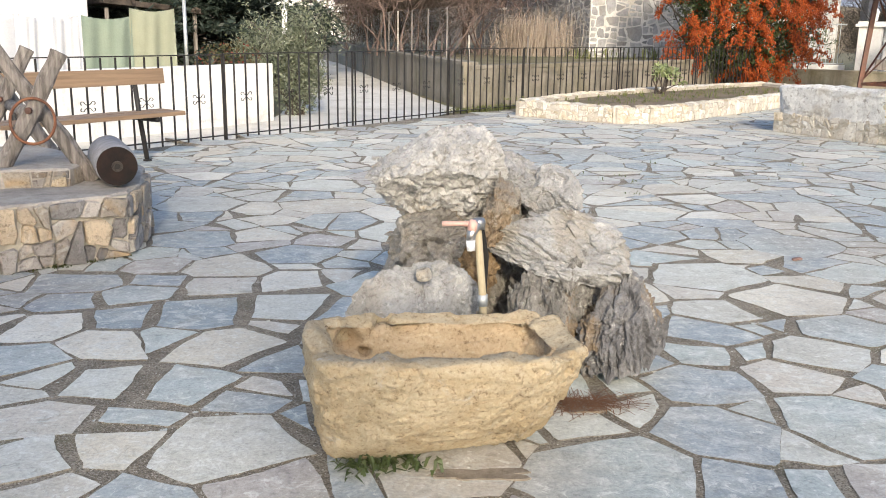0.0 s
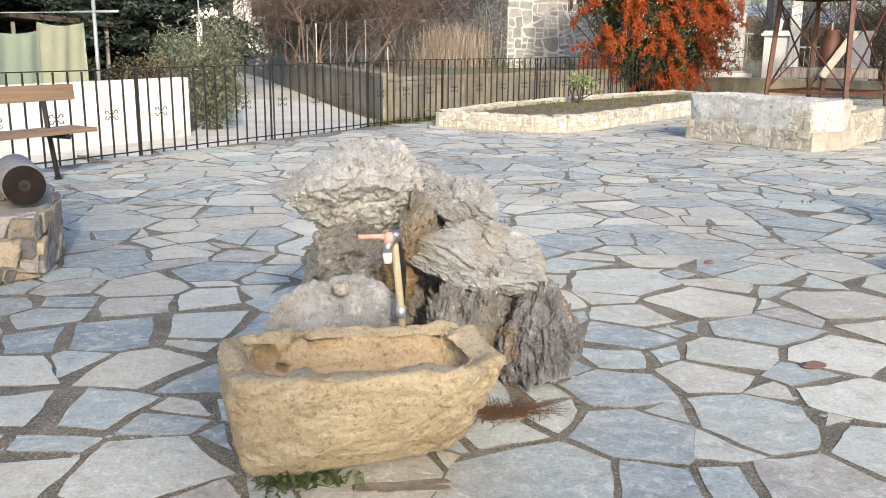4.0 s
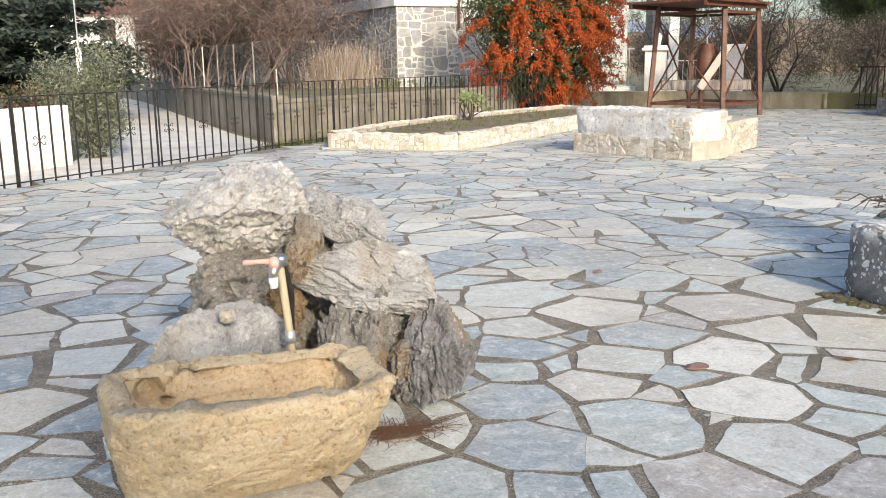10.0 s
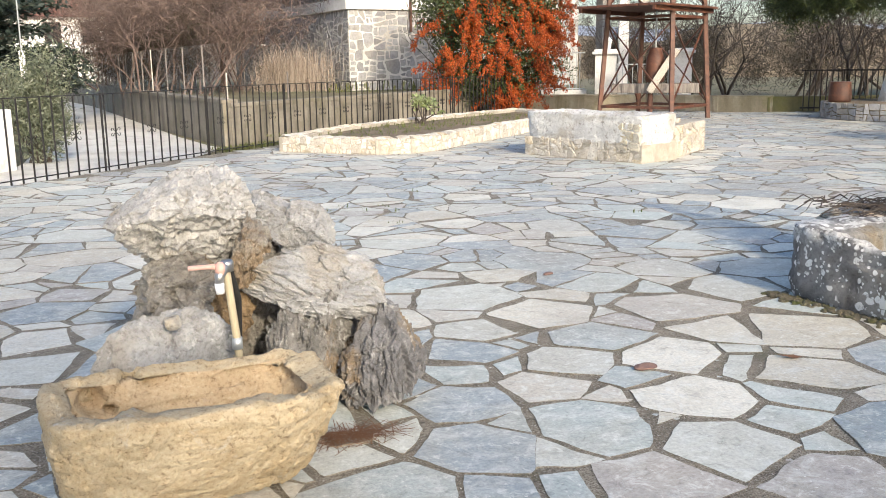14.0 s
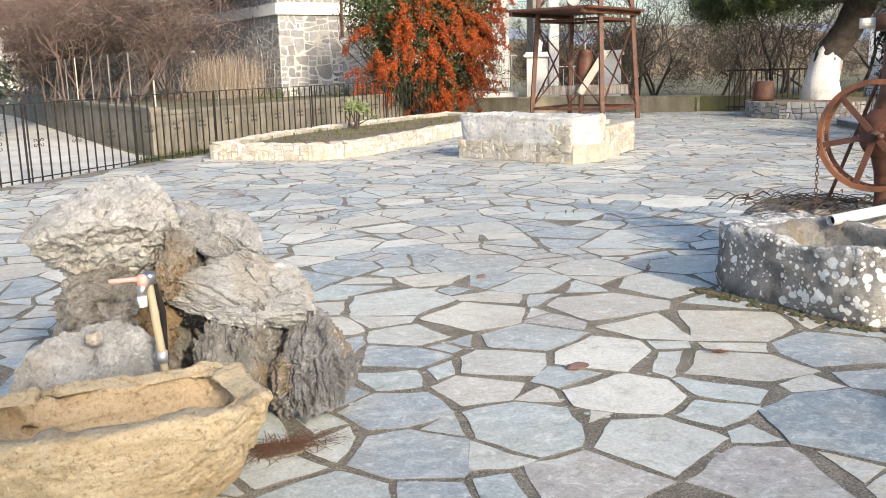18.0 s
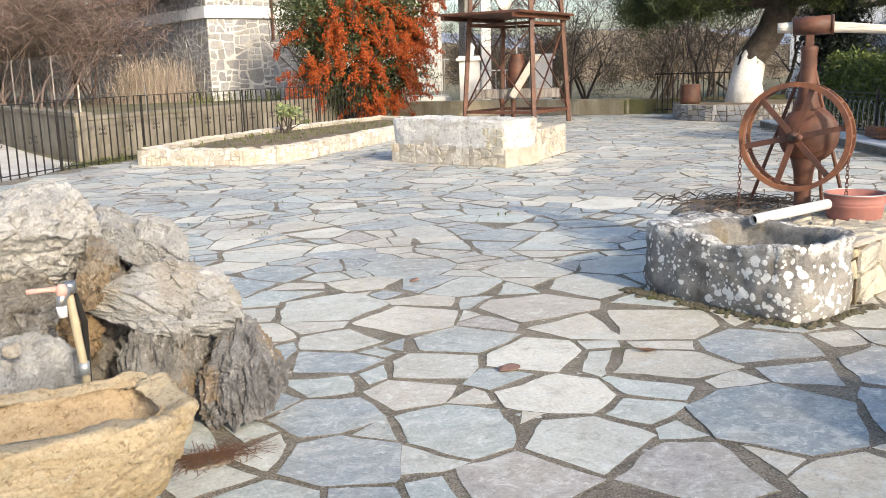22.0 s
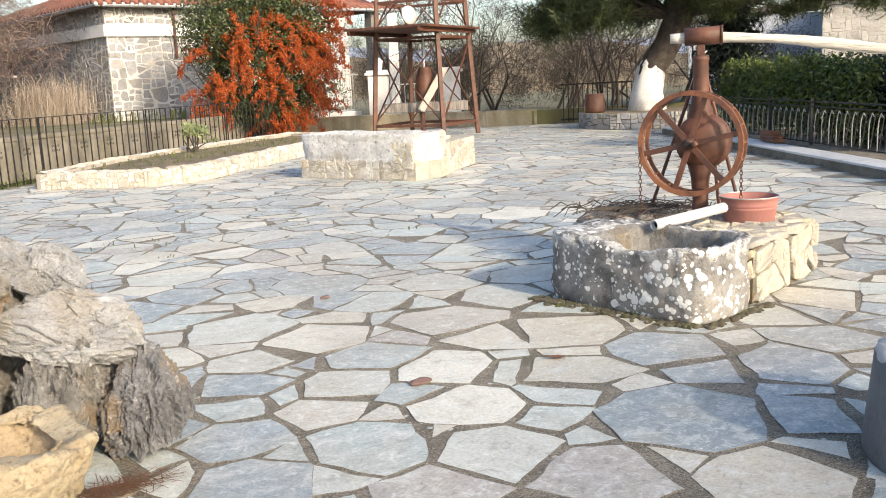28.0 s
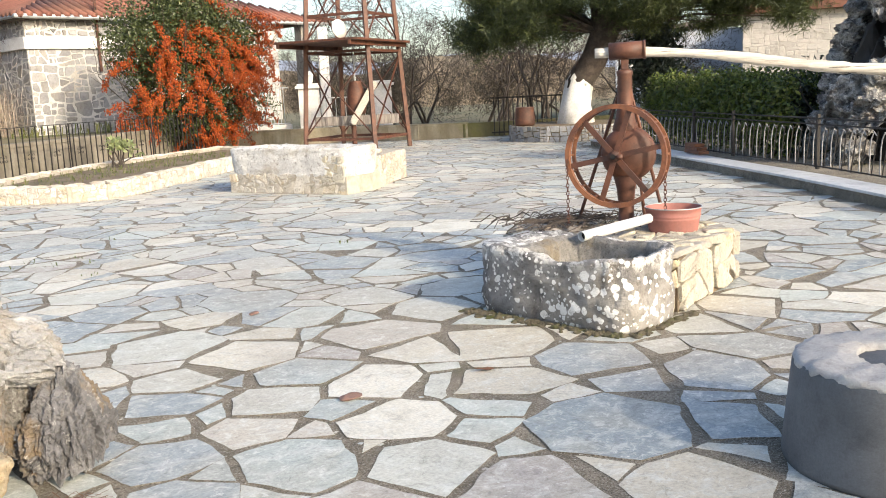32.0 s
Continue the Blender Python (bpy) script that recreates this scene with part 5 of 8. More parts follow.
# ---- pale well basin ----
WA, WB, WC = Vector((4.79, 12.5, 0)), Vector((5.72, 10.62, 0)), Vector((6.45, 11.03, 0))
well = thing("well_basin", "long weathered pale stone basin on a rubble base", "well", tuple((WA + WC) / 2), math.degrees(math.atan2((WB - WA).y, (WB - WA).x)))
WL, WW = (WB - WA).length, (WC - WB).length
part("basin", basin(WL, WW, 0.38, WL - 0.05, WW - 0.05, 0.13, 0.22, 9.0, (0, 0), 64, 0.014, 0.75, 0.0, 0.85), [M_WORN, M_WORN], well, "pale hewn stone basin", (0, 0, 0.23), smooth=True)
part("base", rough(box(WL - 0.055, WW - 0.055, 0.24, 0.01), 0.004, 0.1, 3), M_PALEMORTAR, well)
for o, d, L, s in (((-WL / 2 + 0.04, -WW / 2 + 0.03, 0), (1, 0, 0), WL - 0.08, 1), ((WL / 2 - 0.05, -WW / 2 + 0.03, 0), (0, 1, 0), WW - 0.06, 2)):
    faced_wall("stone", well, o, d, L, 0.27, 0.16, M_WELLSTONE, 70 + s, 0.012, 0.005, False, None, 1.35, skew=0.3, wave=0.03)
faced_wall("stone", well, (WL / 2 - 0.42, -WW / 2 + 0.022, 0.16), (1, 0, 0), 0.36, 0.36, 0.15, M_YELLOWSTONE, 77, 0.012, 0.004, False, None, 1.3, skew=0.3, wave=0.03)

WD = Vector((7.52, 12.02, 0))
block = thing("stone_block", "pale squared stone block behind the well basin", "stone block", tuple((WC + WD) / 2 + Vector((-0.36, 0.46, 0))), math.degrees(math.atan2((WD - WC).y, (WD - WC).x)))
BL = (WD - WC).length
part("core", box(BL, 1.0, 0.44, 0.01), M_PALEMORTAR, block)
faced_wall("stone", block, (-BL / 2, -0.5, 0), (1, 0, 0), BL, 0.44, 0.2, M_WELLSTONE, 81, 0.014, 0.005, False, None, 1.35, skew=0.25, wave=0.025)
faced_wall("stone", block, (BL / 2, -0.5, 0), (0, 1, 0), 1.0, 0.44, 0.2, M_WELLSTONE, 82, 0.014, 0.005, False, None, 1.35, skew=0.25, wave=0.025)
part("cap", rough(box(0.62, 0.5, 0.06, 0.012, (-0.3, -0.1, 0.44)), 0.008, 0.2, 4), M_WELLSTONE, block)

# ---- lichen trough and the pump's block ----
lt = thing("lichen_trough", "grey stone trough spotted with white lichen", "trough", (3.645, 3.91, 0), math.degrees(math.atan2(-1.0, 0.2)))
part("basin", basin(1.09, 0.60, 0.40, 1.05, 0.55, 0.075, 0.20, 14.0, (0, 0), 120, 0.015, 0.50, 0.0, 0.85, 0.05, (0.13, 0.01), 0.27), [M_LICHEN, M_HOLLOW], lt, "", smooth=True)
rnd = random.Random(8)
vs = []
for k in range(330):
    f = rnd.random()
    if k < 230:
        x, y = 3.50 + (3.24 - 3.50) * f + rnd.gauss(-0.02, 0.034), 3.36 + (4.4 - 3.36) * f + rnd.gauss(0, 0.015)
    else:
        x, y = 3.52 + 0.62 * f, 3.33 + 0.14 * f + rnd.gauss(-0.01, 0.016)
    b = boulder((rnd.uniform(0.008, 0.03), rnd.uniform(0.008, 0.026), rnd.uniform(0.006, 0.016)), k, 3, 2, 0.1, 0)
    b.verts.index_update()
    vs.append(([tuple(v.co + Vector((x, y, 0.004))) for v in b.verts], [tuple(v.index for v in q.verts) for q in b.faces]))
    b.free()
structure("moss", merge(vs), M_MOSS, "green-brown moss along the foot of the trough", "moss", False, kind="stuff")

PB = [(4.06, 3.52), (4.93, 3.84), (5.15, 4.15), (4.95, 4.9), (4.6, 5.3), (4.0, 5.02), (3.82, 4.5)]
pb = thing("well_block", "low yellowish rubble block under the pump", "stone block")
bm = bmesh.new()
lo = [bm.verts.new((x, y, 0)) for x, y in PB]
hi = [bm.verts.new((x, y, 0.31)) for x, y in PB]
bm.faces.new(hi)
bm.faces.new(lo[::-1])
for i in range(len(PB)):
    bm.faces.new((lo[i - 1], lo[i], hi[i], hi[i - 1]))
part("core", bm, M_SOIL, pb)
for i in range(len(PB)):
    p, q = Vector((*PB[i], 0)), Vector((*PB[(i + 1) % len(PB)], 0))
    faced_wall("stone", pb, p, q - p, (q - p).length, 0.32, 0.24, M_YELLOWSTONE, 90 + i, 0.03, 0.006, False, None, 1.5, skew=0.35, wave=0.035)
def screed(outline, z0, z1, seed):
    return slab_mesh(ragged(outline, random.Random(seed), 0.06, 0.014), z0, z1, 0.014)


part("cement_top", screed(ccw(PB), 0.30, 0.338, 7), M_CEMENTPALE, pb, "uneven weathered cement top")

faced_wall("top_stone", pb, (3.86, 3.56, 0.336), (1, 0, 0), 1.25, 1.7, 0.17, M_YELLOWSTONE, 97, 0.016, 0.006, False,
           lambda u, v: not inside([(0.28, 0.06), (1.02, 0.34), (1.2, 0.6), (1.02, 1.25), (0.75, 1.62), (0.2, 1.38), (0.05, 0.95)], u, v), 1.3, (0, 1, 0), 60, 0.4, 0.03)

# ---- old chain pump ----
PUMP = Vector((4.56, 4.42, 0.335))
pump = thing("chain_pump", "rusty cast-iron chain pump with a large spoked wheel", "pump", tuple(PUMP), -46)


def wheel_rim(r, w, t, n=48):
    bm = bmesh.new()
    prof = [(r - t, -w / 2), (r, -w / 2), (r, w / 2), (r - t, w / 2)]
    rings = []
    for k in range(n):
        a = 2 * math.pi * k / n
        rings.append([bm.verts.new((p[0] * math.cos(a), p[1], p[0] * math.sin(a))) for p in prof])
    for k in range(n):
        a, b = rings[k], rings[(k + 1) % n]
        for j in range(4):
            bm.faces.new((a[j], a[(j + 1) % 4], b[(j + 1) % 4], b[j]))
    return bm


# local: x across the view, -y towards the yard, wheel in the x-z plane
WZ, WY = 0.50, -0.19
part("column", lathe([(0, 0.0), (0.11, 0.0), (0.11, 0.015), (0.055, 0.03), (0.05, 0.12), (0.06, 0.26), (0.085, 0.36), (0.075, 0.44), (0.065, 0.6), (0.085, 0.66),
                      (0.06, 0.74), (0.05, 0.82), (0.047, 1.0), (0.052, 1.01), (0.052, 1.03), (0.045, 1.04), (0, 1.045)], 20), M_RUST, pump, "tapered cast-iron column", smooth=True)
part("gear_case", lathe([(0, -0.11), (0.06, -0.11), (0.075, -0.08), (0.13, -0.06), (0.16, -0.05), (0.178, -0.02), (0.178, 0.03), (0.14, 0.07), (0, 0.08)], 32),
     M_RUST, pump, "round gear housing", (0.02, -0.02, WZ), (90, 0, 0), True)
bolt = mesh_of(lathe([(0, 0), (0.008, 0), (0.008, 0.012), (0, 0.014)], 6), M_RUST)
for k in range(10):
    a = 2 * math.pi * k / 10
    part("bolt", bolt, M_RUST, pump, "", (0.02 + 0.166 * math.cos(a), -0.048, WZ + 0.166 * math.sin(a)), (90, 0, 0))
part("shaft", tube([(0, -0.32, WZ), (0, 0.0, WZ)], 0.02, 10), M_RUST, pump, "", (-0.03, 0, 0), smooth=True)
wheel = part("wheel", wheel_rim(0.330, 0.035, 0.03), M_RUST2, pump, "orange-rusted double-rimmed wheel", (-0.06, WY - 0.05, WZ), (0, 0, -14))
part("second_rim", wheel_rim(0.325, 0.02, 0.022), M_RUST2, wheel, "", (0.0, 0.12, 0))
part("hub", lathe([(0, -0.05), (0.03, -0.05), (0.036, -0.03), (0.036, 0.04), (0, 0.05)], 14), M_RUST, wheel, "", (0, 0, 0), (90, 0, 0), True)
part("hub_hole", lathe([(0, 0.0), (0.017, 0.0), (0.017, 0.004), (0, 0.004)], 12), M_DARK, wheel, "", (0, -0.0505, 0), (90, 0, 0))
for k in range(6):
    a = radians(12 + 60 * k)
    c, s = math.cos(a), math.sin(a)
    part("spoke", bar((0.03 * c, 0, 0.03 * s), (0.315 * c, 0, 0.315 * s), 0.016, 0.034), M_RUST, wheel)
for k in range(18):
    a = 2 * math.pi * k / 18
    part("tooth", box(0.012, 0.12, 0.012, 0, (0.315 * math.cos(a), 0.06, 0.315 * math.sin(a))), M_RUST2, wheel)
part("brace", tube([(-0.03, 0.03, 0.92), (-0.34, 0.20, 0.0)], 0.012, 6), M_RUST, pump)
part("brace", tube([(0.03, 0.03, 0.92), (0.26, 0.10, 0.0)], 0.012, 6), M_RUST, pump)
part("brace", tube([(0.03, 0.06, 0.92), (0.12, 0.34, 0.0)], 0.012, 6), M_RUST, pump)
part("fork", box(0.05, 0.03, 0.12, 0.006, (0, 0, 1.03)), M_RUST, pump)
part("socket", tube([(-0.10, 0, 1.16), (0.13, 0, 1.165)], 0.056, 16), M_RUST, pump, "rusty iron sleeve", smooth=True)
part("socket_lip", tube([(0.118, 0, 1.165), (0.134, 0, 1.165)], 0.06, 16), M_RUST, pump, "", smooth=True)

pole = thing("drive_pole", "long pale weathered wooden pole through the pump sleeve", "pole", (PUMP.x, PUMP.y, PUMP.z + 1.16), -46)
pts, rad = [], []
for k in range(71):
    f = k / 70
    x = -0.19 + f * 2.95
    pts.append((x, 0.02 * math.sin(f * 7), -0.005 - 0.11 * max(0, x) + 0.02 * math.sin(f * 9) * min(1, f * 4)))
    rad.append(0.031 + 0.004 * math.sin(f * 23) + 0.004 * f + (0.008 if 31 < k < 37 else 0))
part("shaft", rough(tube(pts, rad, 16), 0.003, 0.05, 3), M_POLE, pole, "", smooth=True)


def chain(parent, name, p, q, link=0.034):
    p, q = Vector(p), Vector(q)
    n = int((q - p).length / (link * 0.72))
    pts = [(0.009 * math.cos(2 * math.pi * k / 10), 0, link / 2 * math.sin(2 * math.pi * k / 10)) for k in range(11)]
    me = mesh_of(tube(pts, 0.0028, 5, None, False), M_RUST)
    for k in range(n):
        c = p + (q - p) * ((k + 0.5) / n)
        part(name, me, M_RUST, parent, "", tuple(c), (0, 0, 90 * (k % 2) + 20))


chain(pump, "chain_link", (-0.37, WY, WZ - 0.02), (-0.368, WY, 0.02))
chain(pump, "chain_link", (0.25, WY, WZ - 0.08), (0.25, WY + 0.02, 0.12))

bucket = thing("bucket", "faded red metal bucket with a dark rim", "bucket", (4.66, 4.10, 0.335), 0)
part("body", lathe([(0, 0.0), (0.15, 0.0), (0.155, 0.01), (0.165, 0.08), (0.169, 0.085), (0.169, 0.095), (0.168, 0.1), (0.172, 0.105), (0.172, 0.115), (0.171, 0.12),
                    (0.176, 0.15), (0.181, 0.153), (0.181, 0.16), (0.173, 0.16), (0.165, 0.1), (0.15, 0.012), (0, 0.012)], 36), M_BUCKET, bucket, "", smooth=True)
part("rim", lathe([(0.176, 0.158), (0.184, 0.158), (0.184, 0.164), (0.176, 0.164), (0.176, 0.158)], 36), M_GALV, bucket, "grey rolled rim", smooth=True)
pipe = thing("drain_pipe", "short white plastic pipe lying over the trough", "pipe", (4.12, 4.06, 0.40), 5)
part("tube", lathe([(0.026, -0.31), (0.031, -0.31), (0.031, 0.31), (0.026, 0.31), (0.026, -0.31)], 20), M_SEAT, pipe, "", (0, 0, 0.03), (0, 87, 0), True)
part("bore", lathe([(0, -0.28), (0.0258, -0.28), (0.0258, 0.28), (0, 0.28)], 16), M_DARK, pipe, "", (0, 0, 0.03), (0, 87, 0))


# dry twigs on the block
def twigs(count, seed):
    rnd = random.Random(seed)
    bm = bmesh.new()
    for _ in range(count):
        x, y = rnd.gauss(4.3, 0.22), rnd.gauss(4.72, 0.2)
        a = rnd.uniform(-0.6, 0.9) + (3.14 if rnd.random() < 0.4 else 0)
        L = rnd.uniform(0.2, 0.55)
        pts = []
        for k in range(5):
            f = k / 4
            pts.append((x + math.cos(a + f * rnd.uniform(-0.4, 0.4)) * L * (f - 0.5), y + math.sin(a) * L * (f - 0.5), 0.345 + rnd.uniform(0, 0.05) + 0.03 * math.sin(f * 3.14)))
        tube(pts, rnd.uniform(0.002, 0.005), 4, bm, False)
    return bm


structure("twigs", twigs(110, 6), M_BARKGREY, "heap of dry grey twigs on the pump block", "twigs", kind="stuff")
for k, (x, y, s) in enumerate(((4.05, 4.6, 0.07), (4.2, 4.55, 0.06), (3.98, 4.85, 0.05), (4.36, 4.62, 0.05))):
    structure("loose_stone", boulder((s, s * 0.7, s * 0.5), 30 + k, 6, 3, 0.1, 0.05), M_BENCHSTONE, "loose broken stone on the pump block", "stone", True, (x, y, 0.36), kind="thing")

# ---- grey stone drum ----
drum = thing("stone_drum", "dark grey dressed stone drum with a chipped pale top", "stone drum", (3.085, 1.655, 0), 20)
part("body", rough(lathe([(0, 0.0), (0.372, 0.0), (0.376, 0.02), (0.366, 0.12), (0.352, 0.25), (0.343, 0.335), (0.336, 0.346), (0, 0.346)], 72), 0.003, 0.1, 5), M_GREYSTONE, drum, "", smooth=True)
b = lathe([(0.335, 0.325), (0.343, 0.336), (0.341, 0.352), (0.334, 0.361), (0.325, 0.363), (0.30, 0.364), (0.26, 0.365), (0.22, 0.366), (0.14, 0.366), (0.135, 0.35), (0.13, 0.33), (0, 0.325)], 72)
rough(b, 0.012, 0.03, 2)
for v in b.verts:
    if v.co.z > 0.345 and v.co.xy.length > 0.31:
        v.co.z -= 0.016 * max(0.0, noise.noise(v.co * 22)) * 2
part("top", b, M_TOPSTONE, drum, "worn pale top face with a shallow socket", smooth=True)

# ---- stone bench with sawhorse ----
SB = [(-1.66, 5.24), (-1.70, 5.75), (-1.9, 6.35), (-2.7, 6.8), (-4.2, 5.6), (-3.3, 3.85), (-2.2, 4.80)]
sb = thing("stone_plinth", "low rubble stone plinth with a cement top", "plinth")
bm = bmesh.new()
lo = [bm.verts.new((x, y, 0)) for x, y in SB]
hi = [bm.verts.new((x, y, 0.35)) for x, y in SB]
bm.faces.new(hi)
bm.faces.new(lo[::-1])
for i in range(len(SB)):
    bm.faces.new((lo[i - 1], lo[i], hi[i], hi[i - 1]))
part("core", bm, M_EARTHMORTAR, sb)
for i in (0, 1, 2, 5, 6):
    p, q = Vector((*SB[i], 0)), Vector((*SB[(i + 1) % len(SB)], 0))
    faced_wall("stone", sb, p, q - p, (q - p).length, 0.35, 0.15, M_BENCHSTONE, 110 + i, 0.035, 0.005, False, None, 1.15, skew=0.35, wave=0.018)
part("cement_top", screed(ccw(SB), 0.325, 0.362, 5), M_CEMENT, sb, "rough grey-brown cement top")
TIER = [(-2.9, 5.2), (-2.41, 5.36), (-2.06, 5.44), (-2.04, 5.9), (-2.7, 6.55), (-3.9, 5.6)]
part("tier", screed(ccw(TIER), 0.35, 0.47, 6), M_CEMENT, sb, "raised step behind")
for i in (0, 1, 2):
    p, q = Vector((*TIER[i], 0.36)), Vector((*TIER[i + 1], 0.36))
    faced_wall("stone", sb, p, q - p, (q - p).length, 0.10, 0.10, M_BENCHSTONE, 120 + i, 0.012, 0.004, False, None, 1.15)
blades(26, lambda r: (lambda f: (-2.22 + 0.55 * f, 4.80 + 0.44 * f - 0.02))(r.random()), 0.03, 0.012, M_MOSSLEAF, "moss_tufts", "dark moss along the foot of the plinth", "moss", 12, 0.8, 0.0, None, 5)

def rough_pole(pts, r, seed):
    """A split, weathered pole with long grooves."""
    a, b, c = (Vector(p) for p in pts)
    line = [a + (b - a) * k / 8 for k in range(8)] + [b + (c - b) * k / 8 for k in range(9)]
    bm = tube(line, [r * (1 + 0.06 * math.sin(k * 1.3 + seed)) for k in range(17)], 18)
    ax = (c - a).normalized()
    bm.normal_update()
    for v in bm.verts:
        off = v.co - a
        side = off - ax * off.dot(ax)
        v.co += side.normalized() * (0.010 * noise.noise(side * 55 + ax * off.dot(ax) * 1.2 + Vector((seed, 0, 0))) + 0.006 * noise.noise(off * 9))
    return bm


saw = thing("sawhorse", "weathered grey wooden sawhorse of crossed poles", "sawhorse", (-2.26, 5.63, 0.36))
for dx, dy in ((0, 0), (-0.52, 0.80)):
    part("pole", rough_pole([(0.27 + dx, 0.06 + dy, 0.0), (0.0 + dx, 0.0 + dy, 0.44), (-0.30 + dx, -0.06 + dy, 0.92)], 0.047, 2 + dx), M_GREYWOOD, saw)
    part("pole", rough_pole([(-0.25 + dx, -0.17 + dy, 0.0), (0.0 + dx, -0.09 + dy, 0.44), (0.16 + dx, -0.04 + dy, 0.77)], 0.047, 5 + dx), M_GREYWOOD, saw)
    part("bolt", lathe([(0, 0), (0.02, 0), (0.02, 0.02), (0, 0.024)], 8), M_RUST, saw, "", (dx, dy - 0.145, 0.44), (90, 0, 0))
part("cross_bar", tube([(0.0, -0.05, 0.40), (-0.52, 0.76, 0.40)], 0.04, 8), M_GREYWOOD, saw, "", smooth=True)
part("iron_hoop", tube([(0.02 + 0.13 * math.cos(a), -0.16 + 0.02 * math.sin(a), 0.38 + 0.13 * math.sin(a)) for a in [2 * math.pi * k / 28 for k in range(29)]], 0.009, 6, None, False), M_RUST2, saw, "rusty iron hoop", smooth=True)

log = thing("log", "short silvery log with a dark hollow end", "log", (-1.80, 5.52, 0.365), 23)
b = lathe([(0, -0.34), (0.11, -0.34), (0.119, -0.32), (0.121, 0.0), (0.118, 0.22), (0.111, 0.24), (0, 0.24)], 28)
rough(b, 0.006, 0.1, 4)
part("trunk", b, M_LOGBARK, log, "", (0, 0.12, 0.128), (90, 0, 0), True)
part("end_face", rough(lathe([(0.03, 0.0), (0.113, 0.0), (0.113, 0.012), (0.03, 0.012), (0.03, 0.0)], 28), 0.002, 0.03, 2), M_LOGEND, log, "near-black end face", (0, -0.128, 0.128), (90, 0, 0))
part("hole_ring", lathe([(0.016, 0.0), (0.032, 0.0), (0.032, 0.014), (0.016, 0.014), (0.016, 0)], 14), M_BARK, log, "", (0, -0.134, 0.128), (90, 0, 0))
part("hole", lathe([(0, 0.0), (0.018, 0.0), (0.018, 0.01), (0, 0.01)], 12), M_DARK, log, "", (0, -0.136, 0.128), (90, 0, 0))

# ---- wooden bench ----
bench = thing("bench", "varnished pine bench on a black iron frame", "bench", (-2.29, 9.17, 0), math.degrees(math.atan2(0.82, 0.58)))
# local: x along the bench (0 at its end, negative away), y towards the fence
part("seat_plank", box(1.9, 0.19, 0.04, 0.006, (-0.95, 0.10, 0.44)), M_PINEWOOD, bench)
part("seat_plank", box(1.9, 0.17, 0.04, 0.006, (-0.95, 0.29, 0.443)), M_PINEWOOD, bench)
part("back_plank", box(1.9, 0.035, 0.15, 0.006, (-0.93, 0.33, 0.73), None, (-6, 0, 0)), M_PINEWOOD, bench)
for x in (-0.32, -1.6):
    part("frame_post", tube([(x, 0.22, 0.0), (x, 0.30, 0.44), (x, 0.36, 0.88)], 0.024, 10), M_IRON, bench, "", smooth=True)
    part("frame_arm", tube([(x, 0.02, 0.415), (x, 0.42, 0.415)], 0.025, 10), M_IRON, bench, "", smooth=True)
    part("foot", box(0.06, 0.06, 0.02, 0.004, (x, 0.22, 0)), M_IRON, bench)

# ---- iron tower with platform ----
tower = thing("pump_tower", "rusty iron lattice tower with a plank platform", "tower", (10.45, 19.1, 0), 33.6)
TW, TH = 0.90, 2.40


def leg_at(sx, sy, z):
    k = TW - 0.05 * z
    return Vector((sx * k, sy * k, z))


for sx, sy in ((-1, -1), (1, -1), (1, 1), (-1, 1)):
    part("leg", bar(leg_at(sx, sy, 0), leg_at(sx, sy, 6.2), 0.09), M_RUST, tower)
sides = (((-1, -1), (1, -1)), ((1, -1), (1, 1)), ((1, 1), (-1, 1)), ((-1, 1), (-1, -1)))
for a, b in sides:
    for z0, z1 in ((0.35, 2.15), (2.5, 4.0), (4.1, 5.6)):
        part("brace", bar(leg_at(*a, z0), leg_at(*b, z1), 0.035, 0.02), M_RUST, tower)
        part("brace", bar(leg_at(*b, z0), leg_at(*a, z1), 0.035, 0.02), M_RUST, tower)
    for z in (0.3, 2.24, 3.05, 4.05):
        part("cross_bar", bar(leg_at(*a, z), leg_at(*b, z), 0.05, 0.06), M_RUST, tower)
for k in range(8):
    part("platform_plank", box(2.75, 0.24, 0.05, 0.006, (-0.42, -0.9 + k * 0.25, TH + 0.02)), M_RUST, tower, "dark weathered plank")
for y in (-0.88, 0.88):
    part("platform_beam", box(2.75, 0.06, 0.09, 0, (-0.42, y, TH - 0.07)), M_RUST, tower)
part("beam", box(1.95, 0.22, 0.22, 0.02, (0.0, 0.0, 0.58), None, (0, 0, -62)), M_GREYWOOD, tower, "heavy grey timber beam")
part("barrel", lathe([(0, 0.0), (0.2, 0.0), (0.22, 0.1), (0.2, 0.55), (0.14, 0.72), (0.16, 0.76), (0, 0.78)], 18), M_RUST, tower, "rusty pump cylinder", (0.0, 0.0, 0.82), smooth=True)
part("rod", tube([(0, 0, 1.58), (0, 0, TH)], 0.02, 8), M_GALV, tower)
part("board", box(0.16, 0.05, 1.1, 0.01, (-0.35, -0.05, 0.62), None, (0, 32, -62)), M_PALEWOOD, tower, "leaning pale board")
part("down_pipe", tube([(0.0, 0.1, 0.0), (0.0, 0.1, 0.7)], 0.06, 10), M_RUST, tower)
part("dish", lathe([(0, 0.0), (0.2, 0.02), (0.21, 0.035), (0, 0.05)], 28), M_WHITE, tower, "white round plate", (-0.9, -0.15, 2.72), (80, 0, -20), True)

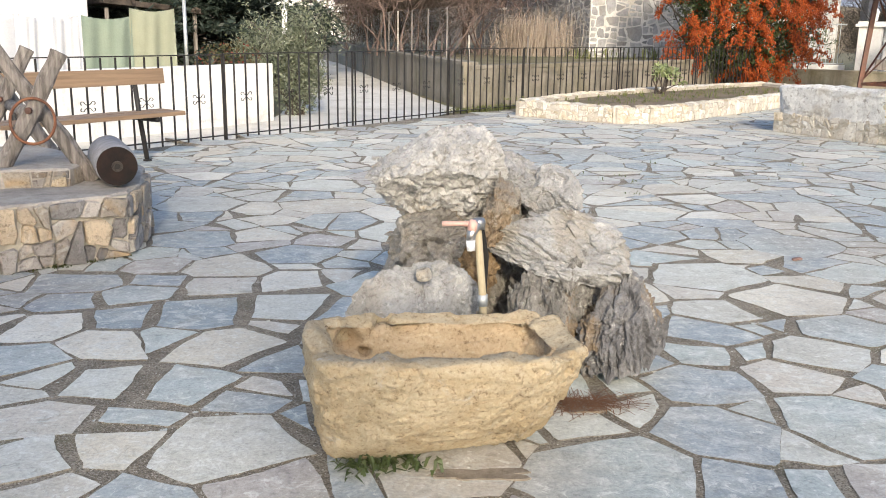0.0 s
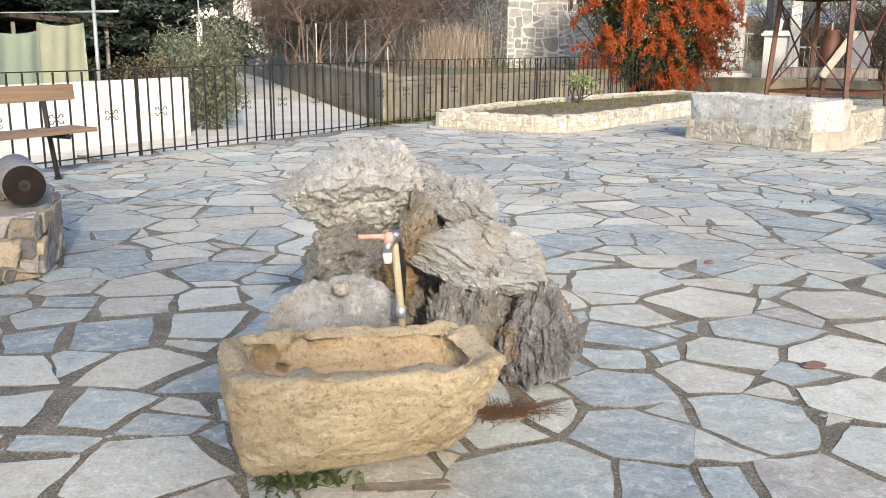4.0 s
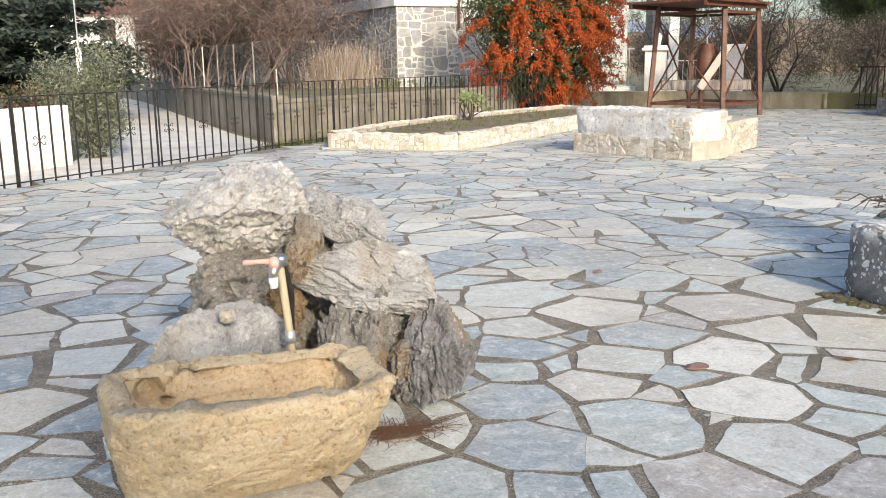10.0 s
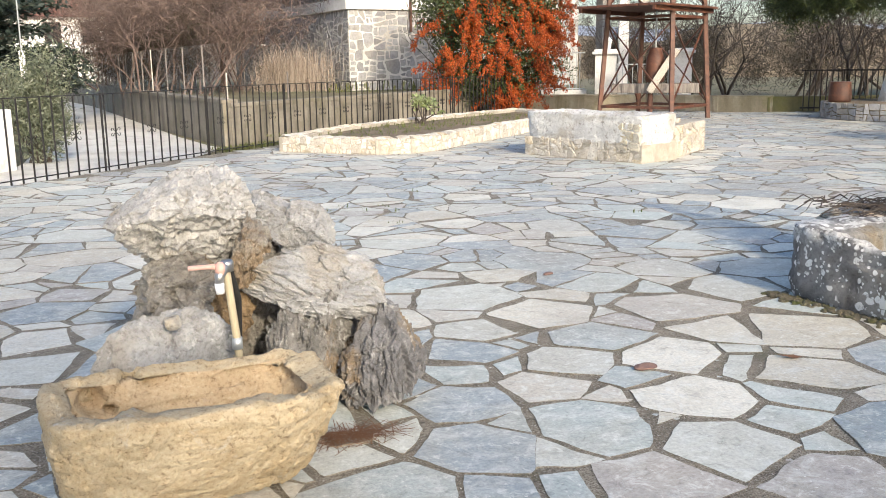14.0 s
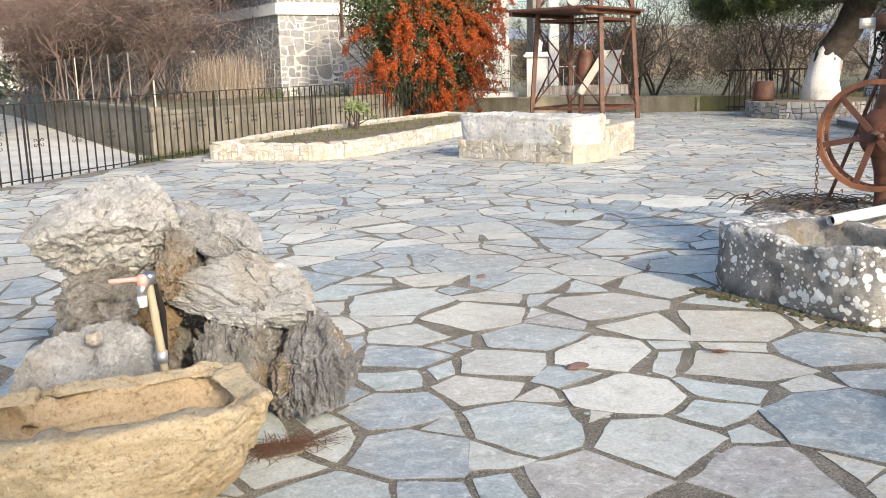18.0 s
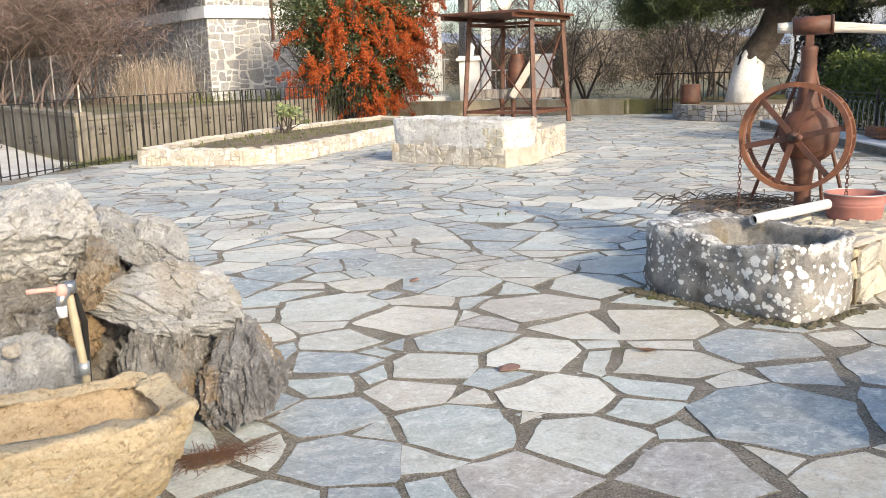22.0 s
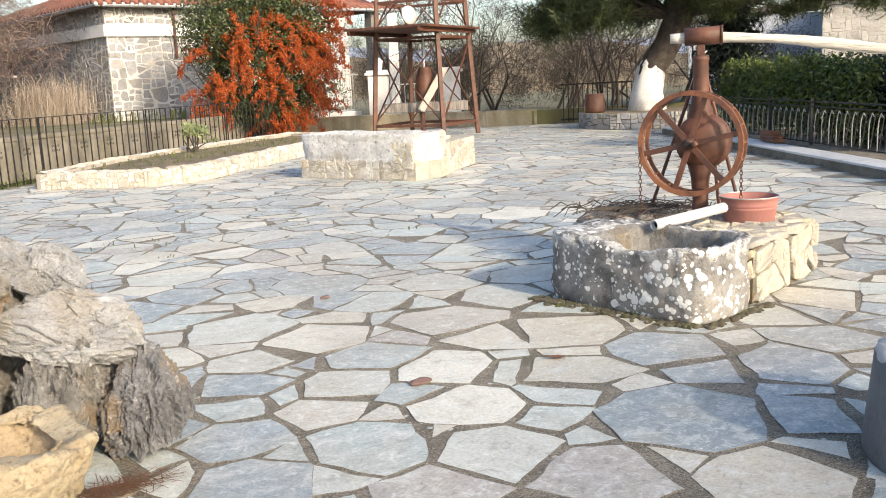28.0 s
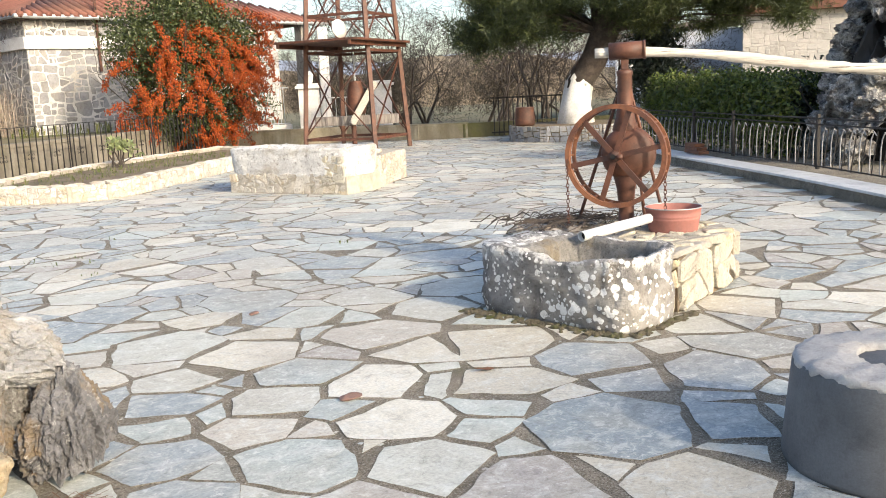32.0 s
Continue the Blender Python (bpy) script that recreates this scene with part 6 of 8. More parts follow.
# ---- plants ----
def leaf_cloud(spots, per, spread, length, width, seed, droop=0.0, flat=0.0):
    """Many small pointed leaves round the spots: vertices and faces."""
    rnd = np.random.default_rng(seed)
    spots = np.array(spots, float)
    n = len(spots) * per
    c = np.repeat(spots, per, 0) + rnd.normal(0, 1, (n, 3)) * np.array(spread)
    d = rnd.normal(0, 1, (n, 3))
    d[:, 2] = d[:, 2] * (1 - flat) - droop
    d /= np.linalg.norm(d, axis=1, keepdims=True)
    s = np.cross(d, rnd.normal(0, 1, (n, 3)))
    s /= np.linalg.norm(s, axis=1, keepdims=True)
    L = length * rnd.uniform(0.6, 1.3, (n, 1))
    w = width * rnd.uniform(0.6, 1.3, (n, 1)) / 2
    v = np.stack([c - d * L / 2, c + s * w, c + d * L / 2, c - s * w], 1).reshape(-1, 3)
    return v.tolist(), (np.arange(n)[:, None] * 4 + np.arange(4)).tolist()


def beads(spots, per, spread, size, seed, drop=1.6):
    """Small closed drops of fruit, eight faces each."""
    rnd = np.random.default_rng(seed)
    spots = np.array(spots, float)
    n = len(spots) * per
    c = np.repeat(spots, per, 0) + rnd.normal(0, 1, (n, 3)) * np.array(spread)
    r = size * rnd.uniform(0.6, 1.3, (n, 1))
    off = np.array([(1, 0, 0), (0, 1, 0), (-1, 0, 0), (0, -1, 0), (0, 0, drop), (0, 0, -drop)], float)
    v = (c[:, None] + r[:, None] * off).reshape(-1, 3)
    f = np.array([(0, 1, 4), (1, 2, 4), (2, 3, 4), (3, 0, 4), (1, 0, 5), (2, 1, 5), (3, 2, 5), (0, 3, 5)])
    return v.tolist(), (np.arange(n)[:, None, None] * 6 + f).reshape(-1, 3).tolist()


def branches(base, way, length, radius, depth, seed, spread=0.6, split=3, up=0.15, sides=5, bm=None, tips=None, rnd=None, steps=4):
    """A branching stem of tapered tubes; the tips are collected."""
    bm = bm or bmesh.new()
    rnd = rnd or random.Random(seed)
    p, d = Vector(base), Vector(way).normalized()
    pts, rad = [p.copy()], [radius]
    for k in range(steps):
        d = (d + Vector((rnd.gauss(0, 0.14), rnd.gauss(0, 0.14), rnd.gauss(0, 0.10) + up * 0.3))).normalized()
        p = p + d * length / steps
        pts.append(p.copy())
        rad.append(radius * (1 - 0.5 * (k + 1) / steps))
    tube(pts, rad, max(3, sides), bm, depth == 0)
    if depth == 0:
        if tips is not None:
            tips.append(tuple(p))
        return bm
    for k in range(split):
        a = Vector((rnd.gauss(0, 1), rnd.gauss(0, 1), rnd.gauss(0, 0.6) + up)).normalized()
        at = pts[-1] if k == 0 else pts[rnd.randrange(2, len(pts))]
        branches(at, d + a * spread * rnd.uniform(0.7, 1.4), length * rnd.uniform(0.55, 0.8), rad[-1] * 0.85, depth - 1, 0, spread, split, up, sides - 1, bm, tips, rnd, steps)
    return bm


def blob_points(n, centre, size, seed, shell=0.5, low=None):
    """Points in a lumpy ellipsoid, thicker towards its skin."""
    rnd = random.Random(seed)
    out = []
    while len(out) < n:
        d = Vector((rnd.gauss(0, 1), rnd.gauss(0, 1), rnd.gauss(0, 1))).normalized()
        r = shell + (1 - shell) * rnd.random() ** 0.5
        r *= 0.85 + 0.35 * noise.noise(d * 2.3 + Vector((seed, 0, 0)))
        p = Vector((centre[0] + d.x * r * size[0], centre[1] + d.y * r * size[1], centre[2] + d.z * r * size[2]))
        if low is None or p.z > low:
            out.append(tuple(p))
    return out


# orange-berried bush hanging over the terrace wall
def berry_bush():
    th = thing("firethorn_bush", "large bush covered in orange berries over dark leaves", "bush", (7.45, 22.2, 0.0))
    stems = bmesh.new()
    rnd = random.Random(2)
    for k in range(9):
        branches((rnd.gauss(0, 0.25), rnd.gauss(0.3, 0.2), 0.0), (rnd.gauss(0, 0.5), rnd.gauss(0, 0.4), 1), 1.7, 0.05, 2, 0, 0.6, 3, 0.2, 5, stems, None, random.Random(k))
    part("stem", stems, M_BARK, th)
    shape = ((0.1, -0.05, 1.7, 1.75, 0.95, 1.75), (-0.75, -0.1, 2.75, 1.25, 0.8, 1.15), (0.95, -0.1, 2.7, 1.15, 0.8, 1.0), (0.15, 0.0, 3.35, 0.9, 0.7, 0.85))
    leaf = []
    for k, (x, y, z, a, b, c) in enumerate(shape):
        leaf += blob_points(620 if k == 0 else 330, (x, y, z), (a, b, c), 4 + k, 0.3, 0.15)
    leaf = [p for p in leaf if noise.noise(Vector(p) * 1.7 + Vector((5, 0, 0))) > -0.5]
    part("foliage", leaf_cloud(leaf, 24, (0.15, 0.15, 0.15), 0.095, 0.045, 5), M_PYRLEAF, th, "small dark green leaves")
    sprays, twigs_out = [], bmesh.new()
    starts = []
    for k, (x, y, z, a, b, c) in enumerate(shape):
        starts += blob_points(400 if k == 0 else (70, 85, 50)[k - 1], (x, y, z), (a * 1.02, b * 1.05, c), 30 + k, 0.75, 0.25)
    for x, y, z in starts:
        if noise.noise(Vector((x * 1.05, y * 1.05, z * 0.95 + 9))) > 0.14 or rnd.random() < (z - 1.5) * 0.42 - x * 0.35:
            continue
        out = Vector((x * 0.6 + rnd.gauss(0, 0.5), y - 0.35 + rnd.gauss(0, 0.4), rnd.gauss(0.25, 0.45))).normalized()
        L, p = rnd.uniform(0.35, 0.95), Vector((x, y, z))
        n = int(L / 0.045)
        line_pts = [p.copy()]
        for i in range(n):
            f = i / n
            out = (out + Vector((0, 0, -0.10))).normalized()
            p = p + out * 0.045
            if p.z < 0.06:
                break
            line_pts.append(p.copy())
            for _ in range(rnd.randint(1, 3)):
                w = 0.055 * (1.05 - 0.6 * f)
                sprays.append((p.x + rnd.gauss(0, w), p.y + rnd.gauss(0, w), p.z + rnd.gauss(0, w)))
        if len(line_pts) > 2:
            tube(line_pts[::2] if len(line_pts) > 5 else line_pts, 0.006, 3, twigs_out, False)
    tagged(part("twig", twigs_out, M_BARK, th), kind="stuff")
    part("fruit", beads(sprays, 4, (0.026, 0.026, 0.03), 0.019, 3, 1.2), M_BERRY, th, "drooping sprays of bright orange berries")


berry_bush()


# silvery bush beyond the fence
def olive_bush():
    at = (-1.95, 14.55, -0.04)
    th = thing("olive_bush", "silvery green olive shrub beside the lane", "bush", at)
    st, tips = bmesh.new(), []
    for k in range(13):
        r = random.Random(k + 40)
        branches((r.gauss(0, 0.08), r.gauss(0, 0.08), 0), (r.gauss(0, 0.35), r.gauss(0, 0.35), 1), 0.75, 0.022, 2, 0, 0.5, 3, 0.35, 5, st, tips, r)
    part("stem", st, M_BARKGREY, th)
    pts = tips + blob_points(420, (0.0, 0.0, 0.72), (0.52, 0.48, 0.74), 12, 0.3, 0.08)
    part("foliage", leaf_cloud(pts, 22, (0.07, 0.07, 0.10), 0.075, 0.02, 15, -0.5), M_OLIVE, th, "narrow grey-green leaves")
    th2 = thing("olive_bush", "silvery green shrub behind the white wall", "bush", (-3.1, 16.7, 0.0))
    pts = blob_points(90, (0.25, 0, 0.8), (0.5, 0.4, 0.5), 17, 0.3, 0.3)
    part("stem", branches((0.0, 0, 0), (0, 0, 1), 0.8, 0.05, 2, 3, 0.9, 3, 0.3), M_BARKGREY, th2)
    part("foliage", leaf_cloud(pts, 24, (0.09, 0.09, 0.12), 0.09, 0.02, 16, -0.6), M_OLIVE, th2, "narrow grey-green leaves")


olive_bush()


def fir_tree(at, height, radius, seed, label):
    th = thing("fir_tree", label, "tree", at)
    rnd = random.Random(seed)
    part("trunk", tube([(0, 0, 0), (0, 0, height * 0.5), (0.05, 0, height)], [0.2, 0.13, 0.02], 8), M_BARK, th)
    limbs, spots = bmesh.new(), []
    z = 0.5
    while z < height * 0.98:
        r = radius * (1 - z / height) ** 0.75
        for k in range(9):
            a = rnd.uniform(0, 6.283)
            L = r * rnd.uniform(0.7, 1.1)
            tip = (L * math.cos(a), L * math.sin(a), z - 0.1 * L + 0.15 * L)
            tube([(0, 0, z), (tip[0] * 0.5, tip[1] * 0.5, z - 0.06 * L), tip], [0.03, 0.02, 0.006], 4, limbs, False)
            m = max(3, int(L / 0.14))
            for j in range(m):
                f = 0.25 + 0.75 * j / m
                side = rnd.gauss(0, 0.16) * (1.2 - f) * L
                spots.append((tip[0] * f - math.sin(a) * side, tip[1] * f + math.cos(a) * side, z + (tip[2] - z) * f - rnd.uniform(0, 0.12)))
        z += 0.24
    part("limb", limbs, M_BARK, th)
    part("foliage", leaf_cloud(spots, 16, (0.13, 0.13, 0.07), 0.22, 0.07, seed, 0.15, 0.5), M_CONIFER, th, "dark blue-green needles")


fir_tree((-5.0, 24.0, 0), 8.5, 3.2, 3, "dark dense fir tree behind the white wall")
fir_tree((-8.4, 25.5, 0), 8.0, 3.0, 5, "dark dense fir tree beside the white house")


# pine with a whitewashed foot
def pine():
    P = Vector((15.3, 16.95, 0.35))
    th = thing("pine_tree", "leaning pine with a whitewashed trunk and a broad crown", "tree", tuple(P))
    rt = Vector((0.74, -0.67, 0))
    path = [Vector((0, 0, -0.1)), rt * 0.0 + Vector((0, 0, 0.45)), rt * 0.10 + Vector((0, 0, 0.95)), rt * 0.45 + Vector((0, 0, 1.5)), rt * 0.72 + Vector((0, 0, 2.1)), rt * 0.7 + Vector((0, 0, 3.2)), rt * 0.9 + Vector((0, 0, 4.6))]
    rad = [0.48, 0.36, 0.32, 0.31, 0.34, 0.29, 0.20]
    low = rough(tube(path[:3] + [path[2] + (path[3] - path[2]) * 0.15], [0.49, 0.37, 0.328, 0.322], 32), 0.03, 0.3, 2)
    for v in low.verts:
        if v.co.z > 0.98:
            v.co.z += 0.22 * noise.noise(Vector((v.co.x * 9, v.co.y * 9, 2))) - 0.04
    part("painted_trunk", low, M_LIME, th, "whitewashed lower trunk", smooth=True)
    part("trunk", rough(tube(path[1:], rad[1:], 20), 0.03, 0.3, 2), M_BARK, th, "", smooth=True)
    limbs, tips = bmesh.new(), []
    rnd = random.Random(7)
    targets = []
    for k in range(46):
        a = rnd.uniform(-0.5, 6.0)
        L = rnd.uniform(2.0, 5.2)
        side = max(math.cos(a) * L, -2.1 + rnd.uniform(0, 0.8))
        deep = math.sin(a) * L * 0.7
        z = rnd.uniform(2.2, 5.2) - 0.10 * abs(side)
        targets.append((side, deep, z))
    targets += [(-2.3, -0.6, 2.2), (-2.1, -0.8, 1.95), (-1.9, -1.2, 2.4), (3.4, -1.0, 2.8), (4.2, -1.2, 2.7), (2.4, -1.6, 2.8), (5.4, -1.0, 2.9), (6.2, -0.6, 2.9), (-1.6, -1.4, 2.9), (0.6, -1.8, 2.9), (1.6, -1.8, 2.6)]
    targets += [(rnd.uniform(-2.3, -0.2), rnd.uniform(-1.6, 0.6), rnd.uniform(1.95, 3.3)) for _ in range(26)]
    targets += [(rnd.uniform(-0.2, 5.6), rnd.uniform(-1.8, 0.6), rnd.uniform(2.8, 3.8)) for _ in range(30)]
    targets += [(rnd.uniform(0.8, 5.6), rnd.uniform(-1.2, 0.6), rnd.uniform(2.35, 3.0)) for _ in range(14)]
    fw = Vector((0.67, 0.74, 0))
    for side, deep, z in targets:
        q = rt * side + fw * deep + Vector((0, 0, z))
        s = path[5] if z > 2.8 else path[4]
        mid = (s + q) / 2 + Vector((0, 0, 0.25))
        tube([s, mid, q], [0.05, 0.03, 0.01], 5, limbs, False)
        for j in range(46):
            tips.append(tuple(q + Vector((rnd.gauss(0, 0.30), rnd.gauss(0, 0.30), rnd.gauss(0, 0.15)))))
    part("limb", limbs, M_BARK, th)
    # tufts of long needles
    g = np.random.default_rng(5)
    tips = np.array(tips)
    per = 32
    n = len(tips) * per
    c = np.repeat(tips, per, 0) + g.normal(0, 0.07, (n, 3))
    d = g.normal(0, 1, (n, 3)) + np.array((0, 0, 0.35))
    d /= np.linalg.norm(d, axis=1, keepdims=True)
    s = np.cross(d, g.normal(0, 1, (n, 3)))
    s /= np.linalg.norm(s, axis=1, keepdims=True)
    L, w = g.uniform(0.12, 0.24, (n, 1)), 0.009
    v = np.stack([c - s * w, c + s * w, c + d * L], 1).reshape(-1, 3)
    part("foliage", (v.tolist(), np.arange(n * 3).reshape(-1, 3).tolist()), M_PINE, th, "tufts of green needles")


pine()

# dark evergreen shrub behind the pine's foot
es = thing("evergreen_shrub", "tall dark evergreen shrub behind the whitewashed pine", "shrub", (17.6, 16.6, 0.0))
part("stem", branches((0, 0, 0), (0, 0, 1), 1.4, 0.06, 2, 31, 0.5, 4, 0.4), M_BARK, es)
part("foliage", leaf_cloud(blob_points(260, (0, 0, 1.75), (0.75, 0.75, 1.6), 77, 0.25, 0.2), 22, (0.14, 0.14, 0.16), 0.16, 0.06, 21), M_CONIFER, es, "very dark dense leaves")

# stone ring under the pine
ring = thing("tree_ring", "low dry-stone ring wall round the pine", "planter", (15.2, 16.9, 0))
part("core", lathe([(0, 0), (1.55, 0), (1.55, 0.36), (0, 0.36)], 28), M_SOIL, ring)
for k in range(20):
    a0, a1 = 2 * math.pi * k / 20, 2 * math.pi * (k + 1) / 20
    p, q = Vector((1.56 * math.cos(a0), 1.56 * math.sin(a0), 0)), Vector((1.56 * math.cos(a1), 1.56 * math.sin(a1), 0))
    if 2.2 < (a0 + 0.15) < 6.0:
        faced_wall("stone", ring, p, q - p, (q - p).length, 0.37, 0.15, M_WALLSTONE, 200 + k, 0.025, 0.008, False, None, 1.2)
barrel = thing("barrel", "small rusty metal drum on the stone ring", "barrel", (14.0, 17.3, 0.36))
part("body", lathe([(0, 0), (0.22, 0), (0.24, 0.05), (0.235, 0.2), (0.215, 0.42), (0.22, 0.44), (0, 0.44)], 20), M_RUST, barrel, "", smooth=True)


# clipped hedge behind the railing
def hedge():
    th = thing("hedge", "dense glossy green hedge behind the iron railing", "hedge", (11.9, 9.9, 0.1))
    along, across = Vector((0.47, 0.88, 0)), Vector((0.88, -0.47, 0))
    rnd = random.Random(3)
    st = bmesh.new()
    spots = []
    for k in range(14):
        o = along * (-1.6 + k * 0.42) + across * 0.7
        branches(tuple(o), (0, 0, 1), 0.6, 0.03, 2, 0, 0.6, 3, 0.4, 5, st, None, random.Random(k))
    for k in range(1500):
        u = rnd.uniform(-1.7, 4.4)
        top = 1.2 + 0.16 * noise.noise(Vector((u * 1.7, 0, 3))) + 0.08 * noise.noise(Vector((u * 6, 0, 3)))
        z = 0.05 + (top - 0.05) * (rnd.random() ** 0.6)
        w = 0.45 * math.sqrt(max(0.05, 1 - (z / (top + 0.2)) ** 3))
        v = rnd.choice((-1, -1, -1, 1)) * w * rnd.uniform(0.6, 1.0)
        spots.append(tuple(along * u + across * (0.75 + v) + Vector((0, 0, z))))
    part("stem", st, M_BARK, th)
    part("foliage", leaf_cloud(spots, 16, (0.08, 0.08, 0.08), 0.085, 0.04, 8, -0.3), M_HEDGE, th, "small shiny leaves")


hedge()


es = thing("evergreen_shrub", "low dark evergreen shrub between hedge and rockery", "shrub", (12.55, 8.45, 0.1))
part("stem", branches((0, 0, 0), (0, 0, 1), 0.6, 0.04, 2, 33, 0.5, 4, 0.4), M_BARK, es)
part("foliage", leaf_cloud(blob_points(170, (0, 0, 0.65), (0.75, 0.6, 0.75), 79, 0.25, 0.05), 22, (0.11, 0.11, 0.11), 0.10, 0.05, 23), M_CONIFER, es, "very dark dense leaves")


# rockery of pale boulders at the ledge
def rockery():
    th = thing("rockery", "tall heap of weathered grey boulders behind the railing", "rockery", (12.5, 6.85, 0.1))
    rnd = random.Random(12)
    lumps = []
    for k in range(30):
        w = rnd.uniform(0.17, 0.36)
        lumps.append((mesh_of(broken_rock((w, w * rnd.uniform(0.7, 1), w * rnd.uniform(0.65, 0.95)), 300 + k, 9, 4, 0.20, 0.14, 0.14), M_ROCKERY), w))
    for k in range(165):
        z = rnd.random() ** 0.9 * 3.1
        r = 1.38 * (1 - z / 5.2)
        a = rnd.uniform(0, 6.283)
        me, w = rnd.choice(lumps)
        part("boulder", me, M_ROCKERY, th, "", (r * math.cos(a), r * math.sin(a), max(z, w * 0.5)), (rnd.uniform(-30, 30), rnd.uniform(-30, 30), rnd.uniform(0, 360)))
    # solid core; its black colour stands for the shade between the boulders
    part("core", boulder((1.0, 1.0, 1.9), 7, 8, 5, 0.12, 0.12), M_DARK, th, "black core coloured as shade between the boulders", (0, 0, 1.0))


rockery()


def thicket(name, label, at, n, height, spread, seed, mat, depth=3, split=3, radius=0.035, cat="shrub"):
    th = thing(name, label, cat, at)
    bm, tips = bmesh.new(), []
    r = random.Random(seed)
    for k in range(n):
        x, y = r.uniform(-1, 1) * spread[0], r.uniform(-1, 1) * spread[1]
        branches((x, y, 0), (r.gauss(0, 0.45), r.gauss(0, 0.45), 1), height * r.uniform(0.3, 0.5), radius, depth, 0, 0.9, split, 0.12, 5, bm, tips, r, 3)
    part("branchwork", bm, mat, th)
    tagged(part("twigwork", leaf_cloud(tips, 5, (0.22, 0.22, 0.2), 0.55, 0.014, seed), mat, th, "haze of fine bare twigs"), kind="stuff")


# bare reddish shrubs on the terrace
for k, (x, y, h) in enumerate(((-0.6, 27.0, 4.2), (0.9, 29.0, 4.6), (-1.6, 31.5, 5.0), (0.2, 33.0, 5.0), (-2.6, 37.0, 5.5), (1.4, 26.5, 3.6), (-0.2, 24.6, 3.0))):
    thicket("bare_shrub", "leafless reddish-brown shrub on the terrace", (x, y, 0.6), 9, h, (1.0, 1.0), 20 + k, M_BARKRED, 4, 3, 0.03)
for k, (x, y, h) in enumerate(((14.4, 26.0, 4.0), (16.2, 25.2, 4.2), (18.2, 24.2, 4.2), (20.2, 23.2, 4.0), (17.4, 28.0, 5.0), (20.5, 27.0, 5.0), (22.5, 25.0, 4.6), (15.0, 30.0, 5.5), (23.5, 22.0, 4.2), (19.0, 32.0, 6.0), (24.0, 29.0, 6.0))):
    thicket("bare_tree", "leafless grey orchard tree beyond the low wall", (x, y, 0.0), 3, h, (0.5, 0.5), 60 + k, M_BARKGREY, 4, 3, 0.06, "tree")
for k, (x, y) in enumerate(((17.0, 20.6), (19.0, 19.8))):
    thicket("fruit_tree", "small pruned leafless fruit tree", (x, y, 0.0), 1, 3.2, (0.1, 0.1), 90 + k, M_BARK, 3, 4, 0.07, "tree")

# dry reeds against the house
blades(1500, lambda r: (r.gauss(3.1, 0.5), r.gauss(26.2, 0.5)), 1.6, 0.008, M_DRYGRASS, "dry_reeds", "tall dry straw-coloured reeds on the terrace", "reeds", 31, 0.45, 0.6)
blades(50, lambda r: (r.choice((4.2, 5.6, 6.1)) + r.gauss(0, 0.35), r.gauss(24.3, 0.25)), 0.4, 0.03, M_GRASS, "terrace_weeds", "green weeds on the terrace edge", "weeds", 32, 0.5, 0.6, None, 2)
blades(380, lambda r: (lambda f, w: (1.9 + 5.4 * f + w * 0.7, 14.7 + 4.4 * f - w * 0.7))(r.random(), r.uniform(-0.9, 0.9)), 0.10, 0.012, M_GRASS, "planter_grass", "sparse grass and weeds in the planter", "grass", 33, 0.7, 0.17, None, 3)
blades(420, lambda r: (lambda f: (1.1 * f + 0.6 + r.gauss(0, 0.15), 1.3 * f + 14.9 + r.gauss(0, 0.12)))(r.random()), 0.12, 0.012, M_GRASS, "fence_grass", "grass along the foot of the fence", "grass", 34, 0.7, -0.02, None, 2)
blades(14, lambda r: (r.choice((1.55, 1.8, 2.3, 3.6, 0.6, 2.9, 3.9)) + r.gauss(0, 0.18), r.choice((8.0, 7.1, 9.2, 8.4, 7.5, 6.3)) + r.gauss(0, 0.12)), 0.06, 0.008, M_GRASS, "joint_grass", "small grass tufts in the paving joints", "grass", 36, 0.7, -0.005, None, 6)

# pale-leaved plant in the planter
suc = thing("potted_plant", "pale green leafy plant at the planter's back edge", "plant", (4.5, 17.3, 0.17))
st, tips = bmesh.new(), []
for k in range(7):
    r = random.Random(70 + k)
    branches((r.gauss(0, 0.05), r.gauss(0, 0.05), 0), (r.gauss(0, 0.5), r.gauss(0, 0.3), 1), 0.3, 0.02, 1, 0, 0.6, 2, 0.3, 6, st, tips, r, 3)
part("stem", st, M_BARKGREY, suc)
part("leaves", leaf_cloud(tips, 13, (0.05, 0.05, 0.04), 0.10, 0.055, 4, -0.3), M_SUCC, suc, "rosettes of pale green leaves")



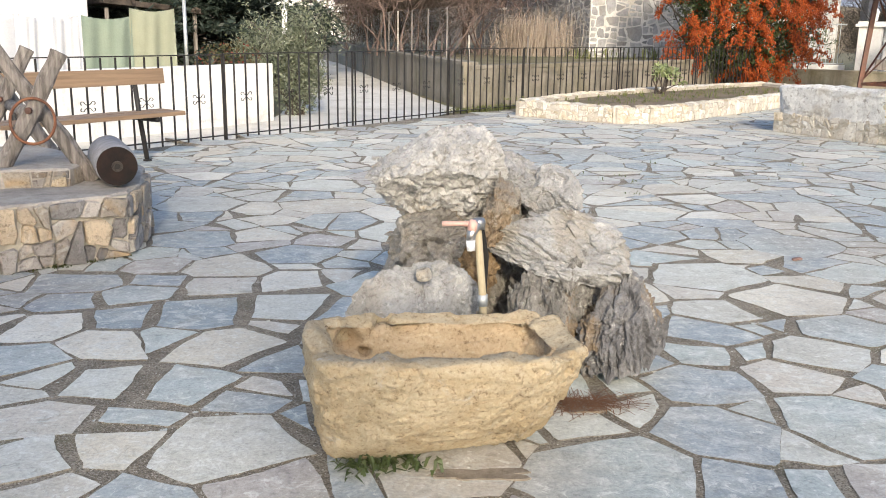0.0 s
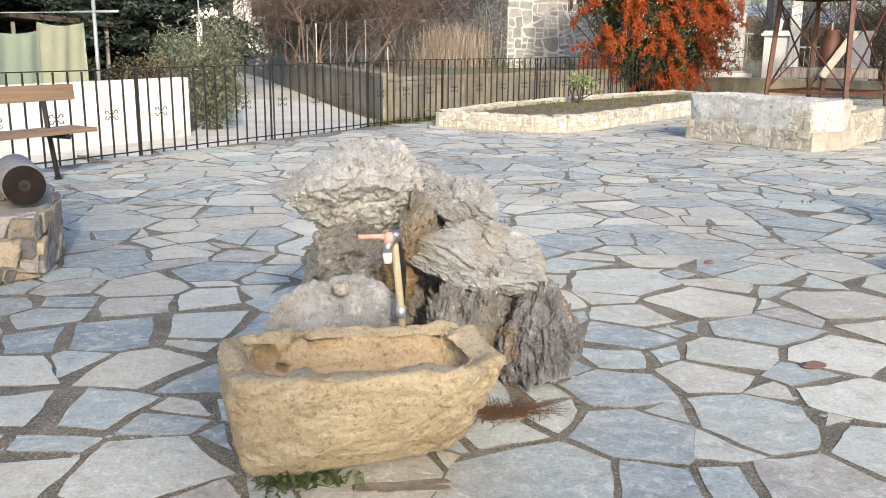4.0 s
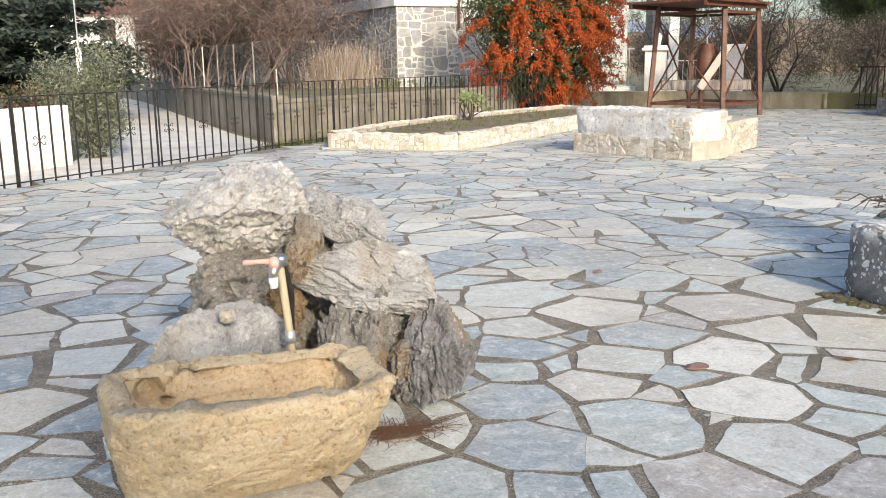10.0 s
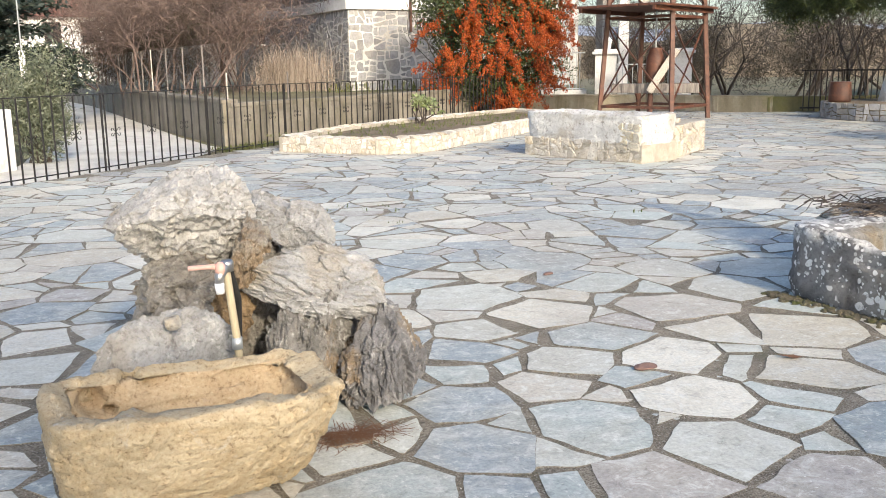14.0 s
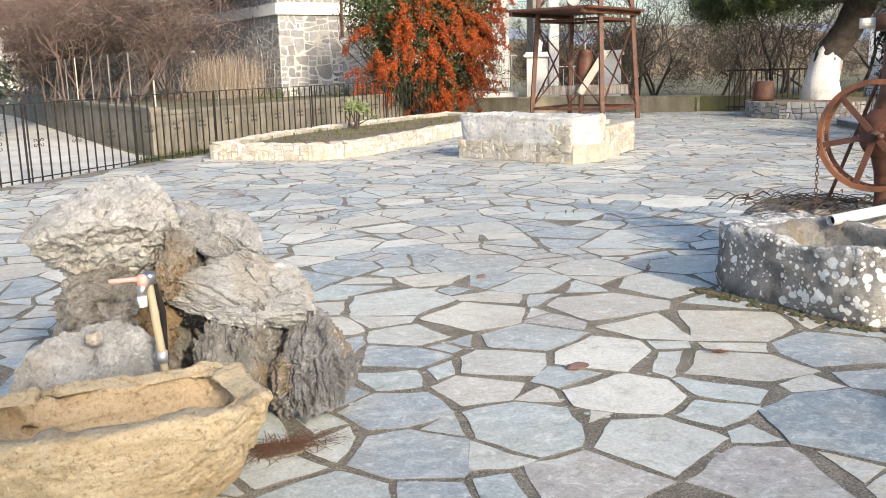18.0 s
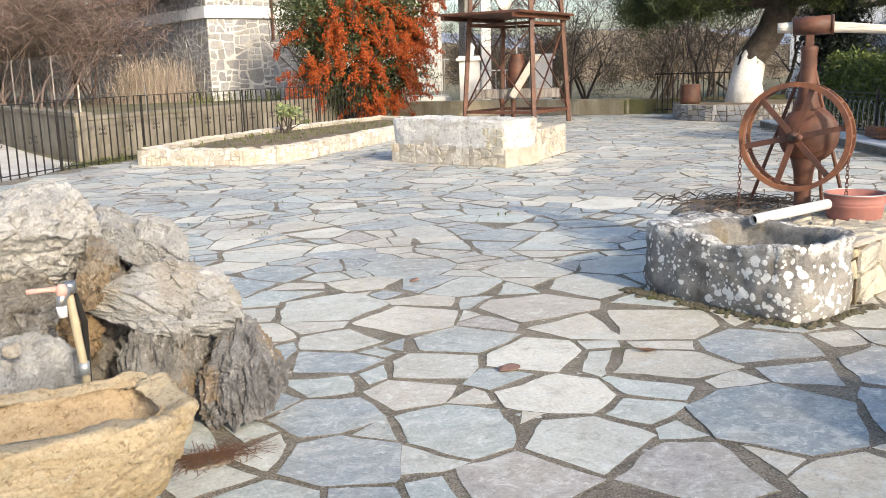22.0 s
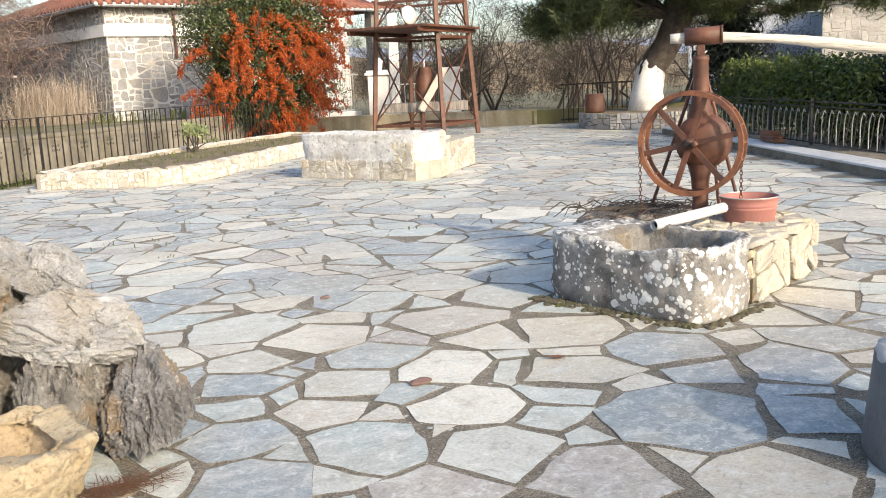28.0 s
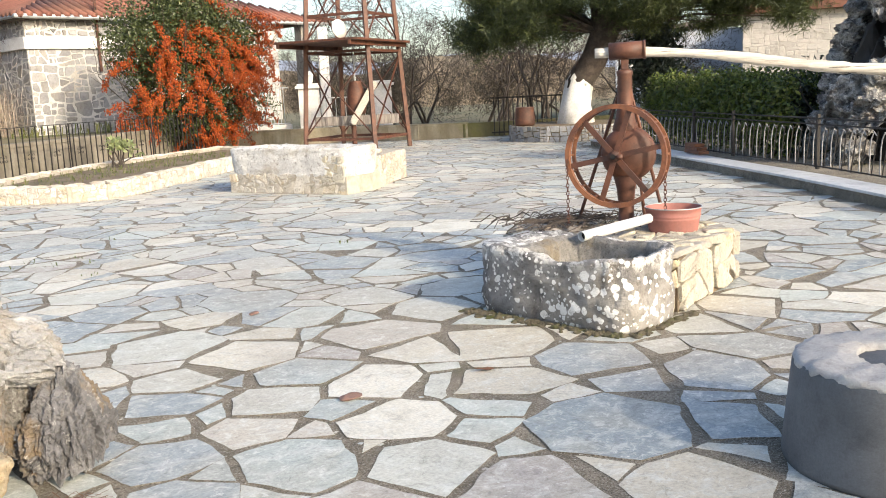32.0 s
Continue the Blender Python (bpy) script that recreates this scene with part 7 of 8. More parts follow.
# ---- tree behind the camera that shades the near part of the yard ----
def shade_tree():
    th = thing("shade_tree", "tall evergreen tree with a broken crown at the yard's edge", "tree", (1.7, -9.0, 0))
    bm = tube([(0, 0, 0), (0.1, 0, 1.2), (0.0, 0.1, 2.8), (-0.2, 0.1, 4.6), (-0.9, 0.5, 6.2)], [0.26, 0.21, 0.18, 0.14, 0.07], 10)
    tube([(0, 0.1, 2.8), (-1.2, 0.4, 4.8), (-2.9, 0.9, 6.2)], [0.12, 0.09, 0.04], 8, bm)
    tube([(0, 0.1, 2.6), (0.4, 0.8, 3.4), (0.7, 1.6, 4.0)], [0.1, 0.07, 0.03], 8, bm)
    part("trunk", bm, M_BARK, th, "", smooth=True)
    pts = blob_points(330, (-2.9, 0.6, 6.3), (3.4, 2.6, 1.8), 5, 0.25) + blob_points(115, (1.5, 1.3, 4.2), (2.5, 1.3, 0.9), 6, 0.2)
    part("crown", leaf_cloud(pts, 14, (0.22, 0.22, 0.16), 0.16, 0.07, 9), M_OLIVE, th, "airy evergreen crown")


shade_tree()

# ---- laundry and houses beyond the fence ----
line = thing("clothes_line", "galvanised T-shaped clothes posts with wires", "clothes line", (-4.15, 15.0, 0))
for x, y in ((0.35, 0.35), (-4.6, -3.2)):
    part("post", tube([(x, y, 0), (x, y, 1.9)], 0.03, 10), M_GALV, line, "", smooth=True)
    part("cross_arm", tube([(x - 0.45, y + 0.35, 1.72), (x + 0.45, y - 0.35, 1.72)], 0.022, 8), M_GALV, line, "", smooth=True)
for s in (-0.6, 0.6):
    part("wire", tube([(0.35 + 0.5 * s, 0.35 - 0.4 * s, 1.72), (-2.1 + 0.5 * s, -1.4 - 0.4 * s, 1.62), (-4.6 + 0.5 * s, -3.2 - 0.4 * s, 1.72)], 0.004, 4), M_GALV, line)


def sheet(name, mat, label, p, q, top, drop, seed):
    p, q = Vector((*p, 0)), Vector((*q, 0))
    d = q - p
    n = Vector((d.y, -d.x, 0)).normalized()
    bm = bmesh.new()
    nx, nz = 20, 14
    g = [[None] * (nz + 1) for _ in range(nx + 1)]
    for i in range(nx + 1):
        f = i / nx
        for j in range(nz + 1):
            h = j / nz
            wave = 0.03 * math.sin(f * 9 + seed) * (0.3 + h) + 0.015 * math.sin(f * 21 + seed * 2 + h * 2)
            sag = 0.05 * math.sin(math.pi * f)
            g[i][j] = bm.verts.new(p + d * (0.02 + 0.96 * f) + n * wave + Vector((0, 0, top - sag * (1 - h) - drop * h)))
    for i in range(nx):
        for j in range(nz):
            bm.faces.new((g[i][j], g[i + 1][j], g[i + 1][j + 1], g[i][j + 1]))
    bmesh.ops.solidify(bm, geom=bm.faces[:], thickness=0.004)
    return structure(name, bm, mat, label, "laundry", True, kind="thing")


A0, A1 = Vector((-7.9, 11.6)), Vector((-3.65, 14.6))
for f0, f1, mat, lab, drop in ((0.36, 0.545, M_CLOTHW, "white sheet hanging on the clothes line", 1.0), (0.55, 0.622, M_CLOTHW, "white towel hanging on the clothes line", 0.95),
                               (0.628, 0.706, M_CLOTHW, "white towel pegged on the clothes line", 0.95), (0.708, 0.855, M_CLOTHG, "sage green towel hanging on the clothes line", 0.9),
                               (0.842, 0.98, M_CLOTHY, "pale lime green towel on the clothes line", 0.95)):
    a, b = A0 + (A1 - A0) * f0, A0 + (A1 - A0) * f1
    sheet("towel", mat, lab, tuple(a), tuple(b), 1.42 + (0.12 if mat is M_CLOTHY else 0), drop, f0 * 20)

wh = thing("white_house", "white plastered house with a shaded veranda", "house", (-12.2, 20.0, 0), 32)
part("wall", box(9.0, 5.0, 3.6, 0.02), M_LILAC, wh, "pale lilac-white plaster")
part("roof", box(9.8, 5.8, 0.16, 0.02, (0, 0, 3.6)), M_TILE, wh)
pg = part("pergola", box(2.2, 2.4, 0.12, 0.01, (6.1, -0.6, 1.66), None, (0, 5, 0)), M_BARK, wh, "dark timber veranda roof")
for x in (5.1, 7.1):
    part("pergola_post", box(0.08, 0.08, 1.66, 0.01, (x, -1.6, 0)), M_GREYWOOD, wh)
for k in range(5):
    part("pergola_rafter", box(0.06, 2.6, 0.07, 0.005, (5.15 + 0.48 * k, -0.6, 1.80 - 0.04 * k)), M_BARK, wh)
wl = part("wall_lamp", lathe([(0, 0.0), (0.04, 0.02), (0.08, 0.18), (0.1, 0.2), (0.03, 0.28), (0, 0.3)], 6), M_IRON, wh, "black wall lantern", (2.6, -2.6, 1.5))
part("bracket", tube([(2.6, -2.5, 1.75), (2.6, -2.6, 1.8), (2.6, -2.6, 1.78)], 0.015, 6), M_IRON, wl, "", (-2.6, 2.6, -1.5))

fl = thing("flower_bed", "low border of red flowers and dry plants", "flower bed", (-3.4, 16.2, 0))
part("flower_growth", leaf_cloud(blob_points(60, (0, 0, 0.55), (0.9, 0.4, 0.5), 4, 0.2, 0.05), 20, (0.1, 0.1, 0.1), 0.06, 0.05, 3), M_FLOWER, fl)
part("bed", boulder((1.0, 0.5, 0.2), 3, 3, 3, 0.1), M_SOIL, fl)

sign = thing("marker_post", "slim white marker post behind the shrub", "post", (-2.35, 16.4, 0))
part("shaft", box(0.09, 0.06, 1.6, 0.01), M_WHITE, sign)
part("rod", tube([(0, 0, 1.6), (0, 0, 3.2)], 0.012, 6), M_GALV, sign)

fh = thing("far_house", "distant white house with a red tiled roof", "house", (-7.6, 60, 0), 5)
part("wall", box(7.0, 6.0, 4.2, 0.02), M_WHITE, fh)
part("balcony", box(5.0, 1.4, 0.2, 0.02, (0.4, -3.4, 2.2)), M_WHITE, fh)
for x in (-1.8, 0.6, 2.6):
    part("balcony_post", box(0.2, 0.2, 2.2, 0.01, (x, -3.9, 0)), M_WHITE, fh)
    w = part("window", box(0.9, 0.06, 1.2, 0.01, (x, -3.01, 2.7)), M_DARK, fh)
bm = bmesh.new()
c = [bm.verts.new(p) for p in ((-3.9, -3.4, 4.2), (3.9, -3.4, 4.2), (3.9, 3.4, 4.2), (-3.9, 3.4, 4.2), (-1, 0, 6.0), (1, 0, 6.0))]
for f in ((0, 1, 5, 4), (1, 2, 5), (2, 3, 4, 5), (3, 0, 4), (3, 2, 1, 0)):
    bm.faces.new([c[i] for i in f])
part("roof", bm, M_TILE, fh)

# wire mesh fence on the lane wall
mf = thing("mesh_fence", "thin wire mesh fence with wooden stakes on the wall", "fence")
pl = [(-2.95, 36.0), (-0.55, 22.6), (0.85, 16.6), (3.2, 18.9)]
for (x0, y0), (x1, y1) in zip(pl, pl[1:]):
    L = math.hypot(x1 - x0, y1 - y0)
    n = max(2, int(L / 1.4))
    for k in range(n):
        f = k / n
        part("stake", tube([(x0 + (x1 - x0) * f, y0 + (y1 - y0) * f, 0.7), (x0 + (x1 - x0) * f, y0 + (y1 - y0) * f, 1.7 if x1 < 1 else 1.2)], 0.015, 6), M_PALEWOOD if k % 5 == 0 else M_GREYWOOD, mf)
vs, fs = [], []
for (x0, y0), (x1, y1) in zip(pl[:-1], pl[1:-1]):
    L = math.hypot(x1 - x0, y1 - y0)
    d = Vector(((x1 - x0) / L, (y1 - y0) / L, 0))
    o = Vector((x0, y0, 0.76))
    nx = Vector((-d.y, d.x, 0)) * 0.003
    H, st = 0.95, 0.09
    u = -H
    while u < L:
        for sgn in (1, -1):
            a, b = (u, 0) if sgn > 0 else (u, H), (u + H, H) if sgn > 0 else (u + H, 0)
            if a[0] < 0 or b[0] > L:
                continue
            p, q = o + d * a[0] + Vector((0, 0, a[1])), o + d * b[0] + Vector((0, 0, b[1]))
            k = len(vs)
            vs += [tuple(p + d * 0.003), tuple(p - d * 0.003), tuple(q - d * 0.003), tuple(q + d * 0.003)]
            fs.append((k, k + 1, k + 2, k + 3))
        u += st
tagged(part("mesh", (vs, fs), M_GALV, mf, "galvanised wire mesh"), kind="stuff")

# ---- gate behind the tower ----
for k, (x, y) in enumerate(((11.75, 24.35), (13.55, 23.3))):
    gp = thing("gate_pillar", "square white gate pillar with a moulded cap", "gate pillar", (x, y, 0), -30, "gate pillars")
    part("shaft", box(0.56, 0.56, 1.5, 0.01), M_WHITE, gp)
    part("cap", box(0.72, 0.72, 0.08, 0.015, (0, 0, 1.5)), M_WHITE, gp)
    part("cap_top", box(0.62, 0.62, 0.06, 0.015, (0, 0, 1.58)), M_WHITE, gp)
    if k == 0:
        lt2 = part("lantern", lathe([(0, 0.0), (0.07, 0.02), (0.1, 0.22), (0.12, 0.24), (0.03, 0.34), (0, 0.36)], 6), M_WHITE, gp, "small white lantern", (0.05, 0, 1.64))
gate = thing("iron_gate", "grey iron gate between white pillars", "gate", (12.65, 23.85, 0), -30)
for k in range(11):
    part("bar", box(0.02, 0.02, 1.15, 0, (-0.7 + k * 0.14, 0, 0.08)), M_GALV, gate)
for z in (0.12, 0.65, 1.2):
    part("rail", box(1.5, 0.03, 0.03, 0, (0, 0, z)), M_GALV, gate)
gf = thing("iron_grille", "low grey iron fence beside the gate", "fence", (10.3, 25.6, 0.3), -25)
for k in range(24):
    part("bar", box(0.018, 0.018, 1.1, 0, (-1.2 + k * 0.1, 0, 0.2)), M_GALV, gf)
for z in (0.22, 1.25):
    part("rail", box(2.5, 0.03, 0.03, 0, (0, 0, z)), M_GALV, gf)
part("plinth", box(2.6, 0.22, 0.5, 0.01, (0, 0.0, -0.3)), M_WHITE, gf, "white plinth wall")
rose = thing("oleander_bush", "sparse green shrub beside the gate", "bush", (9.8, 24.6, 0.0))
st, tips = bmesh.new(), []
for k in range(9):
    r = random.Random(170 + k)
    branches((r.gauss(0, 0.15), r.gauss(0, 0.1), 0), (r.gauss(0, 0.35), r.gauss(0, 0.25), 1), 0.7, 0.018, 2, 0, 0.5, 3, 0.4, 5, st, tips, r)
part("stem", st, M_BARKGREY, rose)
part("foliage", leaf_cloud(tips, 16, (0.1, 0.1, 0.1), 0.11, 0.025, 44, -0.4), M_PYRLEAF, rose)
part_pole = thing("utility_pole", "square white concrete pole behind the gate", "pole", (13.4, 26.6, 0), -20)
part("shaft", box(0.3, 0.3, 3.4, 0.01), M_WHITE, part_pole)

# ---- right-hand railing ----
rail_line = [(6.9, 0.9), (9.15, 5.1), (10.05, 6.75), (11.1, 8.85), (11.75, 10.15), (13.7, 14.0)]
rl = thing("iron_railing", "black iron railing with bowed balusters on the ledge", "railing")
bow = mesh_of(tube([(0, 0, 0.02), (0.0, 0, 0.3), (0.02, 0, 0.42), (0.07, 0, 0.50), (0.12, 0, 0.46)], 0.0075, 5), M_BALUSTER)
diag = mesh_of(tube([(0.02, 0.01, 0.02), (0.13, 0.01, 0.5)], 0.007, 4), M_IRON)
for (x0, y0), (x1, y1) in zip(rail_line, rail_line[1:]):
    p, q = Vector((x0, y0, 0.15)), Vector((x1, y1, 0.15))
    d = q - p
    a = math.degrees(math.atan2(d.y, d.x)) + 180
    m = (p + q) / 2
    for z, w in ((0.60, 0.04), (0.53, 0.02), (0.03, 0.025)):
        part("rail", box(d.length, w, 0.016, 0, (0, 0, 0)), M_IRON, rl, "", (m.x, m.y, 0.15 + z), (0, 0, a))
    for k in range(int(d.length / 0.2)):
        c = p + d * ((k + 0.5) / int(d.length / 0.2))
        part("baluster", bow, M_BALUSTER, rl, "", tuple(c), (0, 0, a))
        part("diagonal", diag, M_IRON, rl, "", tuple(c), (0, 0, a))
    part("post", box(0.04, 0.04, 0.66, 0.004), M_IRON, rl, "", tuple(p), (0, 0, a))
bp = thing("timber_stack", "small stack of reddish timber on the ledge", "timber", (11.35, 9.75, 0.147), 62)
for k in range(3):
    part("plank", box(0.62 - 0.1 * k, 0.16, 0.05, 0.006, (0.04 * k, 0, 0.052 * k)), M_RUST2, bp)
og = thing("iron_gate", "dark upright-barred iron gate beside the pine", "gate", (15.6, 19.2, 0), -25)
for k in range(15):
    part("bar", box(0.025, 0.025, 1.0, 0, (-0.9 + k * 0.13, 0, 0.05)), M_IRON, og)
for z in (0.1, 1.0):
    part("rail", box(1.95, 0.04, 0.04, 0, (0, 0, z)), M_IRON, og)

# ---- buildings to the right ----
bb = thing("blue_house", "pale blue rendered house with a low roof", "house", (28.4, 25.2, 0), -48)
part("wall", box(5.0, 6.0, 3.0, 0.02), M_BLUEWALL, bb)
part("roof", box(5.6, 6.6, 0.16, 0.02, (0, 0, 3.1), None, (0, -7, 0)), M_GREYWOOD, bb)
for x in (-1.7, -0.4):
    part("window", box(0.7, 0.08, 0.55, 0.01, (x, -3.01, 1.7)), M_WHITE, bb)
sh = thing("block_house", "pale block-walled house with red roof edge", "house", (28.4, 16.5, 0), -55)
part("wall", box(9.0, 6.0, 3.1, 0.02), M_BLOCKWALL, sh)
tagged(part("masonry", faced_wall("block", sh, (-4.5, -3.0, 0), (1, 0, 0), 9.0, 3.1, 0.30, M_BLOCKWALL, 400, 0.012, 0.004, True, None, 1.7, skew=0.06, wave=0.02), M_BLOCKWALL, sh), kind="stuff")
part("roof", box(9.6, 6.6, 0.24, 0.02, (0, 0, 3.1)), M_TILE, sh)
part("pipe", tube([(-1.2, -3.06, 0), (-1.2, -3.06, 3.1)], 0.06, 8), M_GREYSTONE, sh)
fx = part("floodlight", box(0.45, 0.2, 0.35, 0.03, (1.9, -3.15, 2.3)), M_IRON, sh)
part("lens", box(0.34, 0.02, 0.22, 0.005, (1.9, -3.262, 2.36)), M_WHITE, fx)

# ---- far hills ----
def ridge(name, label, dist, az0, az1, top, seed, mat, deep=60):
    bm = bmesh.new()
    n = 90
    rows = []
    for j in range(5):
        row = []
        for i in range(n + 1):
            a = radians(az0 + (az1 - az0) * i / n)
            h = top * (0.65 + 0.35 * noise.fractal(Vector((i * 0.06, seed, 0)), 1, 2, 4)) * (j / 4) ** 0.7
            r = dist + deep * j
            h += 0.03 * top * noise.noise(Vector((i * 0.5, j * 1.3, seed)))
            row.append(bm.verts.new((r * math.sin(a), r * math.cos(a), h - 0.5)))
        rows.append(row)
    for a, b in zip(rows, rows[1:]):
        for i in range(n):
            bm.faces.new((a[i], a[i + 1], b[i + 1], b[i]))
    return structure(name, bm, mat, label, "hill", True)


M_HILL = stone_mat("scrubby_hillside", (0.13, 0.10, 0.075), (0.18, 0.14, 0.095), (0.075, 0.075, 0.04), 0.06, 0.5, 0.95, None, False, 0, 0.8)
M_HILLDRY = stone_mat("dry_grass_hillside", (0.27, 0.205, 0.12), (0.20, 0.155, 0.09), (0.12, 0.10, 0.055), 0.05, 0.5, 0.95, None, False, 0, 0.8)
# distance haze is mixed into the mountain's blue-grey base colours
M_MOUNT = stone_mat("haze_coloured_mountain", (0.28, 0.33, 0.42), (0.33, 0.38, 0.46), (0.26, 0.30, 0.38), 0.004, 2, 0.95, None, False, 0, 0.05)
ridge("hill", "dry grassy hillside behind the orchard", 75, 20, 75, 8.5, 2, M_HILLDRY, 14)
ridge("hill", "wooded brown hillside beyond the lane", 90, -40, 22, 26, 5, M_HILL, 25)
ridge("mountain", "mountain far off, coloured blue-grey for haze", 900, -60, 90, 85, 9, M_MOUNT, 120)


# scrub in front of the hills
def scrub(name, label, spots, seed, mat, per=70, size=(0.9, 0.9, 0.8)):
    pts = []
    for k, (x, y, z, h) in enumerate(spots):
        pts += blob_points(per, (x, y, z + h * 0.55), (size[0] * h * 0.5, size[1] * h * 0.5, size[2] * h * 0.55), seed + k, 0.3, z)
    return structure(name, leaf_cloud(pts, 16, (0.2, 0.2, 0.2), 0.3, 0.014, seed, -0.4), mat, label, "scrub", kind="stuff")


r = random.Random(50)
spots = []
for k in range(60):
    a, d = radians(r.uniform(25, 50)), r.uniform(30, 60)
    spots.append((d * math.sin(a), d * math.cos(a), 0.0, r.uniform(1.5, 4.0)))
scrub("scrub", "winter scrub and brambles beyond the orchard", spots, 3, M_SCRUB)
spots = []
for k in range(46):
    f = r.random()
    spots.append((-2.4 + 5.0 * f * r.random() + r.gauss(0, 0.8), 22.5 + 22 * r.random(), 0.6, r.uniform(1.4, 3.2)))
scrub("scrub", "brown winter scrub on the terrace", [s for s in spots if not (s[0] > 1.6 and s[1] > 24.5) and s[0] > 0.2 - (s[1] - 20) * 0.18], 60, M_SCRUB)

# ---- paving stones ----
# the larger stones near the walk: place and half width; the rest of the yard is filled by chance
STONES_RIGHT = [(1.58, 4.91, 0.31), (1.83, 4.41, 0.29), (1.48, 4.24, 0.17), (1.94, 3.97, 0.19), (1.28, 3.89, 0.18), (1.67, 3.65, 0.19), (2.14, 3.57, 0.22), (2.61, 3.86, 0.24),
                (2.92, 3.77, 0.3), (1.87, 3.36, 0.12), (2.38, 3.35, 0.16), (2.58, 3.17, 0.24), (1.93, 3.11, 0.23), (2.42, 3.0, 0.16), (1.48, 2.95, 0.24), (1.82, 2.67, 0.24),
                (2.15, 2.77, 0.13), (1.49, 2.45, 0.23), (2.02, 2.27, 0.24), (1.01, 2.86, 0.19), (1.09, 3.31, 0.19), (1.18, 3.67, 0.15), (1.49, 3.41, 0.17), (2.29, 2.24, 0.11),
                (3.13, 3.23, 0.26), (2.59, 2.51, 0.34), (3.02, 2.8, 0.18), (3.39, 2.68, 0.25), (2.96, 2.26, 0.19), (2.46, 1.97, 0.22), (0.59, 2.55, 0.26)]
STONES_LEFT = [(-0.98, 4.17, 0.23), (-0.64, 4.27, 0.24), (-0.79, 3.71, 0.22), (-1.09, 3.78, 0.12), (-1.27, 3.7, 0.15), (-1.32, 4.11, 0.17), (-1.42, 4.45, 0.14), (-1.68, 4.28, 0.16),
               (-1.77, 4.68, 0.22), (-1.63, 3.94, 0.17), (-1.55, 3.53, 0.16), (-1.15, 3.32, 0.17), (-0.83, 3.29, 0.15), (-0.55, 3.51, 0.14), (-0.58, 2.75, 0.24), (-0.4, 2.49, 0.16),
               (-0.97, 2.77, 0.11), (-1.2, 2.66, 0.11), (-1.0, 4.66, 0.14), (-1.06, 5.01, 0.22), (-0.65, 4.74, 0.18), (-1.54, 5.29, 0.16), (-0.95, 3.01, 0.08), (-1.37, 3.34, 0.11),
               (-1.31, 2.99, 0.13), (-0.33, 3.25, 0.13), (3.86, 2.86, 0.24), (1.76, 2.9, 0.09), (1.22, 3.03, 0.06), (2.66, 2.04, 0.09)]


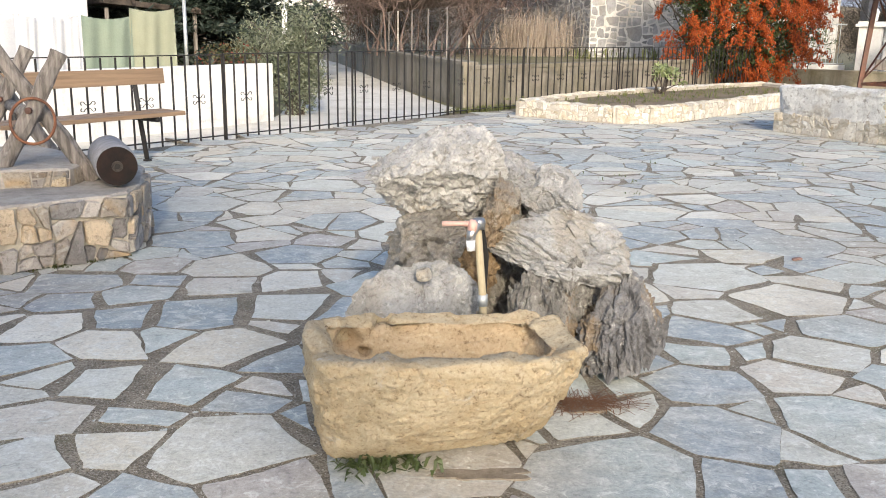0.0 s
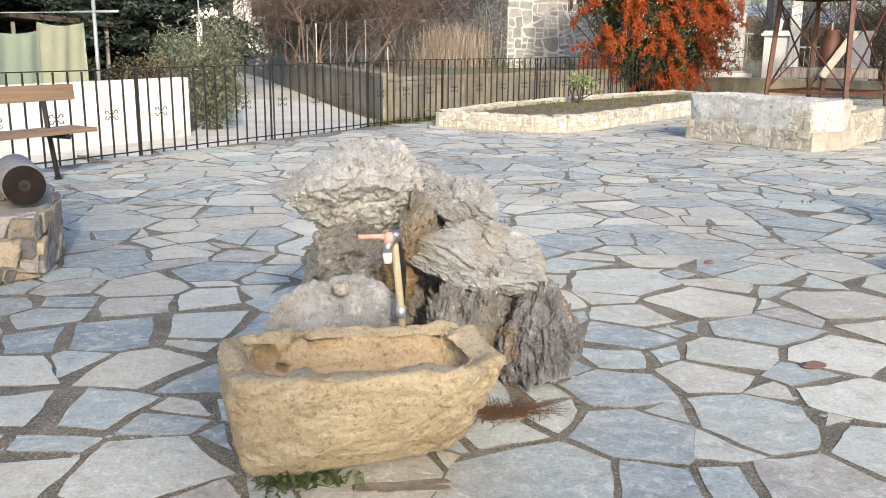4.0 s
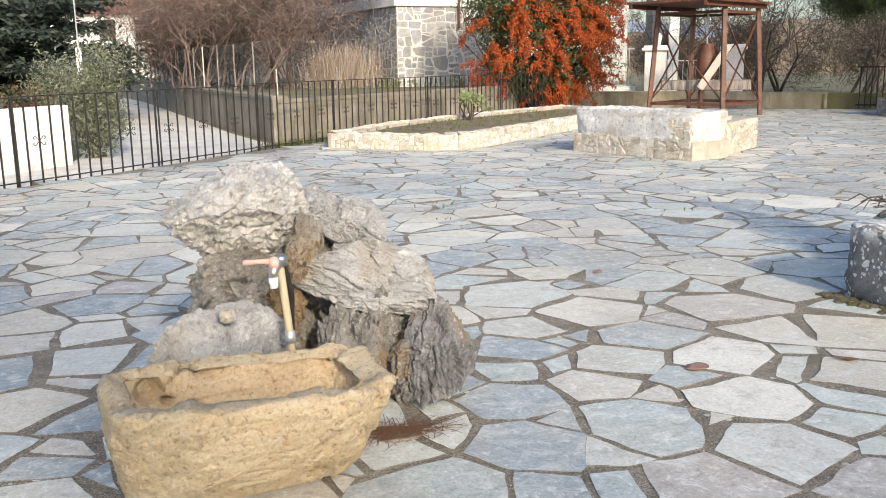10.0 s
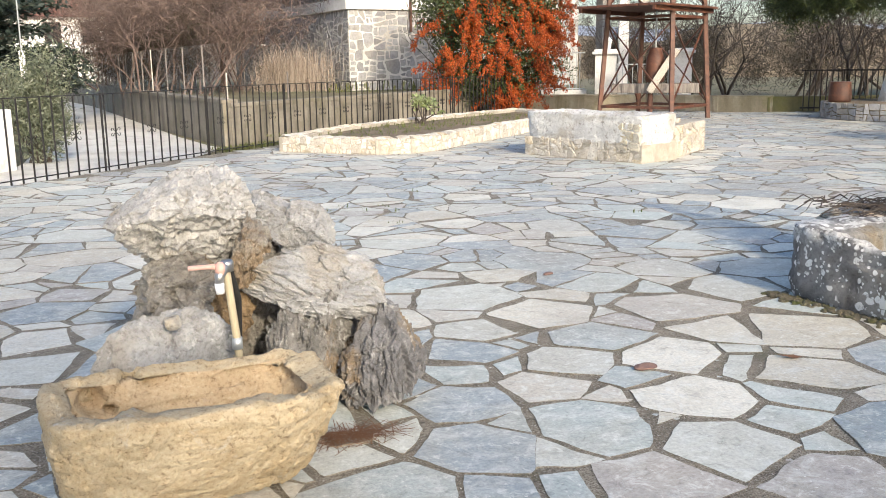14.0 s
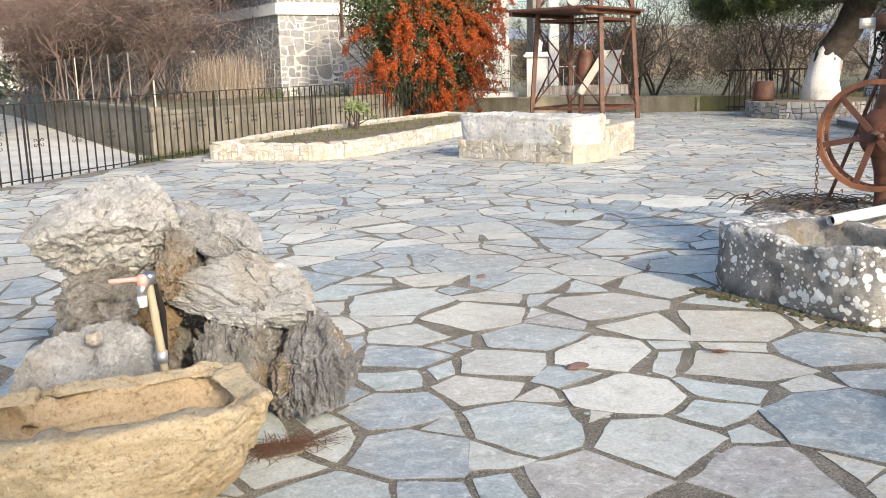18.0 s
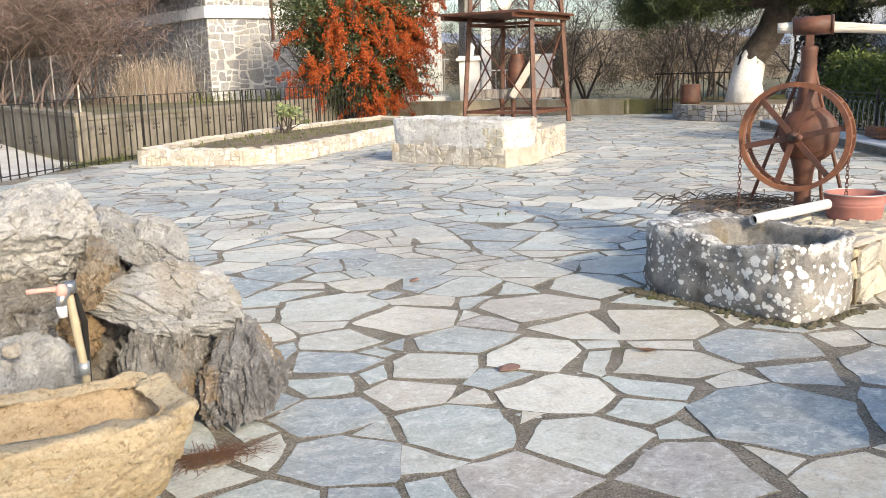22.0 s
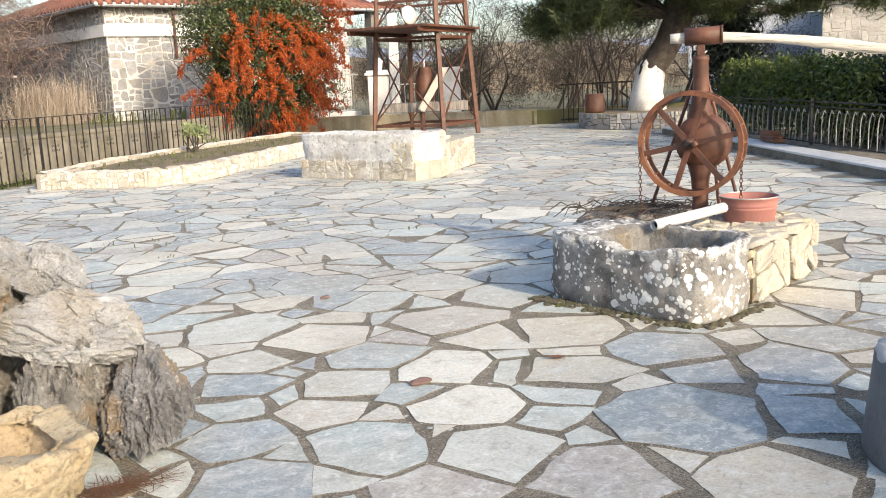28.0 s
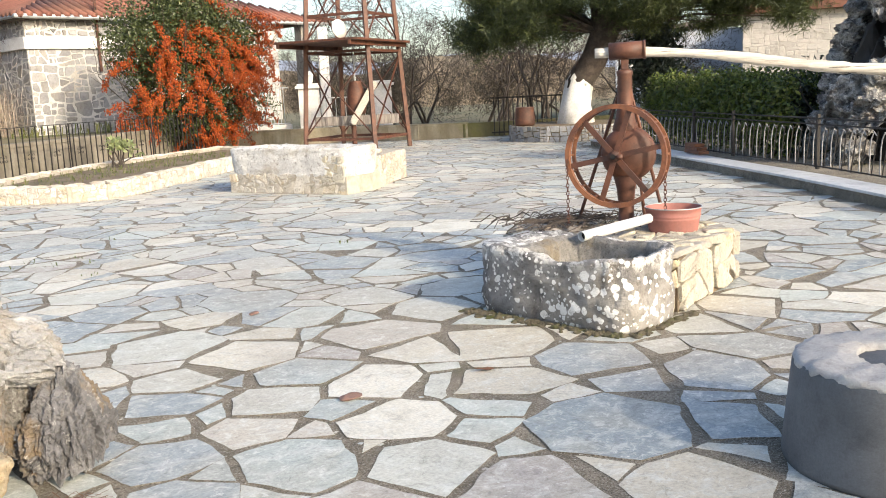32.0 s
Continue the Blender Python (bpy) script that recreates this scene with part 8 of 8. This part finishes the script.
def paving():
    rnd = random.Random(11)
    chosen = STONES_RIGHT + STONES_LEFT
    seeds = list(chosen)
    grid = {}

    def key(x, y):
        return int(x // 0.6), int(y // 0.6)

    for p in seeds:
        grid.setdefault(key(p[0], p[1]), []).append(p)
    xs, ys = [p[0] for p in YARD], [p[1] for p in YARD]
    for n in range(42000):
        x, y = rnd.uniform(min(xs), max(xs)), rnd.uniform(min(ys), max(ys))
        if not inside(YARD, x, y):
            continue
        r = (0.25, 0.21, 0.17, 0.135, 0.105, 0.07)[min(5, n // 6000)] * rnd.uniform(0.8, 1.25)
        gx, gy = key(x, y)
        if any(math.hypot(x - a, y - b) < (r + c) * 0.86 for i in (-2, -1, 0, 1, 2) for j in (-2, -1, 0, 1, 2) for a, b, c in grid.get((gx + i, gy + j), ())):
            continue
        grid.setdefault((gx, gy), []).append((x, y, r))
        seeds.append((x, y, r))
    bound = [(-7.6, -2), (17.6, -2), (17.6, 26), (-7.6, 26)]
    pts = [(x, y) for x, y, r in seeds]
    polys = cells(pts, bound, [r * r for x, y, r in seeds], 20)
    near, far, grit = [], [], []
    for (x, y, r), poly in zip(seeds, polys):
        if len(poly) < 3 or any(math.hypot(a - x, b - y) > 2.0 for a, b in poly):
            continue
        poly = ccw(fewer_sides(poly, 5 if r > 0.12 else 4, 0.16 if y < 5 else 0.11))
        poly = [(a + w.x * 0.075, b + w.y * 0.075) for a, b, w in ((a, b, noise.cell_vector(Vector((round(a, 2), round(b, 2), 0)) * 53.0) - Vector((0.5, 0.5, 0.5))) for a, b in poly)]
        known = (x, y, r) in chosen
        pieces = [poly]
        if area(poly) > 0.075 and not known and rnd.random() < 0.6:
            far_p = max(poly, key=lambda p: math.hypot(p[0] - x, p[1] - y))
            a = math.atan2(far_p[1] - y, far_p[0] - x) + rnd.gauss(0, 0.5)
            nn = (math.cos(a), math.sin(a))
            d = nn[0] * x + nn[1] * y + rnd.uniform(-0.08, 0.08)
            pieces = [q for q in (clip_poly(poly, nn, d), clip_poly(poly, (-nn[0], -nn[1]), -d)) if len(q) > 2 and area(q) > 0.004]
        dist = math.hypot(x - 0.6, y - 0.3)
        for piece in pieces:
            mx, my = sum(p[0] for p in piece) / len(piece), sum(p[1] for p in piece) / len(piece)
            if not inside(YARD, mx, my):
                continue
            piece = shrink(fewer_sides(piece, rnd.choice((4, 4, 5, 5, 6)), 0.17 if dist < 4.5 else 0.10), rnd.choice((0.006, 0.009, 0.012, 0.016)) * (1.1 if dist < 5 else 0.6))
            if len(piece) < 3 or area(piece) < 0.0012:
                continue
            piece = worn_outline(piece, rnd, 0.03 if dist < 6 else 0.06 if dist < 11 else 0.14, 0.022, 0.0022 if dist < 6 else 0.004)
            h = rnd.uniform(0.0002, 0.0022)
            m = slab_mesh(piece, -0.03, h, 0.0014, (rnd.uniform(-0.006, 0.006), rnd.uniform(-0.006, 0.006)))
            (near if dist < 7.2 and y > 1.2 else far).append((dist, m))
        # loose grit in the nearer joints
        if dist < 5.5:
            for i in range(len(poly)):
                (x0, y0), (x1, y1) = poly[i - 1], poly[i]
                for _ in range(int(math.hypot(x1 - x0, y1 - y0) / 0.012)):
                    f, g = rnd.random(), rnd.uniform(0.002, 0.0055)
                    gx0, gy0 = x0 + (x1 - x0) * f + rnd.gauss(0, 0.013), y0 + (y1 - y0) * f + rnd.gauss(0, 0.013)
                    a = rnd.uniform(0, 6.283)
                    vs = [(gx0 + g * math.cos(a + k * 1.571) * rnd.uniform(0.7, 1.3), gy0 + g * math.sin(a + k * 1.571), -0.003) for k in range(4)]
                    vs.append((gx0, gy0, -0.0025 + g * 0.6))
                    grit.append((vs, [(0, 1, 4), (1, 2, 4), (2, 3, 4), (3, 0, 4)]))
        # chips of stone in the wide joints
        if dist < 12:
            for _ in range(rnd.choice((0, 0, 1, 1, 2))):
                i = rnd.randrange(len(poly))
                f = rnd.random()
                px, py = poly[i - 1][0] * f + poly[i][0] * (1 - f), poly[i - 1][1] * f + poly[i][1] * (1 - f)
                g = rnd.uniform(0.006, 0.018)
                chip = [(px + g * rnd.uniform(0.5, 1.2) * math.cos(k * 1.05), py + g * rnd.uniform(0.5, 1.2) * math.sin(k * 1.05)) for k in range(6)]
                far.append((dist, slab_mesh(chip, -0.03, rnd.uniform(-0.004, 0.001), 0.002)))
    near.sort(key=lambda k: k[0])
    base = thing("stone_paving", "irregular blue-grey and beige schist crazy paving", "paving", kind="structure")

    def stones(m, top):
        """A mesh with worn stone on top and mortar smeared on the edges."""
        me = mesh_of(m, [top, M_JOINT])
        nz = np.zeros(len(me.polygons) * 3)
        me.polygons.foreach_get("normal", nz)
        me.polygons.foreach_set("material_index", (np.abs(nz[2::3]) < 0.9).astype(np.int32))
        return me

    for d, m in near[:300]:
        part("paving_stone", stones(m, M_PAVE), M_PAVE, base)
    tagged(part("joint_grit", merge(grit), M_GRIT, base), kind="stuff")
    tagged(part("paving_stones_beyond", stones(merge([m for d, m in near[300:] + far]), M_PAVE_FAR), M_PAVE_FAR, base), kind="stuff")


paving()
